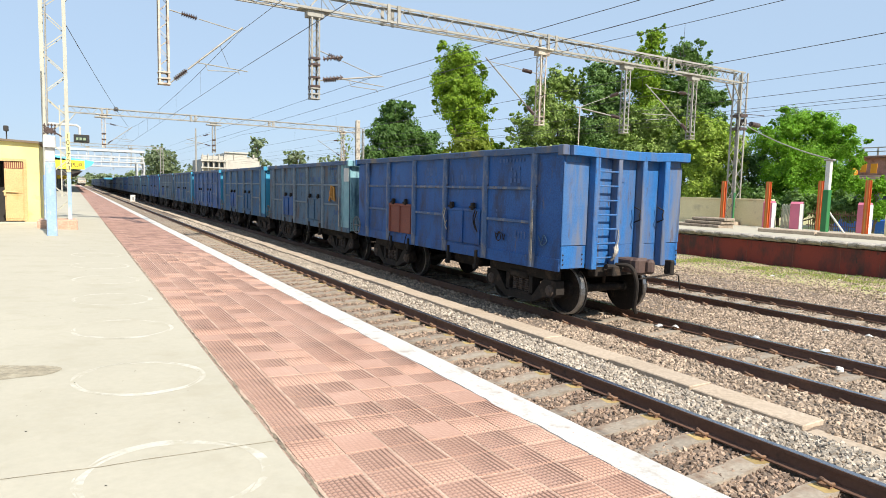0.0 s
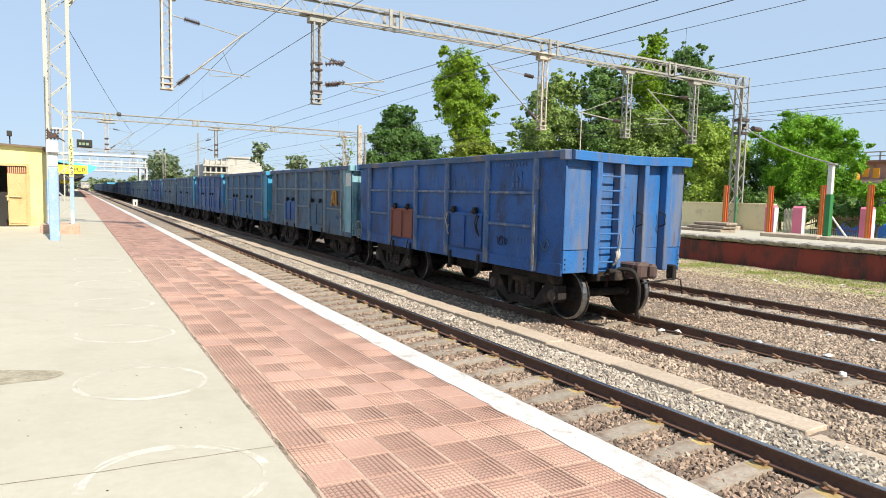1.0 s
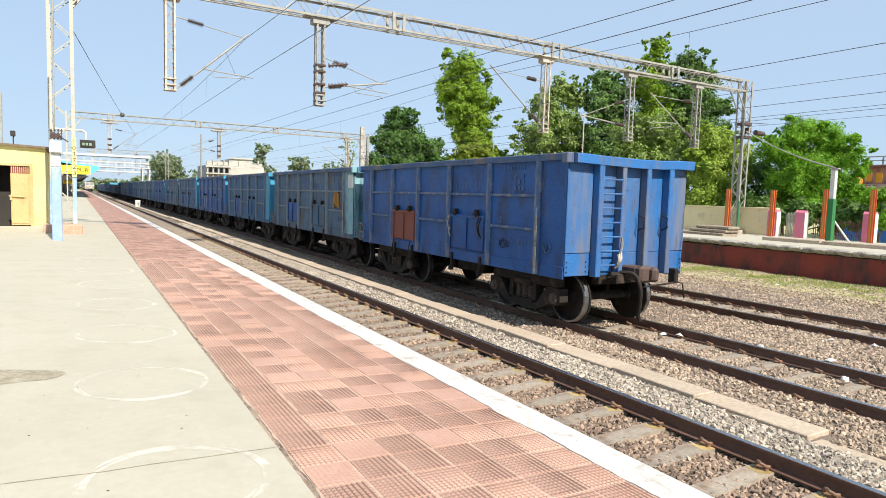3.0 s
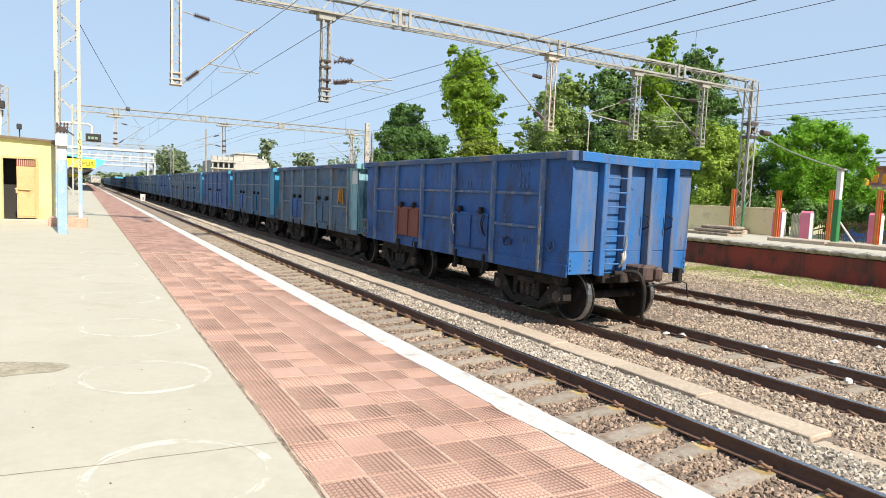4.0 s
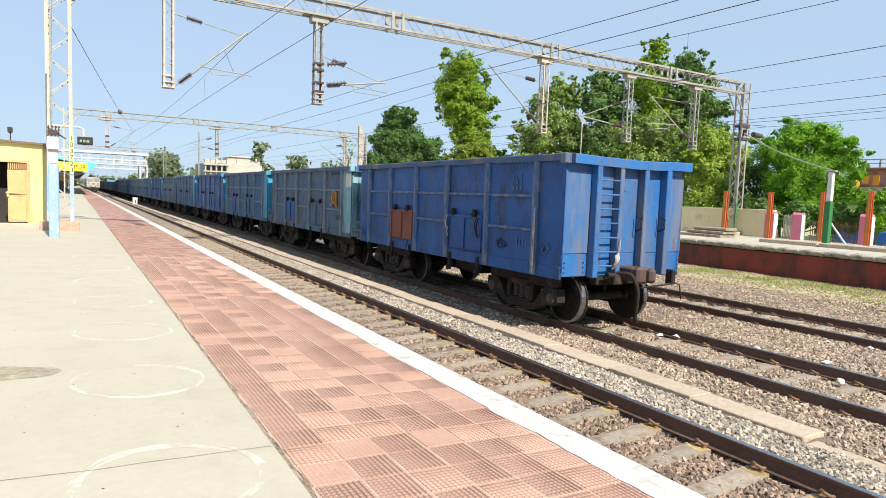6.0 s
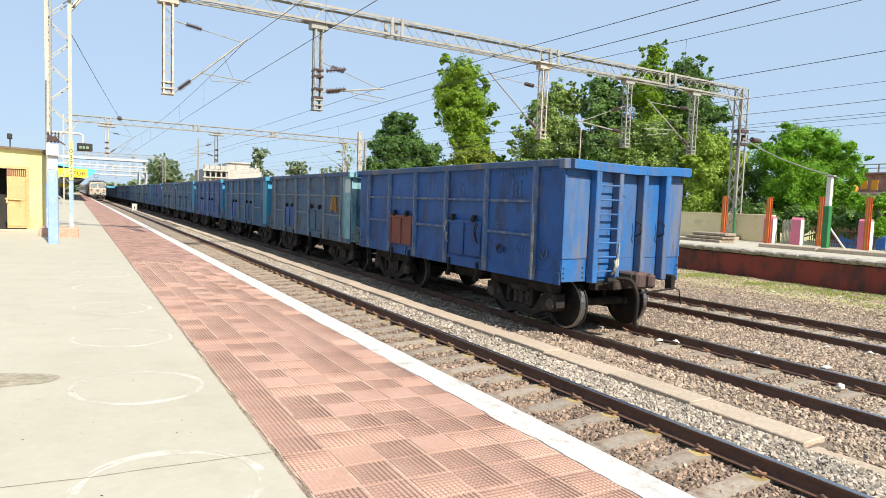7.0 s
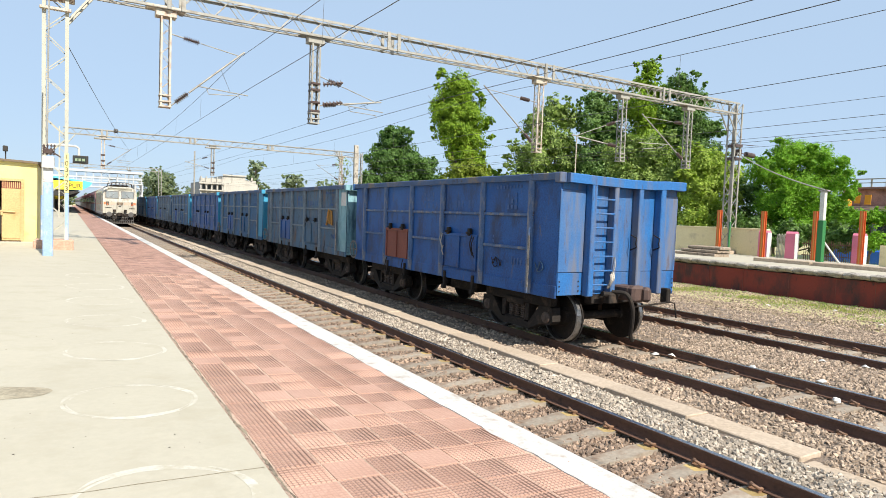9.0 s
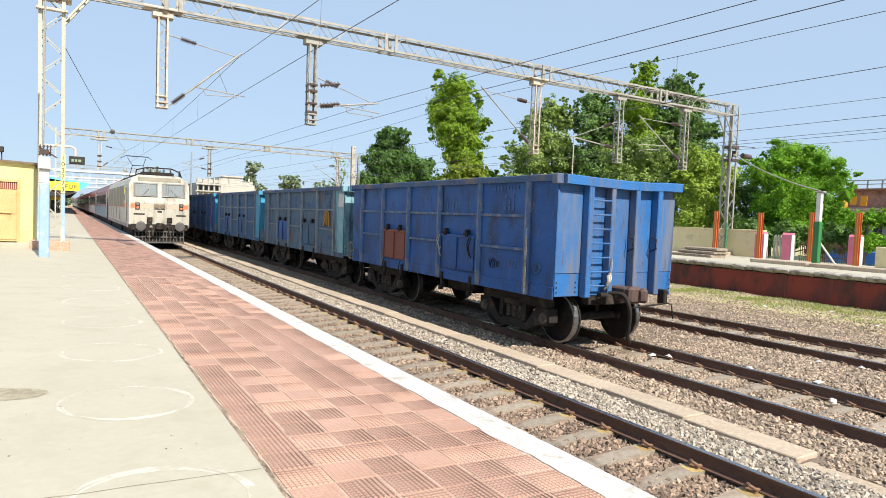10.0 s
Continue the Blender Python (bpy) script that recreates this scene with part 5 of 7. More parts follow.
tree("dense dark scrub in front of the thorn tree", 39.5, 25.5, -0.4, [(38.6, 27.5, 1.8, 1.6, 0.7), (39.4, 25.8, 2.0, 1.5, 0.7), (40.6, 24.2, 1.8, 1.6, 0.7), (38.0, 29.2, 2.2, 1.7, 0.7), (41.6, 22.8, 1.6, 1.4, 0.7)], 16000, 0.16, LEAF_D, 31, 0.1, category="shrub")
tree("light olive bush between the tall trees", 32.6, 54, -0.4, [(32.8, 53.5, 6.2, 1.7, 0.8), (34.0, 53, 5.0, 1.9, 0.8), (31.6, 53.4, 4.6, 1.7, 0.8)], 9000, 0.2, LEAF_B, 32, 0.14)



# ---- near platform: hut, posts, display, sign ----
YH = 26.6
hut = thing("yellow_hut", "small pale yellow station hut with an open cream door", "hut")
zb = 0.86
for a in ((-12.5, YH, 0.4, -7.5, YH + 0.2, 3.80), (-6.5, YH, 0.4, -6.06, YH + 0.2, 3.72), (-7.5, YH, 3.10, -6.5, YH + 0.2, 3.76), (-6.26, YH + 0.2, 0.4, -6.06, YH + 5, 3.72),
          (-12.5, YH + 0.2, 0.4, -12.3, YH + 5, 3.8), (-12.3, YH + 4.8, 0.4, -6.26, YH + 5, 3.8)):
    part("wall", B(*a), YELLOW, hut, "pale yellow plastered wall")
part("roof", Mesh().prism([(-12.7, 3.95), (-12.7, 4.02), (-5.94, 3.77), (-5.94, 3.70)], "y", YH - 0.15, YH + 5.15), surface("weathered_roof_slab", (0.13, 0.095, 0.065), (0.20, 0.15, 0.10), 1.5, 20, 0.9, stain=(0.07, 0.08, 0.06), bump=0.3), hut, "weathered concrete roof slab")
part("door_frame", Mesh().box((-7.54, YH - 0.03, 0.9), (-7.48, YH + 0.1, 3.14)).box((-6.53, YH - 0.03, 0.9), (-6.44, YH + 0.1, 3.14)).box((-7.48, YH - 0.03, 3.06), (-6.53, YH + 0.1, 3.14)), DOORP, hut)
part("floor_step", B(-7.8, YH - 0.25, 0.6, -5.9, YH, 0.95, c=0.02), CONCRETE, hut)
d = part("door", Mesh().box((-7.10, YH + 0.02, 0.98), (-6.53, YH + 0.06, 2.80), 0.006).box((-7.06, YH + 0.005, 1.05), (-6.56, YH + 0.02, 1.85), 0.008).box((-7.06, YH + 0.005, 1.95), (-6.56, YH + 0.02, 2.75), 0.008), DOORP, hut, "dusty cream steel door, half open")
part("door_grille", Mesh().box((-7.10, YH + 0.02, 2.80), (-6.53, YH + 0.05, 3.05), 0.004), RUSTRED, d, "dark ventilation grille")
for k in range(9):
    part("grille_bar", B(-7.07 + 0.06 * k, YH + 0.0, 2.82, -7.05 + 0.06 * k, YH + 0.02, 3.04), DOORP, d)
part("door_bolt", Mesh().tube((-7.16, YH - 0.02, 2.0), (-6.7, YH - 0.02, 1.98), 0.02).box((-7.13, YH - 0.03, 1.85), (-7.06, YH + 0.02, 2.05), 0.01), DOORP, d)
# Near-black sheet behind the doorway stands for the unlit room.
part("interior", B(-12.2, YH + 0.9, 0.5, -6.3, YH + 0.95, 3.6), DARK, hut)
part("floodlight", Mesh().tube((-7.02, YH + 0.5, 3.8), (-7.02, YH + 0.5, 4.15), 0.02).box((-7.10, YH + 0.38, 4.10), (-6.95, YH + 0.52, 4.30), 0.02), DARK, hut, "small dark floodlight")

BLUEPOST = surface("chipped_blue_white_paint", (0.34, 0.45, 0.62), (0.24, 0.36, 0.56), 2.0, 20, 0.7, stain=(0.56, 0.57, 0.56), stain_at=(0.53, 0.66), stain_scale=3.0, stretch=(1, 1, 0.4), bump=0.2)
YB = 21.6
post = thing("equipment_post", "blue and white painted steel post with a white switch box", "post")
part("post_lower", B(-5.745, YB - 0.15, 0.78, -5.485, YB + 0.17, 2.95, c=0.02), BLUEPOST, post, "chipped pale blue lower post")
part("post_upper", B(-5.74, YB - 0.145, 2.95, -5.49, YB + 0.16, 3.42, c=0.02), WHITE, post, "white upper post")
part("switch_box", Mesh().box((-5.77, YB - 0.2, 3.42), (-5.46, YB + 0.2, 3.70), 0.03).box((-5.77, YB - 0.24, 3.36), (-5.46, YB - 0.2, 3.46), 0.01), WHITE, post)
sw = Mesh()
for x in (-5.74, -5.65, -5.56, -5.48):
    insulator(sw, (x, YB, 3.74), (x + 0.02, YB, 4.06), 0.035, 4)
sw.line([(-5.76, YB, 4.0), (-5.52, YB, 3.84), (-5.3, YB, 3.7)], 0.02).box((-5.72, YB - 0.06, 3.78), (-5.5, YB + 0.06, 3.92), 0.01)
part("switch_gear", sw, INSUL, post, "small outdoor switch gear")
part("conduit", Mesh().line([(-5.65, YB + 0.1, 4.0), (-5.62, YB + 0.4, 8.6)], 0.025, 6), GALV, post)

flood = thing("floodlight_pole", "black floodlight on a white bent pole behind the hut", "floodlight")
part("pole", Mesh().line(smooth_path([(-8.0, 31.5, 0.7), (-8.0, 31.5, 3.6), (-7.97, 31.5, 4.5), (-7.9, 31.5, 5.1)], 4), 0.05, 8), WHITE, flood, "white painted pole")
part("lamp_head", Mesh().box((-8.06, 31.33, 5.16), (-7.80, 31.5, 5.48), 0.03).box((-7.92, 31.36, 4.9), (-7.86, 31.46, 5.1), 0.01), DARK, flood, "black square lamp head")

# painted foot and number plate of the mast
part("mast_paint", Mesh().box((-5.21, YP - 0.31, 1.12), (-5.10, YP - 0.2, 2.85), 0.005).box((-5.90, YP - 0.31, 1.12), (-5.79, YP - 0.2, 2.6), 0.005), BLUEPOST, gantry, "pale blue painted mast foot")
SIGNY = coat("sign_yellow", (0.80, 0.60, 0.03), 0.6)
part("number_plate", B(-5.225, YP - 0.335, 2.72, -5.10, YP - 0.315, 4.02), coat("plate_cream", (0.78, 0.66, 0.25), 0.6), gantry, "narrow cream kilometre plate")
BLACK = coat("black_paint", (0.02, 0.02, 0.02), 0.6)


def text(name, body, size, m, material, parent, label=""):
    cu = bpy.data.curves.new(name, "FONT")
    cu.body, cu.size, cu.align_x, cu.extrude = body, size, "CENTER", 0.004
    tmp = bpy.data.objects.new(name, cu)
    scene.collection.objects.link(tmp)
    me = bpy.data.meshes.new_from_object(tmp.evaluated_get(bpy.context.evaluated_depsgraph_get()))
    bpy.data.objects.remove(tmp)
    me.materials.clear()
    me.materials.append(material)
    ob = part(name, me, None, parent, label)
    ob.matrix_basis = m
    return ob


for k, ch in enumerate("103723"):
    text("digit", ch, 0.22, pose(-5.163, YP - 0.34, 3.83 - 0.21 * k, 90, 0, 0), BLACK, gantry)

disp = thing("display_board", "black train display board on a white bracket", "display board", at=pose(0, 32.0, 0))
part("case", B(-4.96, -0.1, 4.1, -4.36, 0.1, 4.44, c=0.02), DARK, disp, "black display case")
part("display_window", B(-4.90, -0.115, 4.15, -4.46, -0.1, 4.38), coat("dark_display", (0.03, 0.035, 0.03), 0.2), disp)
LED = coat("dim_green_lettering", (0.2, 0.26, 0.16), 0.5)
for x0, x1 in ((-4.87, -4.78), (-4.74, -4.65), (-4.61, -4.5)):
    part("lettering", B(x0, -0.122, 4.2, x1, -0.116, 4.31), LED, disp)
part("bracket", Mesh().line([(-6.0, 0, 0.8), (-6.0, 0, 4.7), (-5.9, 0, 4.84), (-4.85, 0, 4.84), (-4.72, 0, 4.75), (-4.72, 0, 4.44)], 0.05, 8), WHITE, disp, "white tube bracket")

YS = 105.0
shed = thing("platform_canopy", "platform canopy with a yellow station name board and blue fascia", "canopy")
part("roof", Mesh().prism([(-14.0, 5.0), (-9.2, 6.3), (-3.0, 5.4), (-3.0, 5.15), (-9.2, 6.0), (-14, 4.75)], "y", YS, YS + 120), coat("blue_roof_sheet", (0.10, 0.42, 0.62), 0.5), shed, "sky blue roof sheets")
part("name_board", B(-9.0, YS - 0.2, 4.1, -3.35, YS - 0.1, 5.35), SIGNY, shed, "yellow station name board")
part("fascia", Mesh().prism([(-3.35, 4.2), (-3.35, 5.5), (-2.1, 5.25), (-2.5, 4.7)], "y", YS - 0.2, YS), coat("sky_blue_sheet", (0.09, 0.45, 0.68), 0.5), shed)
text("letters", "TPUR", 0.86, pose(-4.6, YS - 0.22, 4.4, 90, 0, 0), BLACK, shed, "black capital letters")
# Near-black solid put in for the shade below the roof.
part("soffit", Mesh().prism([(-9.0, 3.2), (-9.0, 3.9), (-3.6, 3.9), (-5.4, 3.2)], "y", YS, YS + 110), DARK, shed)
part("lower_board", B(-8.0, YS + 6, 2.7, -5.0, YS + 6.1, 3.2), SIGNY, shed)
for k in range(8):
    part("column", Mesh().tube((-7.0, YS + 4 + 14 * k, 0.6), (-7.0, YS + 4 + 14 * k, 5.4), 0.14, 8), GALV, shed)
part("back_wall", B(-14, YS + 4, 0.8, -13.6, YS + 120, 4.2), YELLOW, shed)

# Dark kiosk-like blocks, added to fill the shaded space under the canopy.
CANOPY_DARK = coat("under_canopy_dark_brown", (0.07, 0.05, 0.04), 0.8)
for y in (116, 138, 165):
    k = thing("platform_kiosk", "dark kiosk-like block added for the shade under the platform canopy", "kiosk", "kiosks")
    part("body", B(-11.5, y, 0.9, -7.6, y + 7, 3.0, c=0.03), CANOPY_DARK, k)
    part("awning", B(-11.7, y - 0.4, 3.0, -7.2, y + 7.4, 3.15, c=0.02), coat("faded_awning", (0.30, 0.28, 0.22), 0.8), k)
woods = []
for i in range(26):
    woods.append((-90 + 9.5 * i + random.Random(i).uniform(-3, 3), 470 + random.Random(i + 50).uniform(-15, 15), random.Random(i + 90).uniform(2.5, 6.5), random.Random(i + 7).uniform(5, 8), 0.8))
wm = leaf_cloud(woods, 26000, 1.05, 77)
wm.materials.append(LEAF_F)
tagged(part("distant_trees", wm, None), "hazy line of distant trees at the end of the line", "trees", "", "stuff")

# ---- footbridge across the tracks ----
fob = thing("footbridge", "white steel footbridge with lattice sides over the tracks", "footbridge")
YF = 140.0
FW = coat("white_steel", (0.42, 0.43, 0.43), 0.6, dirt=(0.30, 0.30, 0.29))
part("deck", B(-30, YF, 6.2, 7.8, YF + 3, 6.45), FW, fob)
part("roof", B(-30, YF - 0.3, 8.3, 7.8, YF + 3.3, 8.75), FW, fob, "white sheet roof")
for k in range(22):
    x = -22.0 + 1.4 * k
    part("side_post", B(x - 0.07, YF - 0.05, 6.45, x + 0.07, YF + 0.05, 8.3), FW, fob)
part("hand_rail", B(-30, YF - 0.04, 7.2, 7.8, YF + 0.04, 7.32).box((-30, YF - 0.04, 6.7), (7.8, YF + 0.04, 6.8)), FW, fob)
for x in (-6.9, 7.0):
    m = Mesh()
    lattice(m, (x, YF + 1.5, -0.3), (x, YF + 1.5, 6.2), 1.3, 2.6, 0.13, 1.6)
    part("pier", m, FW, fob, "white lattice pier")
part("blue_sheet", B(1.0, YF + 12, 2.95, 3.3, YF + 22, 3.3), coat("blue_roof_sheet_b", (0.07, 0.30, 0.45), 0.5), fob)
stairs = thing("footbridge", "second footbridge with pale blue railings farther along", "footbridge")
part("deck", B(-30, 190, 6.4, 12, 193, 6.8).box((-30, 190, 7.6), (12, 190.1, 7.8)).box((-30, 190, 8.8), (12, 193, 9.2)), FW, stairs)
for k in range(16):
    part("side_post", B(-18 + 2 * k - 0.1, 190, 6.8, -18 + 2 * k + 0.1, 190.1, 8.8), FW, stairs)

# white flat-roofed building beyond the wagons
bld = thing("white_building", "white weathered two-storey flat-roofed building beyond the wagons", "building")
WINDOW = coat("dark_window_glass", (0.05, 0.06, 0.07), 0.15)
part("wall", B(16.6, 128, -0.5, 27.5, 139, 7.2).box((21.0, 128.5, 7.2), (25.2, 138, 8.6)).box((25.2, 128.7, 7.2), (27.3, 138, 7.9)), WHITEPLASTER, bld)
part("parapet", B(16.4, 127.6, 7.2, 21.0, 127.9, 7.9).box((20.8, 128.2, 8.6), (25.4, 128.4, 8.85)).box((26.3, 128.4, 7.9), (26.6, 128.7, 8.5)), WHITEPLASTER, bld)
for k in range(5):
    part("balcony_pillar", B(16.5 + 1.0 * k, 127.2, 3.0, 16.7 + 1.0 * k, 127.5, 8.2), WHITEPLASTER, bld)
part("balcony_slab", B(16.2, 126.9, 5.5, 21.0, 128, 5.7).box((16.2, 126.9, 6.8), (21.0, 128, 7.1)), WHITEPLASTER, bld)
for k in range(4):
    part("window", B(17.0 + 1.0 * k, 127.96, 5.8, 17.5 + 1.0 * k, 128.02, 6.7), WINDOW, bld)
part("drain_pipe", Mesh().tube((22.6, 128.4, 3.0), (22.6, 128.4, 8.5), 0.07, 6), GALV, bld)
pole = tagged(part("steel_pole", Mesh().tube((11.0, 100, -0.3), (11.0, 100, 10.6), 0.11, 8), GALV), "plain pale steel pole beside the track", "pole")
pole2 = tagged(part("concrete_pole", Mesh().box((24.9, 72, 0), (25.4, 72.4, 10.6), 0.04), COPING), "square grey concrete pole beside the portal", "pole")
marker = tagged(part("marker_stone", Mesh().box((1.7, 94.5, -0.4), (2.38, 94.75, 0.74), 0.05), WHITE), "white painted marker stone with a dark mark", "marker stone")
part("mark", B(1.98, 94.485, 0.0, 2.1, 94.498, 0.42), BLACK, marker)


# ---- far platform: walls, pillars, posts ----
XW = 30.9
bw = tagged(part("boundary_wall", B(XW, 22.4, 0.3, XW + 0.25, 140, 2.25, c=0.02), CREAMWALL), "plain cream boundary wall along the far platform", "wall", "", "structure")
part("wall_cap", B(XW - 0.04, 22.4, 2.25, XW + 0.29, 140, 2.35, c=0.015), CREAMWALL, bw)
bw2 = tagged(part("boundary_wall_2", Mesh().box((XW - 1.5, -6, 0.3), (XW - 1.25, 15.6, 1.75), 0.02), CREAMWALL), "low cream wall along the far platform", "wall", "", "structure")
PINK = coat("pink_paint", (0.60, 0.17, 0.25), 0.7, dirt=(0.55, 0.2, 0.25))
ORANGE = coat("orange_paint", (0.50, 0.11, 0.022), 0.6, dirt=(0.4, 0.1, 0.03))
GREEN = coat("dark_green_paint", (0.02, 0.14, 0.04), 0.6)


def pillar(x, y, w, top):
    p = thing("gate_pillar", "pink gate pillar with whitewashed sides", "pillar", "gate pillars")
    z = P2(x)
    part("shaft", Mesh().prism([(x - 0.2, z - 0.1), (x - 0.2, top - 0.12), (x - 0.1, top), (x + 0.1, top), (x + 0.2, top - 0.12), (x + 0.2, z - 0.1)], "y", y - w / 2, y + w / 2), PINK, p)
    part("white_side", B(x - 0.2, y - w / 2 - 0.02, z - 0.1, x + 0.2, y - w / 2 - 0.003, top - 0.12), WHITE, p, "whitewashed side")
    return p


def steel_post(x, y, top, words, paint, w=0.14):
    """An upright rail-section post with flanges."""
    p = thing("steel_post", words, "post", "painted posts")
    z = P2(x)
    part("flange", B(x - w, y - w, z - 0.1, x - w + 0.03, y + w, top).box((x + w - 0.03, y - w, z - 0.1), (x + w, y + w, top)), paint, p)
    part("web", B(x - w + 0.03, y - 0.03, z - 0.1, x + w - 0.03, y + 0.03, top - 0.02), paint, p)
    return p


for x, y, top in ((30.2, 22.1, 2.25), (30.6, 20.7, 2.25), (31.0, 17.3, 2.3)):
    pillar(x, y, 0.55, top)
for x, y, top in ((29.4, 24.6, 3.4), (29.2, 21.6, 3.35), (30.9, 19.6, 3.45), (30.0, 16.75, 3.45)):
    p = steel_post(x, y, top, "orange painted steel rail post on the far platform", ORANGE, 0.11)
    part("painted_line", B(x - 0.116, y - 0.03, P2(x), x - 0.11, y + 0.03, top), OCHRE, p)
lampost = thing("lamp_post", "green post with a white upper part and a cable", "post")
part("green_foot", B(28.3, 17.8, P2(28.5) - 0.1, 28.6, 18.1, 2.9, c=0.02), GREEN, lampost, "dark green lower part")
part("white_top", B(28.33, 17.83, 2.9, 28.57, 18.07, 4.4, c=0.02), WHITE, lampost, "white upper part")
part("cap", B(28.27, 17.72, 4.4, 28.63, 18.16, 4.48, c=0.02), GALV, lampost)
part("stay", Mesh().tube((28.6, 17.95, 1.9), (29.1, 17.3, P2(29)), 0.05), WHITE, lampost)
cable = [Vector((28.45, 17.95, 4.5)).lerp(Vector((30.7, 24.6, 7.0)), i / 12) - Vector((0, 0, 0.9 * (i / 12) * (1 - i / 12))) for i in range(13)]
tagged(part("service_cable", Mesh().line(cable, 0.035, 6), GALV), "slack grey cable from the post to the portal mast", "cable")
kerb = tagged(part("kerb_slab", B(22.2, 10.0, P2(22.2) - 0.05, 22.7, 14.9, P2(22.2) + 0.17, c=0.03), TROUGH), "long pale concrete kerb slab on the platform", "kerb")
kerb2 = tagged(part("kerb_slab", B(22.2, 14.98, P2(22.2) - 0.05, 22.7, 17.6, P2(22.2) + 0.17, c=0.03), TROUGH), "long pale concrete kerb slab on the platform", "kerb")
SLABS = surface("weathered_brown_slab", (0.17, 0.13, 0.095), (0.36, 0.29, 0.22), 3.0, 20, 0.9, stain=(0.08, 0.06, 0.045), stain_at=(0.52, 0.68), stain_scale=4, bump=0.7, depth=0.03, vary=0.15)
for k in range(3):
    tagged(part("concrete_slab", B(23.0 + 0.1 * k, 20.2 - 0.08 * k, P2(23) + 0.17 * k - (0.05 if k == 0 else 0), 24.2 - 0.05 * k, 22.7 - 0.35 * k, P2(23) + 0.17 * k + 0.15, c=0.035), SLABS), "rough grey concrete slab in a low stack", "concrete slab", "stacked slabs")
PICKET = coat("weathered_picket_paint", (0.42, 0.45, 0.34), 0.8, dirt=(0.25, 0.25, 0.18))
fence = thing("picket_fence", "weathered pale picket fence between the gate pillars", "fence")
for k in range(9):
    y = 21.05 + 0.085 * k
    part("picket", B(30.9, y, 0.6, 30.94, y + 0.045, 2.05 + 0.05 * (k % 2)), PICKET, fence)
part("fence_rail", B(30.94, 21.0, 1.0, 30.98, 21.85, 1.06).box((30.94, 21.0, 1.75), (30.98, 21.85, 1.81)), PICKET, fence)
IRON = coat("rusty_iron", (0.13, 0.075, 0.045), 0.8)
fence2 = thing("iron_fence", "rusty iron bar fence with scrub behind it", "fence")
for k in range(26):
    y = 17.5 + 0.115 * k
    part("bar", Mesh().tube((31.3, y, 0.5), (31.3, y, 1.75 + 0.06 * math.sin(k * 1.7)), 0.018, 6), IRON, fence2)
part("fence_rail", Mesh().tube((31.3, 17.4, 0.95), (31.3, 20.5, 0.95), 0.022, 6), IRON, fence2)
part("fence_rail", Mesh().tube((31.3, 17.4, 1.6), (31.3, 20.5, 1.6), 0.022, 6), IRON, fence2)

# brick house beyond the trees
BRICKY = surface("weathered_brick_wall", (0.20, 0.125, 0.10), (0.33, 0.20, 0.15), 1.2, 14, 0.9, stain=(0.18, 0.13, 0.11), bump=0.4)
house = thing("brick_house", "weathered brick and grey plaster house with a roof terrace", "house")
part("wall", B(58.5, 14, -0.5, 70, 33.5, 4.3), surface("grey_plaster", (0.30, 0.31, 0.33), (0.38, 0.38, 0.38), 0.7, 14, 0.9, stain=(0.22, 0.21, 0.2), bump=0.2), house, "grey plastered lower wall")
part("upper_wall", B(60, 14, 4.3, 70, 33, 6.4), surface("pink_washed_brick", (0.42, 0.22, 0.17), (0.52, 0.32, 0.26), 1.2, 14, 0.9, stain=(0.22, 0.13, 0.11), stain_at=(0.48, 0.64), stain_scale=0.8, bump=0.4), house, "red brick upper wall")
part("roof_slab", B(58.0, 13.5, 4.25, 70, 34, 4.55, c=0.03).box((59.4, 13.6, 6.4), (70, 33.6, 6.6), 0.03), BRICKY, house)
part("roof_railing", B(59.5, 14, 7.3, 59.6, 33.4, 7.4).box((59.5, 14, 6.95), (59.6, 33.4, 7.02)), WHITEPLASTER, house, "white terrace railing")
for k in range(16):
    part("baluster", B(59.5, 14 + 1.25 * k, 6.6, 59.6, 14.12 + 1.25 * k, 7.3), WHITEPLASTER, house)
for y in (30.8, 28.2, 25.0):
    wd = part("window", B(58.44, y, 2.2, 58.5, y + 1.0, 3.6), WHITEPLASTER, house)
    part("pane", B(58.42, y + 0.1, 2.3, 58.44, y + 0.9, 3.5), WINDOW, wd, "dark window pane")
part("water_tank", ball(59.2, 32.2, 5.0, 0.45), coat("orange_plastic", (0.75, 0.28, 0.02), 0.5), house, "orange water tank")
part("awning", Mesh().prism([(56.9, 3.85), (58.5, 4.75), (58.5, 4.6), (57.0, 3.75)], "y", 15, 33.2), surface("dark_thatch", (0.05, 0.04, 0.035), (0.12, 0.09, 0.07), 2, 20, 0.9, stain=(0.2, 0.15, 0.11), bump=0.5), house, "dark sloping lean-to roof")
for y, z in ((30.6, 5.0), (29.7, 4.9), (28.9, 3.1), (27.0, 4.7)):
    part("hung_cloth", Mesh().prism([(58.3, z), (58.36, z + 0.9), (58.4, z + 0.9), (58.34, z)], "y", y, y + 0.55), coat("orange_cloth", (0.75, 0.30, 0.02), 0.8), house, "orange cloth hung out to dry")
sheet = tagged(part("blue_tarpaulin", B(55, 26, -0.6, 57.5, 31.5, 0.9, c=0.2), coat("blue_plastic_sheet", (0.02, 0.12, 0.5), 0.5)), "blue plastic tarpaulin over a low heap", "tarpaulin")

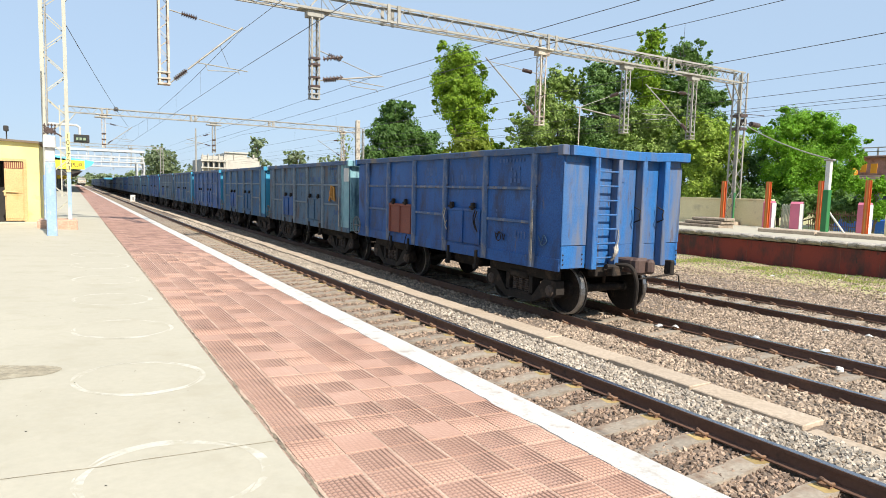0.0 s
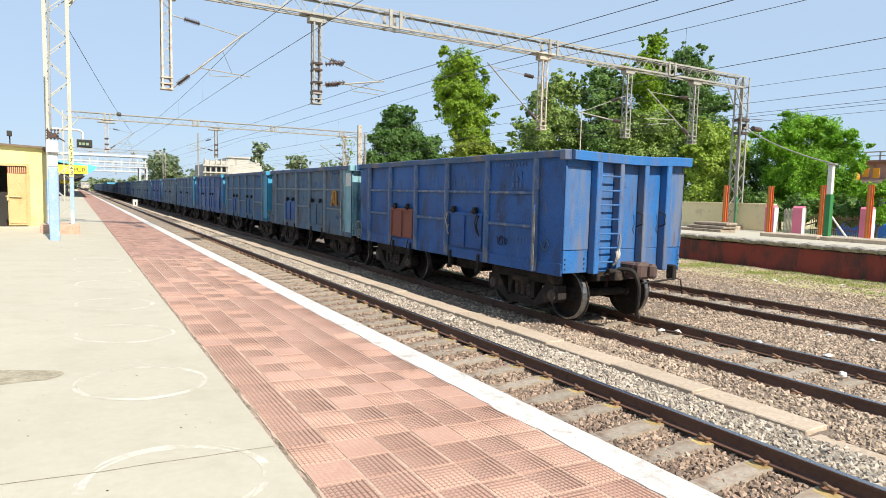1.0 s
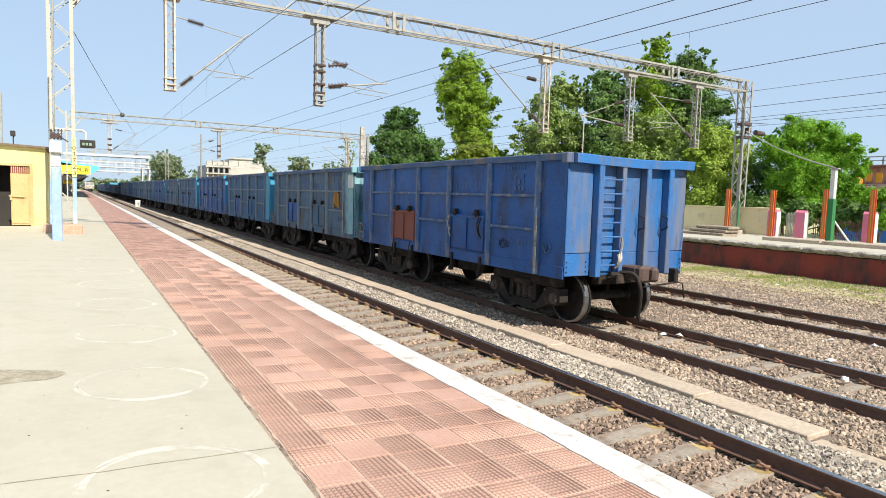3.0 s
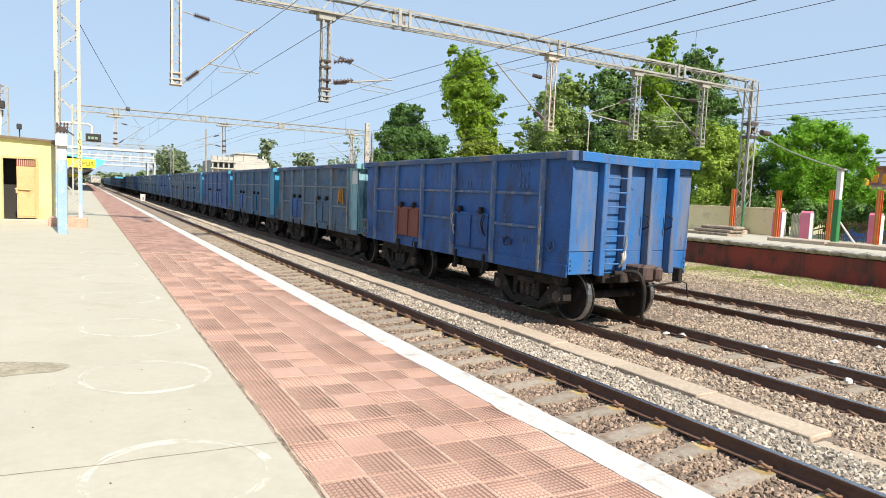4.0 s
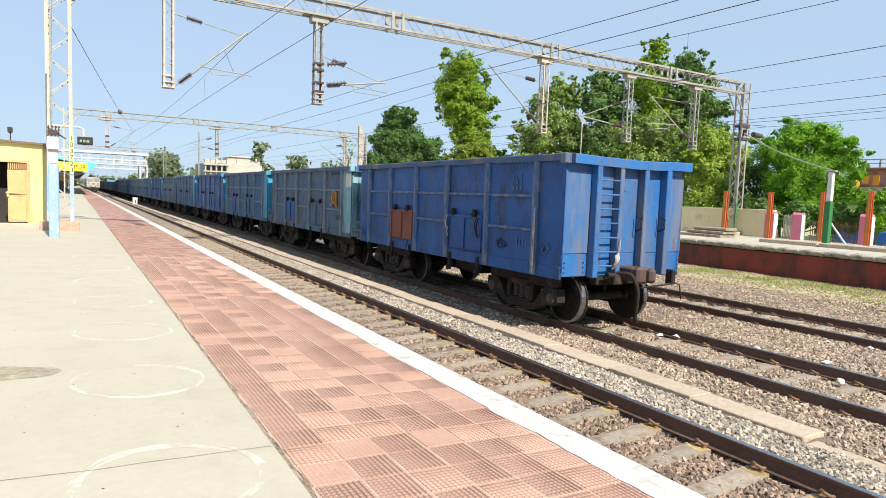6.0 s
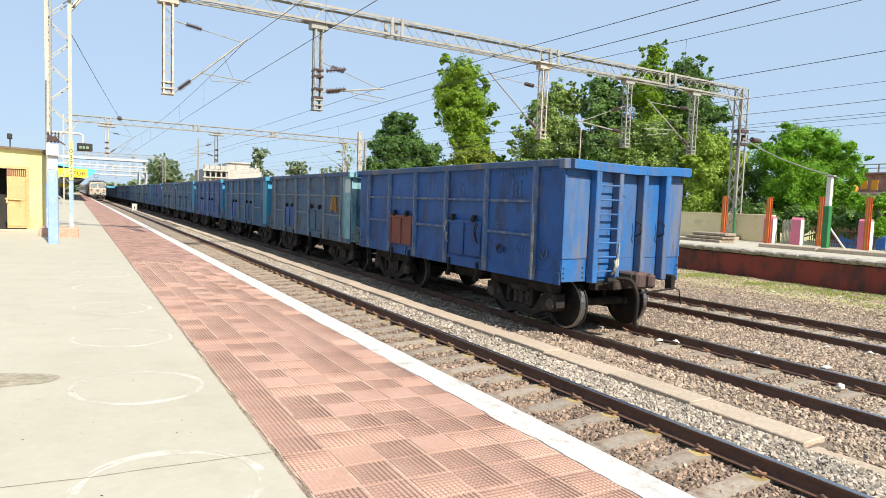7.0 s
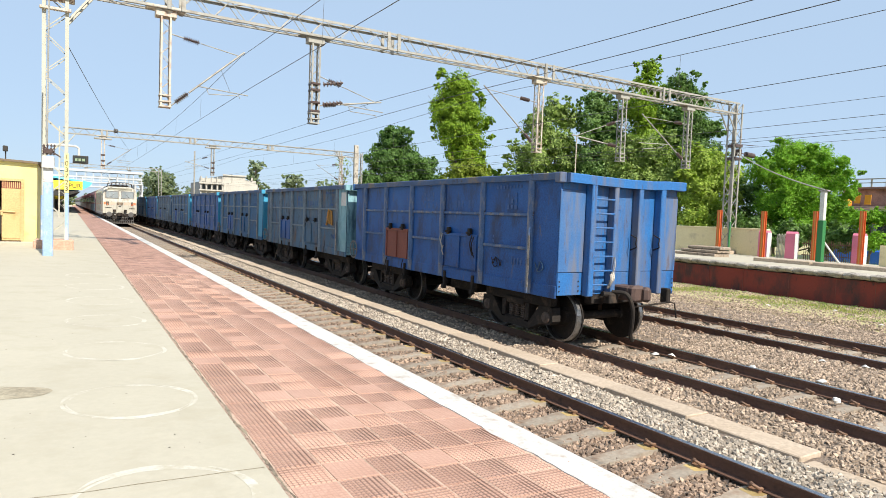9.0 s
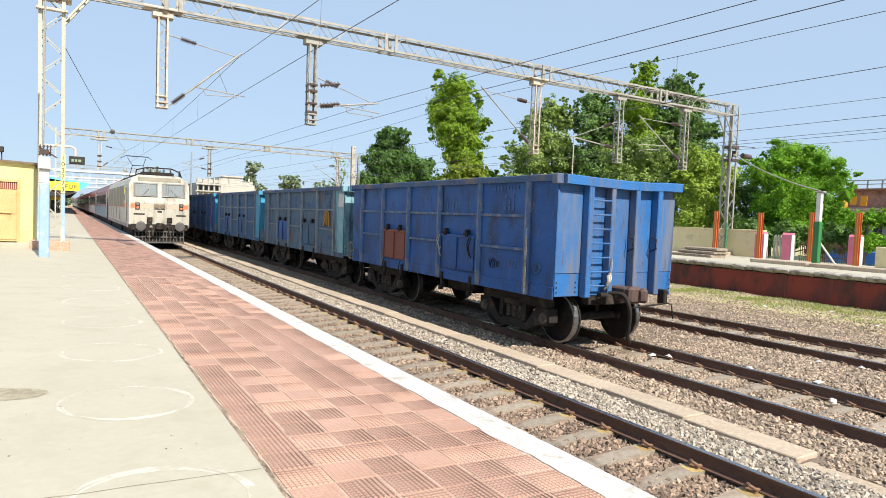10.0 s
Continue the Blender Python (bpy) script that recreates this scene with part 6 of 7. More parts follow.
# litter, weeds and scrub
for k, (x, y) in enumerate(((4.68, 8.2), (4.92, 8.0), (5.7, 5.6), (7.4, 6.49), (7.7, 5.88), (14.5, 12.0), (15.6, 10.5), (13.9, 8.4))):
    m = Mesh()
    r = random.Random(k)
    m.add([(x + 0.08 * math.cos(a) * r.uniform(0.5, 1.3), y + 0.08 * math.sin(a), -0.12 + r.uniform(0, 0.04)) for a in (0, 1.2, 2.4, 3.6, 5.0)] + [(x, y, -0.06)], [(0, 1, 5), (1, 2, 5), (2, 3, 5), (3, 4, 5), (4, 0, 5), (4, 3, 2, 1, 0)])
    tagged(part("paper_scrap", m, WHITE), "crumpled scrap of white paper on the ground", "litter", "scattered litter")
def crumpled(x, y, z, r, seed):
    m = ball(x, y, z, r)
    m.v = [tuple(Vector((x, y, z)) + (Vector(p) - Vector((x, y, z))) * (1 + 0.7 * noise.noise(Vector(p) * 14 + Vector((seed, 0, 0))))) for p in m.v]
    return m


tagged(part("white_bag", crumpled(5.3, 6.58, -0.09, 0.075, 1), WHITE), "crumpled white bag on the sleepers", "litter")
tagged(part("white_bag", crumpled(4.74, 4.86, -0.1, 0.05, 2), WHITE), "crumpled white bag on the ballast", "litter")


def blades(boxes, seed, height, material, name, label):
    rnd = np.random.RandomState(seed)
    vs = []
    for x0, x1, y0, y1, n, z in boxes:
        p = np.stack([rnd.uniform(x0, x1, n), rnd.uniform(y0, y1, n), np.full(n, z)], 1)
        keep = np.array([noise.noise((a * 0.7, b * 0.7, seed)) for a, b, _ in p]) + rnd.uniform(-0.25, 0.25, n) > -0.05
        p = p[keep]
        n = len(p)
        a = rnd.uniform(0, 6.28, n)
        h = height * rnd.uniform(0.3, 1.2, n)
        w = np.stack([np.cos(a), np.sin(a), np.zeros(n)], 1) * 0.018
        lean = np.stack([rnd.normal(0, 0.4, n) * h, rnd.normal(0, 0.4, n) * h, h], 1)
        vs.append(np.stack([p - w, p + w, p + lean + w * 0.2, p + lean - w * 0.2], 1))
    v = np.concatenate(vs).reshape(-1, 3)
    me = bpy.data.meshes.new(name)
    me.from_pydata(v.tolist(), [], np.arange(len(v)).reshape(-1, 4).tolist())
    me.materials.append(material)
    return tagged(part(name, me, None), label, "grass", "", "stuff")


blades([(13.2, 18.4, 2, 40, 80000, -0.25), (16.4, 18.5, 2, 40, 30000, -0.24)], 3, 0.07, GRASS, "dry_grass", "dry yellow-green grass and weeds beside the platform")
blades([(15.0, 18.5, 4, 36, 15000, -0.24), (17.9, 18.5, 4, 36, 4500, -0.24)], 5, 0.08, LEAF_O, "green_weeds", "green weeds along the foot of the red platform wall")
blades([(2.45, 2.6, 13.2, 13.5, 60, -0.16)], 6, 0.22, LEAF_A, "weed_tuft", "small bright green weed by the cable trough")
blades([(31.5, 38, 10, 40, 12000, -0.5)], 9, 1.0, LEAF_O, "scrub", "dry olive scrub behind the fence")



# ---- express train ----
CREAM = surface("cream_locomotive_paint", (0.50, 0.475, 0.395), (0.42, 0.395, 0.325), 0.8, 25, 0.4, stain=(0.20, 0.17, 0.125), stain_at=(0.48, 0.70), stain_scale=2.0, stretch=(1.4, 1.4, 0.5), bump=0.05, fine_amount=0.15)
LRED = coat("orange_red_stripe", (0.60, 0.17, 0.07), 0.5, dirt=(0.45, 0.25, 0.17))
# The sky's reflection is put into the glass colour as light grey.
GLASS = coat("sky_reflection_grey_glass", (0.20, 0.225, 0.23), 0.12)
PALER = coat("faded_stripe", (0.60, 0.36, 0.27), 0.5)
LGREY = coat("locomotive_grey", (0.26, 0.25, 0.23), 0.6, dirt=(0.12, 0.11, 0.1))
DARKGREY = coat("dark_buffer_grey", (0.085, 0.08, 0.075), 0.6, dirt=(0.04, 0.038, 0.035))
LENS = coat("headlamp_lens", (0.20, 0.15, 0.11), 0.1)
# Olive grime; on the louvres it also paints in the side's shade.
GRIME_SHADE = coat("grime_and_shade_olive", (0.24, 0.22, 0.16), 0.7, dirt=(0.15, 0.13, 0.10))


def build_loco():
    L = thing("electric_locomotive", "cream electric locomotive with an orange-red waist stripe, drawing the train", "locomotive")
    W, N = 1.56, 19.6
    body = Mesh()
    prof = [(-W, 1.15), (-W, 3.25), (-W + 0.12, 3.55), (-1.05, 3.78), (1.05, 3.78), (W - 0.12, 3.55), (W, 3.25), (W, 1.15)]
    body.prism(prof, "y", 0.55, N)
    # nose: slightly raked front
    n = len(prof)
    front = [(x, 0.0 if z < 2.3 else 0.0 + (z - 2.3) * 0.22, z) for x, z in [(-W + 0.03, 1.15), (-W + 0.03, 3.24), (-W + 0.15, 3.52), (-1.0, 3.72), (1.0, 3.72), (W - 0.15, 3.52), (W - 0.03, 3.24), (W - 0.03, 1.15)]]
    back = [(x, 0.55, z) for x, z in prof]
    mids = [(-W + 0.03, 0.0, 2.3), (W - 0.03, 0.0, 2.3)]
    body.add(front + back + mids, [(i, i + 1, n + i + 1, n + i) for i in range(1, n - 2)] + [(0, 16, 1, 9, 8), (6, 17, 7, 15, 14), (7, 0, 8, 15), (16, 17, 6, 5, 4, 3, 2, 1), (0, 7, 17, 16)])
    part("body", body, CREAM, L, "dusty cream body")

    def face(x0, x1, z0, z1, d, c=0.0):
        rake = lambda z: 0.0 if z < 2.3 else (z - 2.3) * 0.22
        return Mesh().add([(x0, rake(z0) - d, z0), (x1, rake(z0) - d, z0), (x1, rake(z1) - d, z1), (x0, rake(z1) - d, z1), (x0, rake(z0) + 0.03, z0), (x1, rake(z0) + 0.03, z0), (x1, rake(z1) + 0.03, z1), (x0, rake(z1) + 0.03, z1)],
                          [(0, 1, 2, 3), (4, 7, 6, 5), (0, 4, 5, 1), (1, 5, 6, 2), (2, 6, 7, 3), (3, 7, 4, 0)])
    for s in (-1, 1):
        fr = part("windscreen_surround", face(min(s * 0.1, s * 1.3), max(s * 0.1, s * 1.3), 2.62, 3.36, 0.02), DARKGREY, L, "black windscreen surround")
        part("windscreen", face(min(s * 0.17, s * 1.23), max(s * 0.17, s * 1.23), 2.70, 3.29, 0.03), GLASS, fr, "windscreen with the sky's reflection in its grey")
        rake = lambda z: (z - 2.3) * 0.22 - 0.045
        z0, z1 = 2.66, 3.32
        part("grille_frame", Mesh().line([(s * 0.13, rake(z0), z0), (s * 1.26, rake(z0), z0), (s * 1.26, rake(z1), z1), (s * 0.13, rake(z1), z1), (s * 0.13, rake(z0), z0)], 0.028, 5), LGREY, fr)
        for k in range(9):
            x = s * (0.22 + 0.12 * k)
            part("grille_bar", Mesh().tube((x, rake(z0), z0), (x, rake(z1), z1), 0.009, 5), LGREY, fr)
        part("wiper", Mesh().line([(s * 0.9, rake(z0), z0), (s * 0.55, rake(3.02), 3.02)], 0.012, 5), DARK, fr)
        part("marker_lamp", Mesh().box((s * 1.0, -0.05, 1.94), (s * 1.22, 0.0, 2.30), 0.02), DARK, L, "dark marker lamp pair")
        for z in (2.03, 2.21):
            part("lens", Mesh().lathe((s * 1.11, -0.05, z), (0, -1, 0), [(0, 0.07), (0.02, 0.05)], 12), LENS if z > 2.1 else LRED, L)
        buf = part("buffer", Mesh().lathe((s * 0.98, 0.0, 1.08), (0, -1, 0), [(0, 0.19), (0.15, 0.19), (0.16, 0.13), (0.5, 0.13), (0.51, 0.25), (0.56, 0.25), (0.58, 0.18)], 22), DARKGREY, L, "round grey buffer")
        part("lamp_iron", B(s * 0.5 - 0.13, -0.18, 1.28, s * 0.5 + 0.13, 0.0, 1.55, c=0.02), DARKSTEEL, L)
        part("stripe", B(s * W, 0.6, 2.02, s * (W + 0.006), N - 1.0, 2.26), LRED, L, "orange-red waist stripe")
        part("faded_stripe", B(s * 0.40, -0.006, 2.02, s * 0.98, 0.0, 2.24), PALER, L, "sun-faded stripe")
        part("stripe_front", B(s * 1.24, -0.006, 2.02, s * 1.45, 0.0, 2.24), LRED, L)
        part("cab_door", Mesh().box((s * (W + 0.002), 1.15, 1.25), (s * (W + 0.02), 1.85, 3.15), 0.008), CREAM, L)
        part("cab_window", B(s * (W + 0.004), 2.1, 2.4, s * (W + 0.02), 2.8, 3.05, c=0.004), GLASS, L)
        part("hand_rail", Mesh().tube((s * (W + 0.06), 1.05, 1.3), (s * (W + 0.06), 1.05, 2.9), 0.02), GALV, L)
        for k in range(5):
            part("louvre_panel", Mesh().box((s * (W + 0.002), 3.6 + 3.0 * k, 2.05), (s * (W + 0.02), 6.3 + 3.0 * k, 3.24), 0.008), GRIME_SHADE, L, "grimy ventilation louvre, darkened for the shaded side")
            part("panel_rib", B(s * (W + 0.004), 6.4 + 3.0 * k, 1.3, s * (W + 0.03), 6.52 + 3.0 * k, 3.24, c=0.006), CREAM, L)
        part("side_skirt", B(s * (W - 0.12), 0.3, 0.98, s * (W + 0.01), N, 1.2, c=0.02), LGREY, L, "grey lower sill")
        part("air_hose", Mesh().line([(s * 0.62, -0.08, 1.0), (s * 0.64, -0.3, 0.85), (s * 0.66, -0.32, 0.6), (s * 0.7, -0.22, 0.5)], 0.03, 6), DARKSTEEL, L)
    for x, y, z in ((-0.78, -0.22, 0.62), (-0.45, -0.26, 0.5), (0.4, -0.26, 0.56), (0.85, -0.22, 0.48)):
        part("brake_hose", Mesh().line([(x, -0.05, 1.05), (x + 0.03, y - 0.06, 0.95), (x + 0.05, y - 0.08, z + 0.1), (x + 0.12, y, z)], 0.035, 6), DARKSTEEL, L)
        part("pipe_cock", B(x - 0.06, -0.14, 0.96, x + 0.08, -0.04, 1.1, c=0.02), LGREY if x < 0 else DARK, L)
    part("brow", face(-1.1, 1.1, 3.44, 3.66, 0.012), GRIME_SHADE, L, "sooty panel above the windscreens")
    part("headlamp", Mesh().box((-0.28, -0.06, 1.98), (0.28, 0.0, 2.28), 0.03), GRIME_SHADE, L, "twin beam headlamp")
    for x in (-0.14, 0.14):
        part("headlamp_lens", Mesh().lathe((x, -0.06, 2.13), (0, -1, 0), [(0, 0.13), (0.02, 0.1)], 16), LENS, L)
    part("number_marks", Mesh().box((-1.3, -0.005, 1.66), (-0.75, 0, 1.74)).box((0.85, -0.005, 1.62), (1.35, 0, 1.70)).box((-0.12, -0.005, 1.80), (0.12, 0, 1.90)), DARK, L, "small dark lettering bars")
    part("head_stock", B(-1.45, -0.05, 0.85, 1.45, 0.3, 1.18, c=0.03), DARKSTEEL, L, "black buffer beam")
    part("coupler", Mesh().box((-0.2, -0.55, 0.92), (0.2, 0.0, 1.24), 0.05).box((-0.26, -0.75, 0.9), (0.1, -0.5, 1.26), 0.05), DARKSTEEL, L)
    cow = part("cow_catcher", Mesh().box((-1.25, -0.2, 0.18), (1.25, -0.14, 0.26)).box((-1.25, -0.2, 0.48), (1.25, -0.14, 0.54)).box((-1.25, -0.2, 0.76), (1.25, -0.14, 0.84)), DARKGREY, L, "barred grey cowcatcher")
    part("backing_plate", B(-1.25, -0.1, 0.22, 1.25, -0.06, 0.9), DARKSTEEL, cow)
    for k in range(15):
        part("bar", B(-1.24 + 0.175 * k, -0.19, 0.2, -1.20 + 0.175 * k, -0.15, 0.84), DARKGREY, cow)
    part("underbody", B(-1.3, 0.3, 0.5, 1.3, N - 0.3, 1.15).box((-1.4, 7.6, 0.35), (1.4, 12, 1.1), 0.05), DARKSTEEL, L, "black underframe and equipment")
    for yb in (3.9, 15.9):
        bg = part("bogie", Mesh().box((-1.28, yb - 2.6, 0.55), (-1.15, yb + 2.6, 0.85), 0.03).box((1.15, yb - 2.6, 0.55), (1.28, yb + 2.6, 0.85), 0.03), DARKSTEEL, L)
        for dy in (-1.85, 0, 1.85):
            m = Mesh()
            for s in (-1, 1):
                m.lathe((s * 0.8, yb + dy, 0.545), (s, 0, 0), [(-0.03, 0.57), (0.0, 0.57), (0.01, 0.545), (0.12, 0.54), (0.13, 0.2), (0.16, 0.1)], 24)
            m.tube((-0.8, yb + dy, 0.545), (0.8, yb + dy, 0.545), 0.1)
            part("wheelset", m, DARKSTEEL, bg)
    roof = part("roof_equipment", Mesh().box((-0.9, 2.5, 3.78), (0.9, N - 2.5, 3.95), 0.05).line([(-1.15, 1.2, 3.6), (-1.1, 1.1, 4.05), (-0.6, 1.0, 4.2), (0.7, 1.0, 4.2), (1.15, 1.1, 4.02), (1.3, 1.2, 3.6)], 0.035, 6).box((-0.85, 1.2, 3.72), (0.85, 1.8, 3.98), 0.05).tube((1.1, 0.9, 3.7), (1.1, 0.9, 4.1), 0.05), DARKSTEEL, L, "black roof gear and wiring")
    rm = Mesh()
    for x in (-0.7, -0.35, 0.0, 0.35, 0.7):
        insulator(rm, (x, 1.5, 3.95), (x, 1.5, 4.18), 0.08, 3)
    part("roof_insulator", rm, INSUL, roof)
    pan = part("pantograph", Mesh().line([(-0.5, 15.0, 3.95), (-0.35, 13.6, 4.9), (-0.6, 14.6, 5.45)], 0.02, 6).line([(0.5, 15.0, 3.95), (0.35, 13.6, 4.9), (0.6, 14.6, 5.45)], 0.02, 6).line([(-1.05, 14.6, 5.4), (-0.75, 14.6, 5.58), (0.75, 14.6, 5.58), (1.05, 14.6, 5.4)], 0.022, 6).line([(-0.75, 14.3, 5.58), (0.75, 14.3, 5.58)], 0.022, 6).line([(-0.8, 15.2, 4.0), (0.8, 15.2, 4.0)], 0.05, 6).tube((-0.35, 13.6, 4.9), (0.35, 13.6, 4.9), 0.025), DARKSTEEL, L, "raised pantograph")
    return L


CRED = coat("coach_red", (0.19, 0.03, 0.035), 0.4, dirt=(0.2, 0.05, 0.05))
CGREY = coat("coach_grey", (0.42, 0.42, 0.42), 0.45, dirt=(0.25, 0.24, 0.22))
CTEAL = coat("coach_pale_blue", (0.10, 0.20, 0.27), 0.4, dirt=(0.2, 0.3, 0.35))


def build_coach(body_m, band_m, words):
    c = thing("passenger_coach", words, "railway coach", "coaches of the express train")
    W, N = 1.6, 23.0
    part("body", Mesh().prism([(-W, 1.05), (-W, 3.2), (-W + 0.25, 3.65), (-0.8, 3.95), (0.8, 3.95), (W - 0.25, 3.65), (W, 3.2), (W, 1.05)], "y", 0.3, N), body_m, c)
    part("roof", Mesh().prism([(-W + 0.2, 3.62), (-0.8, 3.97), (0.8, 3.97), (W - 0.2, 3.62), (W - 0.25, 3.7), (0.8, 4.03), (-0.8, 4.03), (-W + 0.25, 3.7)], "y", 0.28, N + 0.02), CGREY, c, "grey ribbed roof")
    for s in (-1, 1):
        part("lower_band", B(s * W, 0.4, 1.1, s * (W + 0.008), N - 0.1, 1.95), band_m, c)
        for k in range(11):
            y = 2.6 + 1.75 * k
            part("window", B(s * (W + 0.002), y, 2.15, s * (W + 0.02), y + 1.15, 2.9, c=0.006), WINDOW, c, "dark coach window")
        for y in (0.7, N - 1.5):
            part("coach_door", B(s * (W + 0.004), y, 1.2, s * (W + 0.03), y + 0.8, 3.1, c=0.008), CGREY, c)
    part("gangway", B(-0.6, -0.1, 1.1, 0.6, 0.3, 3.3, c=0.03), DARK, c)
    part("underframe", B(-1.3, 0.6, 0.45, 1.3, N - 0.6, 1.05), DARKSTEEL, c)
    for y in (3.5, N - 3.5):
        part("bogie", Mesh().box((-1.25, y - 1.8, 0.3), (-1.1, y + 1.8, 0.8), 0.03).box((1.1, y - 1.8, 0.3), (1.25, y + 1.8, 0.8), 0.03).tube((-0.85, y - 1.2, 0.46), (0.85, y - 1.2, 0.46), 0.46, 16).tube((-0.85, y + 1.2, 0.46), (0.85, y + 1.2, 0.46), 0.46, 16), DARKSTEEL, c)
    return c


loco = build_loco()
first = build_coach(coat("dull_maroon", (0.20, 0.09, 0.10), 0.5, dirt=(0.2, 0.12, 0.12)), CTEAL, "maroon and pale blue power coach behind the locomotive")
coach = build_coach(CRED, CGREY, "red and grey express coach with dark windows")
for o in (loco, first, coach):
    o.scale = (1.08, 1.0, 1.12)
coaches = [first, coach] + [copy_thing(coach, Matrix()) for i in range(11)]

TRAIN = ((0.0, 376.0), (1.0, 354.0), (2.0, 333.0), (2.5, 323.0), (3.0, 314.0), (4.0, 296.0), (4.5, 277.0), (5.0, 255.0), (5.5, 233.0), (6.0, 211.0), (6.5, 188.0), (7.0, 165.5),
         (7.5, 142.0), (8.0, 119.0), (8.5, 97.5), (9.0, 77.7), (9.5, 59.0), (10.0, 40.9))


def motions():
    walk(loco, [(t, pose(-0.25, y, 0)) for t, y in TRAIN])
    for k, c in enumerate(coaches):
        walk(c, [(t, pose(-0.25, y + 20.2 + 23.6 * k, 0)) for t, y in TRAIN])



# ---- red paving tiles, pieces last ----
def tile_material(name, worn):
    m, nodes, links, bs = tree_of(name)
    tc = nodes.new("ShaderNodeTexCoord").outputs["Object"]
    rnd = nodes.new("ShaderNodeObjectInfo").outputs["Random"]
    geo = nodes.new("ShaderNodeNewGeometry").outputs["Position"]
    sep = nodes.new("ShaderNodeSeparateXYZ")
    links.new(tc, sep.inputs[0])

    def groove(axis, pitch):
        a = nodes.new("ShaderNodeMath")
        a.operation = "MULTIPLY"
        a.inputs[1].default_value = math.pi / pitch
        links.new(sep.outputs[axis], a.inputs[0])
        b = nodes.new("ShaderNodeMath")
        b.operation = "COSINE"
        links.new(a.outputs[0], b.inputs[0])
        c = nodes.new("ShaderNodeMath")
        c.operation = "ABSOLUTE"
        links.new(b.outputs[0], c.inputs[0])
        return ramp(nodes, links, c.outputs[0], 0.05, 0.62, 1.0, 0.0)
    gx, gy = groove(0, 0.034), groove(1, 0.034)
    big = noise_tex(nodes, links, geo, 1.3, 4)
    fine = noise_tex(nodes, links, geo, 60, 5)
    col = mixed(nodes, links, ramp(nodes, links, big, 0.35, 0.65), (0.43, 0.26, 0.19), (0.52, 0.335, 0.255))
    col = mixed(nodes, links, ramp(nodes, links, fine, 0.35, 0.65, 0, 0.4), col, (0.30, 0.14, 0.10))
    dirt = mixed(nodes, links, ramp(nodes, links, noise_tex(nodes, links, geo, 3.0, 4), 0.42, 0.58), (0.075, 0.042, 0.03), (0.17, 0.095, 0.068))
    amount = nodes.new("ShaderNodeMath")
    amount.operation = "MAXIMUM"
    links.new(gx, amount.inputs[0])
    half = nodes.new("ShaderNodeMath")
    half.operation = "MULTIPLY"
    half.inputs[1].default_value = 0.95
    links.new(gy, half.inputs[0])
    links.new(half.outputs[0], amount.inputs[1])
    scale = nodes.new("ShaderNodeMath")
    scale.operation = "MULTIPLY"
    scale.inputs[1].default_value = 0.3 if worn else 1.0
    uneven = nodes.new("ShaderNodeMath")
    uneven.operation = "MULTIPLY"
    links.new(amount.outputs[0], uneven.inputs[0])
    links.new(ramp(nodes, links, noise_tex(nodes, links, geo, 2.2, 5), 0.36, 0.6, 1.0, 0.62), uneven.inputs[1])
    links.new(uneven.outputs[0], scale.inputs[0])
    col = mixed(nodes, links, scale.outputs[0], col, dirt)
    hsv = nodes.new("ShaderNodeHueSaturation")
    links.new(ramp(nodes, links, rnd, 0, 1, 0.93, 1.06), hsv.inputs["Value"])
    links.new(col, hsv.inputs["Color"])
    links.new(hsv.outputs[0], bs.inputs["Base Color"])
    bs.inputs["Roughness"].default_value = 0.8
    b = nodes.new("ShaderNodeBump")
    b.inputs["Strength"].default_value, b.inputs["Distance"].default_value = (0.1 if worn else 0.6), 0.004
    b.invert = True
    links.new(amount.outputs[0], b.inputs["Height"])
    links.new(b.outputs[0], bs.inputs["Normal"])
    return m


TILE_R, TILE_W = tile_material("ribbed_red_tile", False), tile_material("worn_pink_tile", True)
SLOPE = math.degrees(math.atan(0.045))


def ribbed(size, ribs):
    """A tile with rounded ribs along its length."""
    h, prof = size / 2, [(-size / 2, -0.012)]
    for k in range(ribs):
        x = -h + size * k / ribs
        d = size / ribs
        prof += [(x + d * 0.1, -0.003), (x + d * 0.28, 0.002), (x + d * 0.72, 0.002), (x + d * 0.9, -0.003)]
    prof += [(h, -0.012)]
    m = Mesh()
    for y in (-h, h):
        m.v += [(x, y, z) for x, z in prof]
    n = len(prof)
    m.f = [(i, i + 1, n + i + 1, n + i) for i in range(n - 1)] + [tuple(range(n)), tuple(range(2 * n - 1, n - 1, -1)), (0, n, 2 * n - 1, n - 1)]
    return m


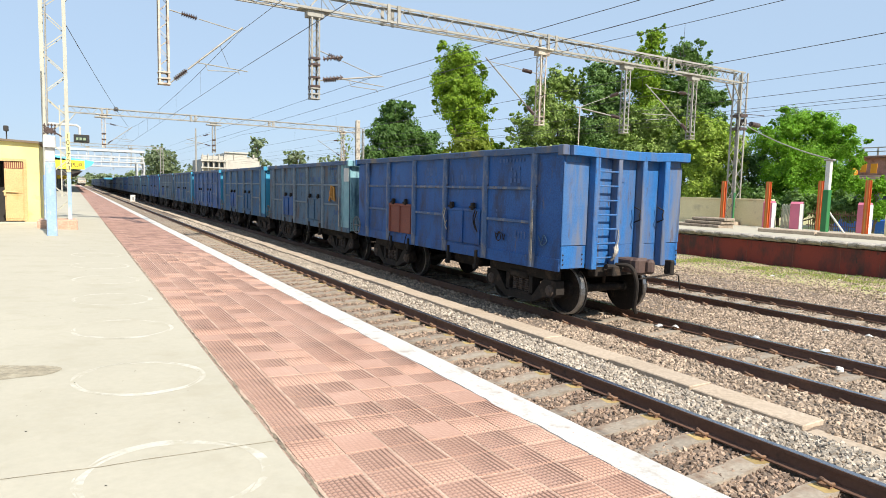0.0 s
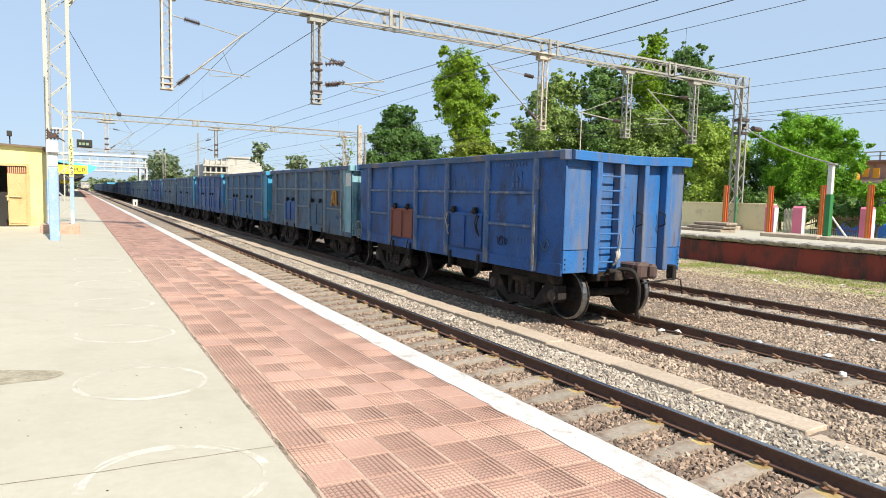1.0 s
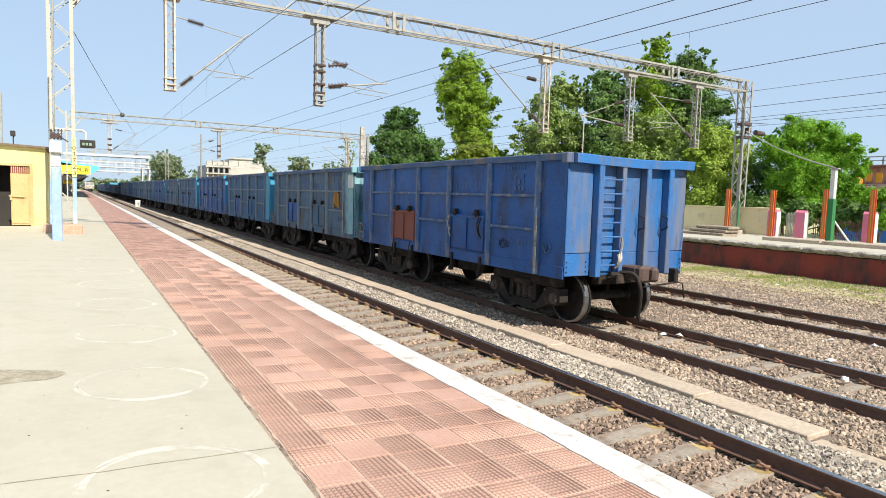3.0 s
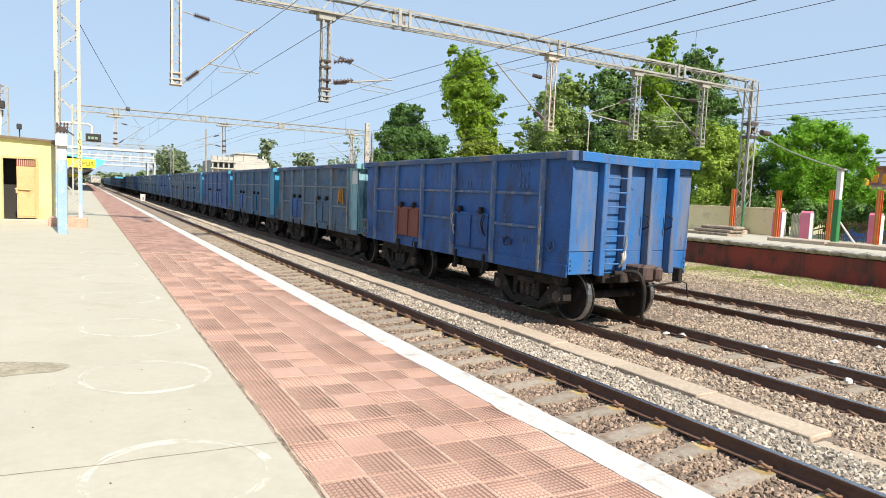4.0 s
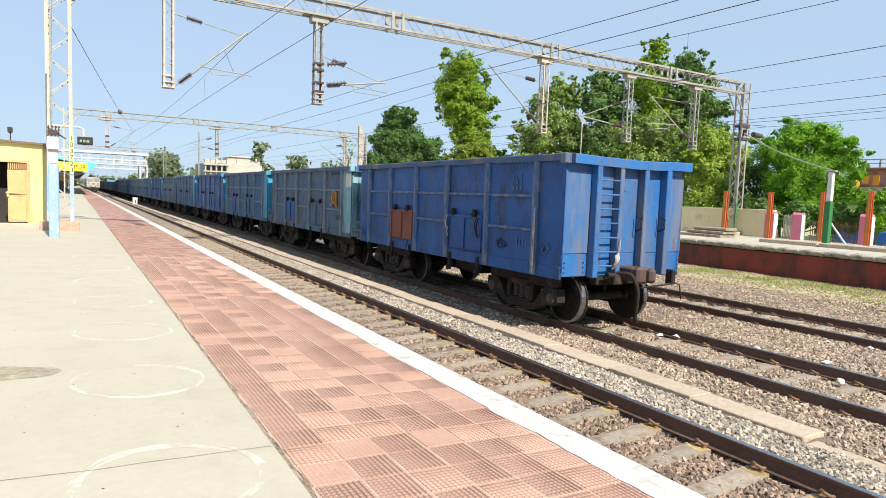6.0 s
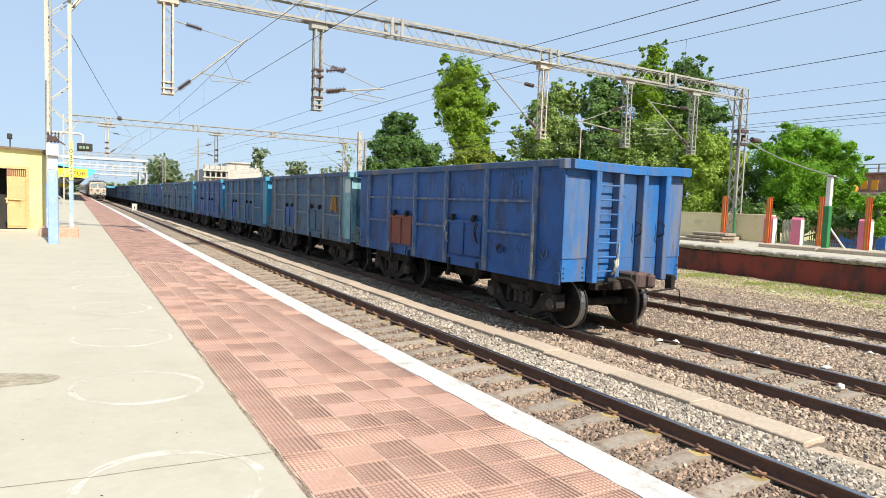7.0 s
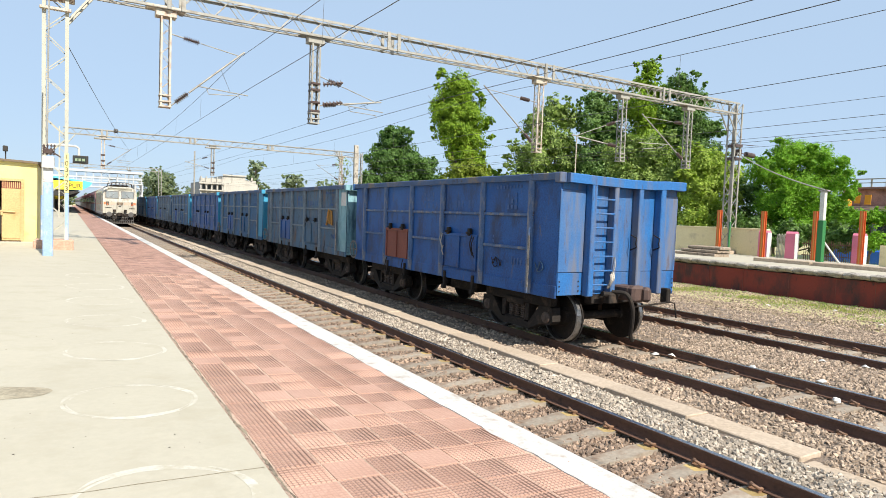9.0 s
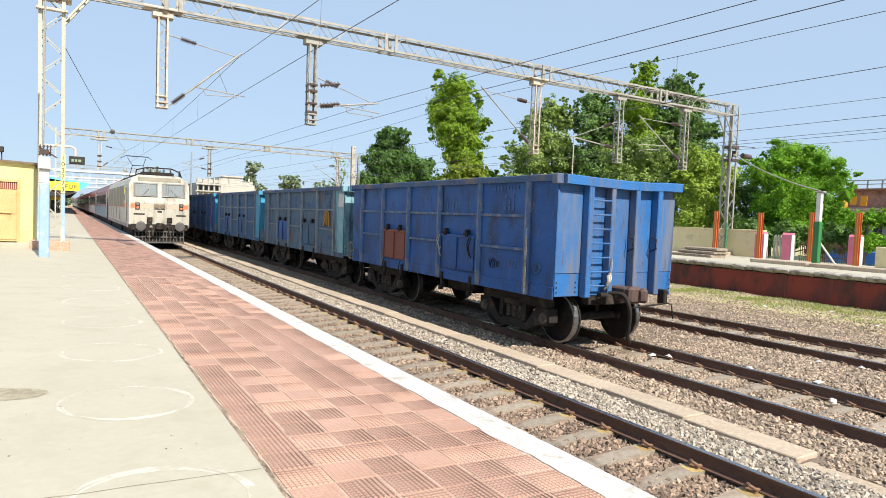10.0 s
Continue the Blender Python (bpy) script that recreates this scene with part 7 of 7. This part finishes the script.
TS = 0.305
tile_r = ribbed(TS - 0.013, 9).data("paving_tile", TILE_R)
tile_w = B(-TS / 2 + 0.006, -TS / 2 + 0.006, -0.012, TS / 2 - 0.006, TS / 2 - 0.006, 0.002, c=0.002).data("paving_tile", TILE_W)
part("tile_bed", Mesh().prism([(-3.99, P1(-3.99) - 0.011), (-2.1, P1(-2.1) - 0.011), (-2.1, P1(-2.1)), (-3.99, P1(-3.99))], "y", -45, 78.5), surface("dusty_pink_mortar", (0.40, 0.275, 0.205), (0.50, 0.37, 0.285), 3.0, 30, 0.9, stain=(0.22, 0.14, 0.10), stain_at=(0.52, 0.66), stain_scale=5, bump=0.3), plat)
FLAT = {(0, 17), (1, 14), (1, 12), (2, 12), (2, 15), (4, 12), (4, 10), (3, 10), (2, 9), (5, 9), (5, 8), (3, 6), (1, 6), (0, 5), (3, 19), (5, 15), (2, 21)}
pick = random.Random(21)
for j in range(50):
    for i in range(6):
        x, y = -3.80 + TS * i, 1.94 + TS * j
        worn = (i, j) in FLAT or (j > 22 and pick.random() < 0.08)
        ob = part("paving_tile", tile_w if worn else tile_r, None, plat)
        ob.matrix_basis = pose(x, y, P1(x) + 0.004 + pick.uniform(-0.0005, 0.0015), pick.uniform(-0.15, 0.15), SLOPE + pick.uniform(-0.15, 0.15), 0) @ pose(0, 0, 0, 0, 0, pick.choice((0, 0, 0, 90)) + pick.uniform(-0.4, 0.4))
farm = Mesh()
for j in list(range(200)) + list(range(-200, -50)):
    for i in range(6):
        x, y = -3.82 + TS * i + 0.01, 1.94 + TS * (50 + j)
        z = P1(x) + 0.005 + pick.uniform(-0.001, 0.001)
        farm.add([(x - 0.149, y - 0.149, z + 0.0067), (x + 0.149, y - 0.149, z - 0.0067), (x + 0.149, y + 0.149, z - 0.0067), (x - 0.149, y + 0.149, z + 0.0067)], [(0, 1, 2, 3)])
tagged(part("paving_tiles_far", farm, surface("far_red_tiles", (0.33, 0.185, 0.135), (0.42, 0.25, 0.19), 1.2, 22, 0.85, stain=(0.22, 0.12, 0.09), stain_scale=2.5, stain_at=(0.45, 0.65), bump=0.2, island=0.15), plat), kind="stuff")
part("red_strip_far", Mesh().prism([(-3.97, P1(-3.97) - 0.01), (-2.1, P1(-2.1) - 0.01), (-2.1, P1(-2.1) + 0.004), (-3.97, P1(-3.97) + 0.004)], "y", 78, 330), bpy.data.materials["far_red_tiles"], plat)


motions()
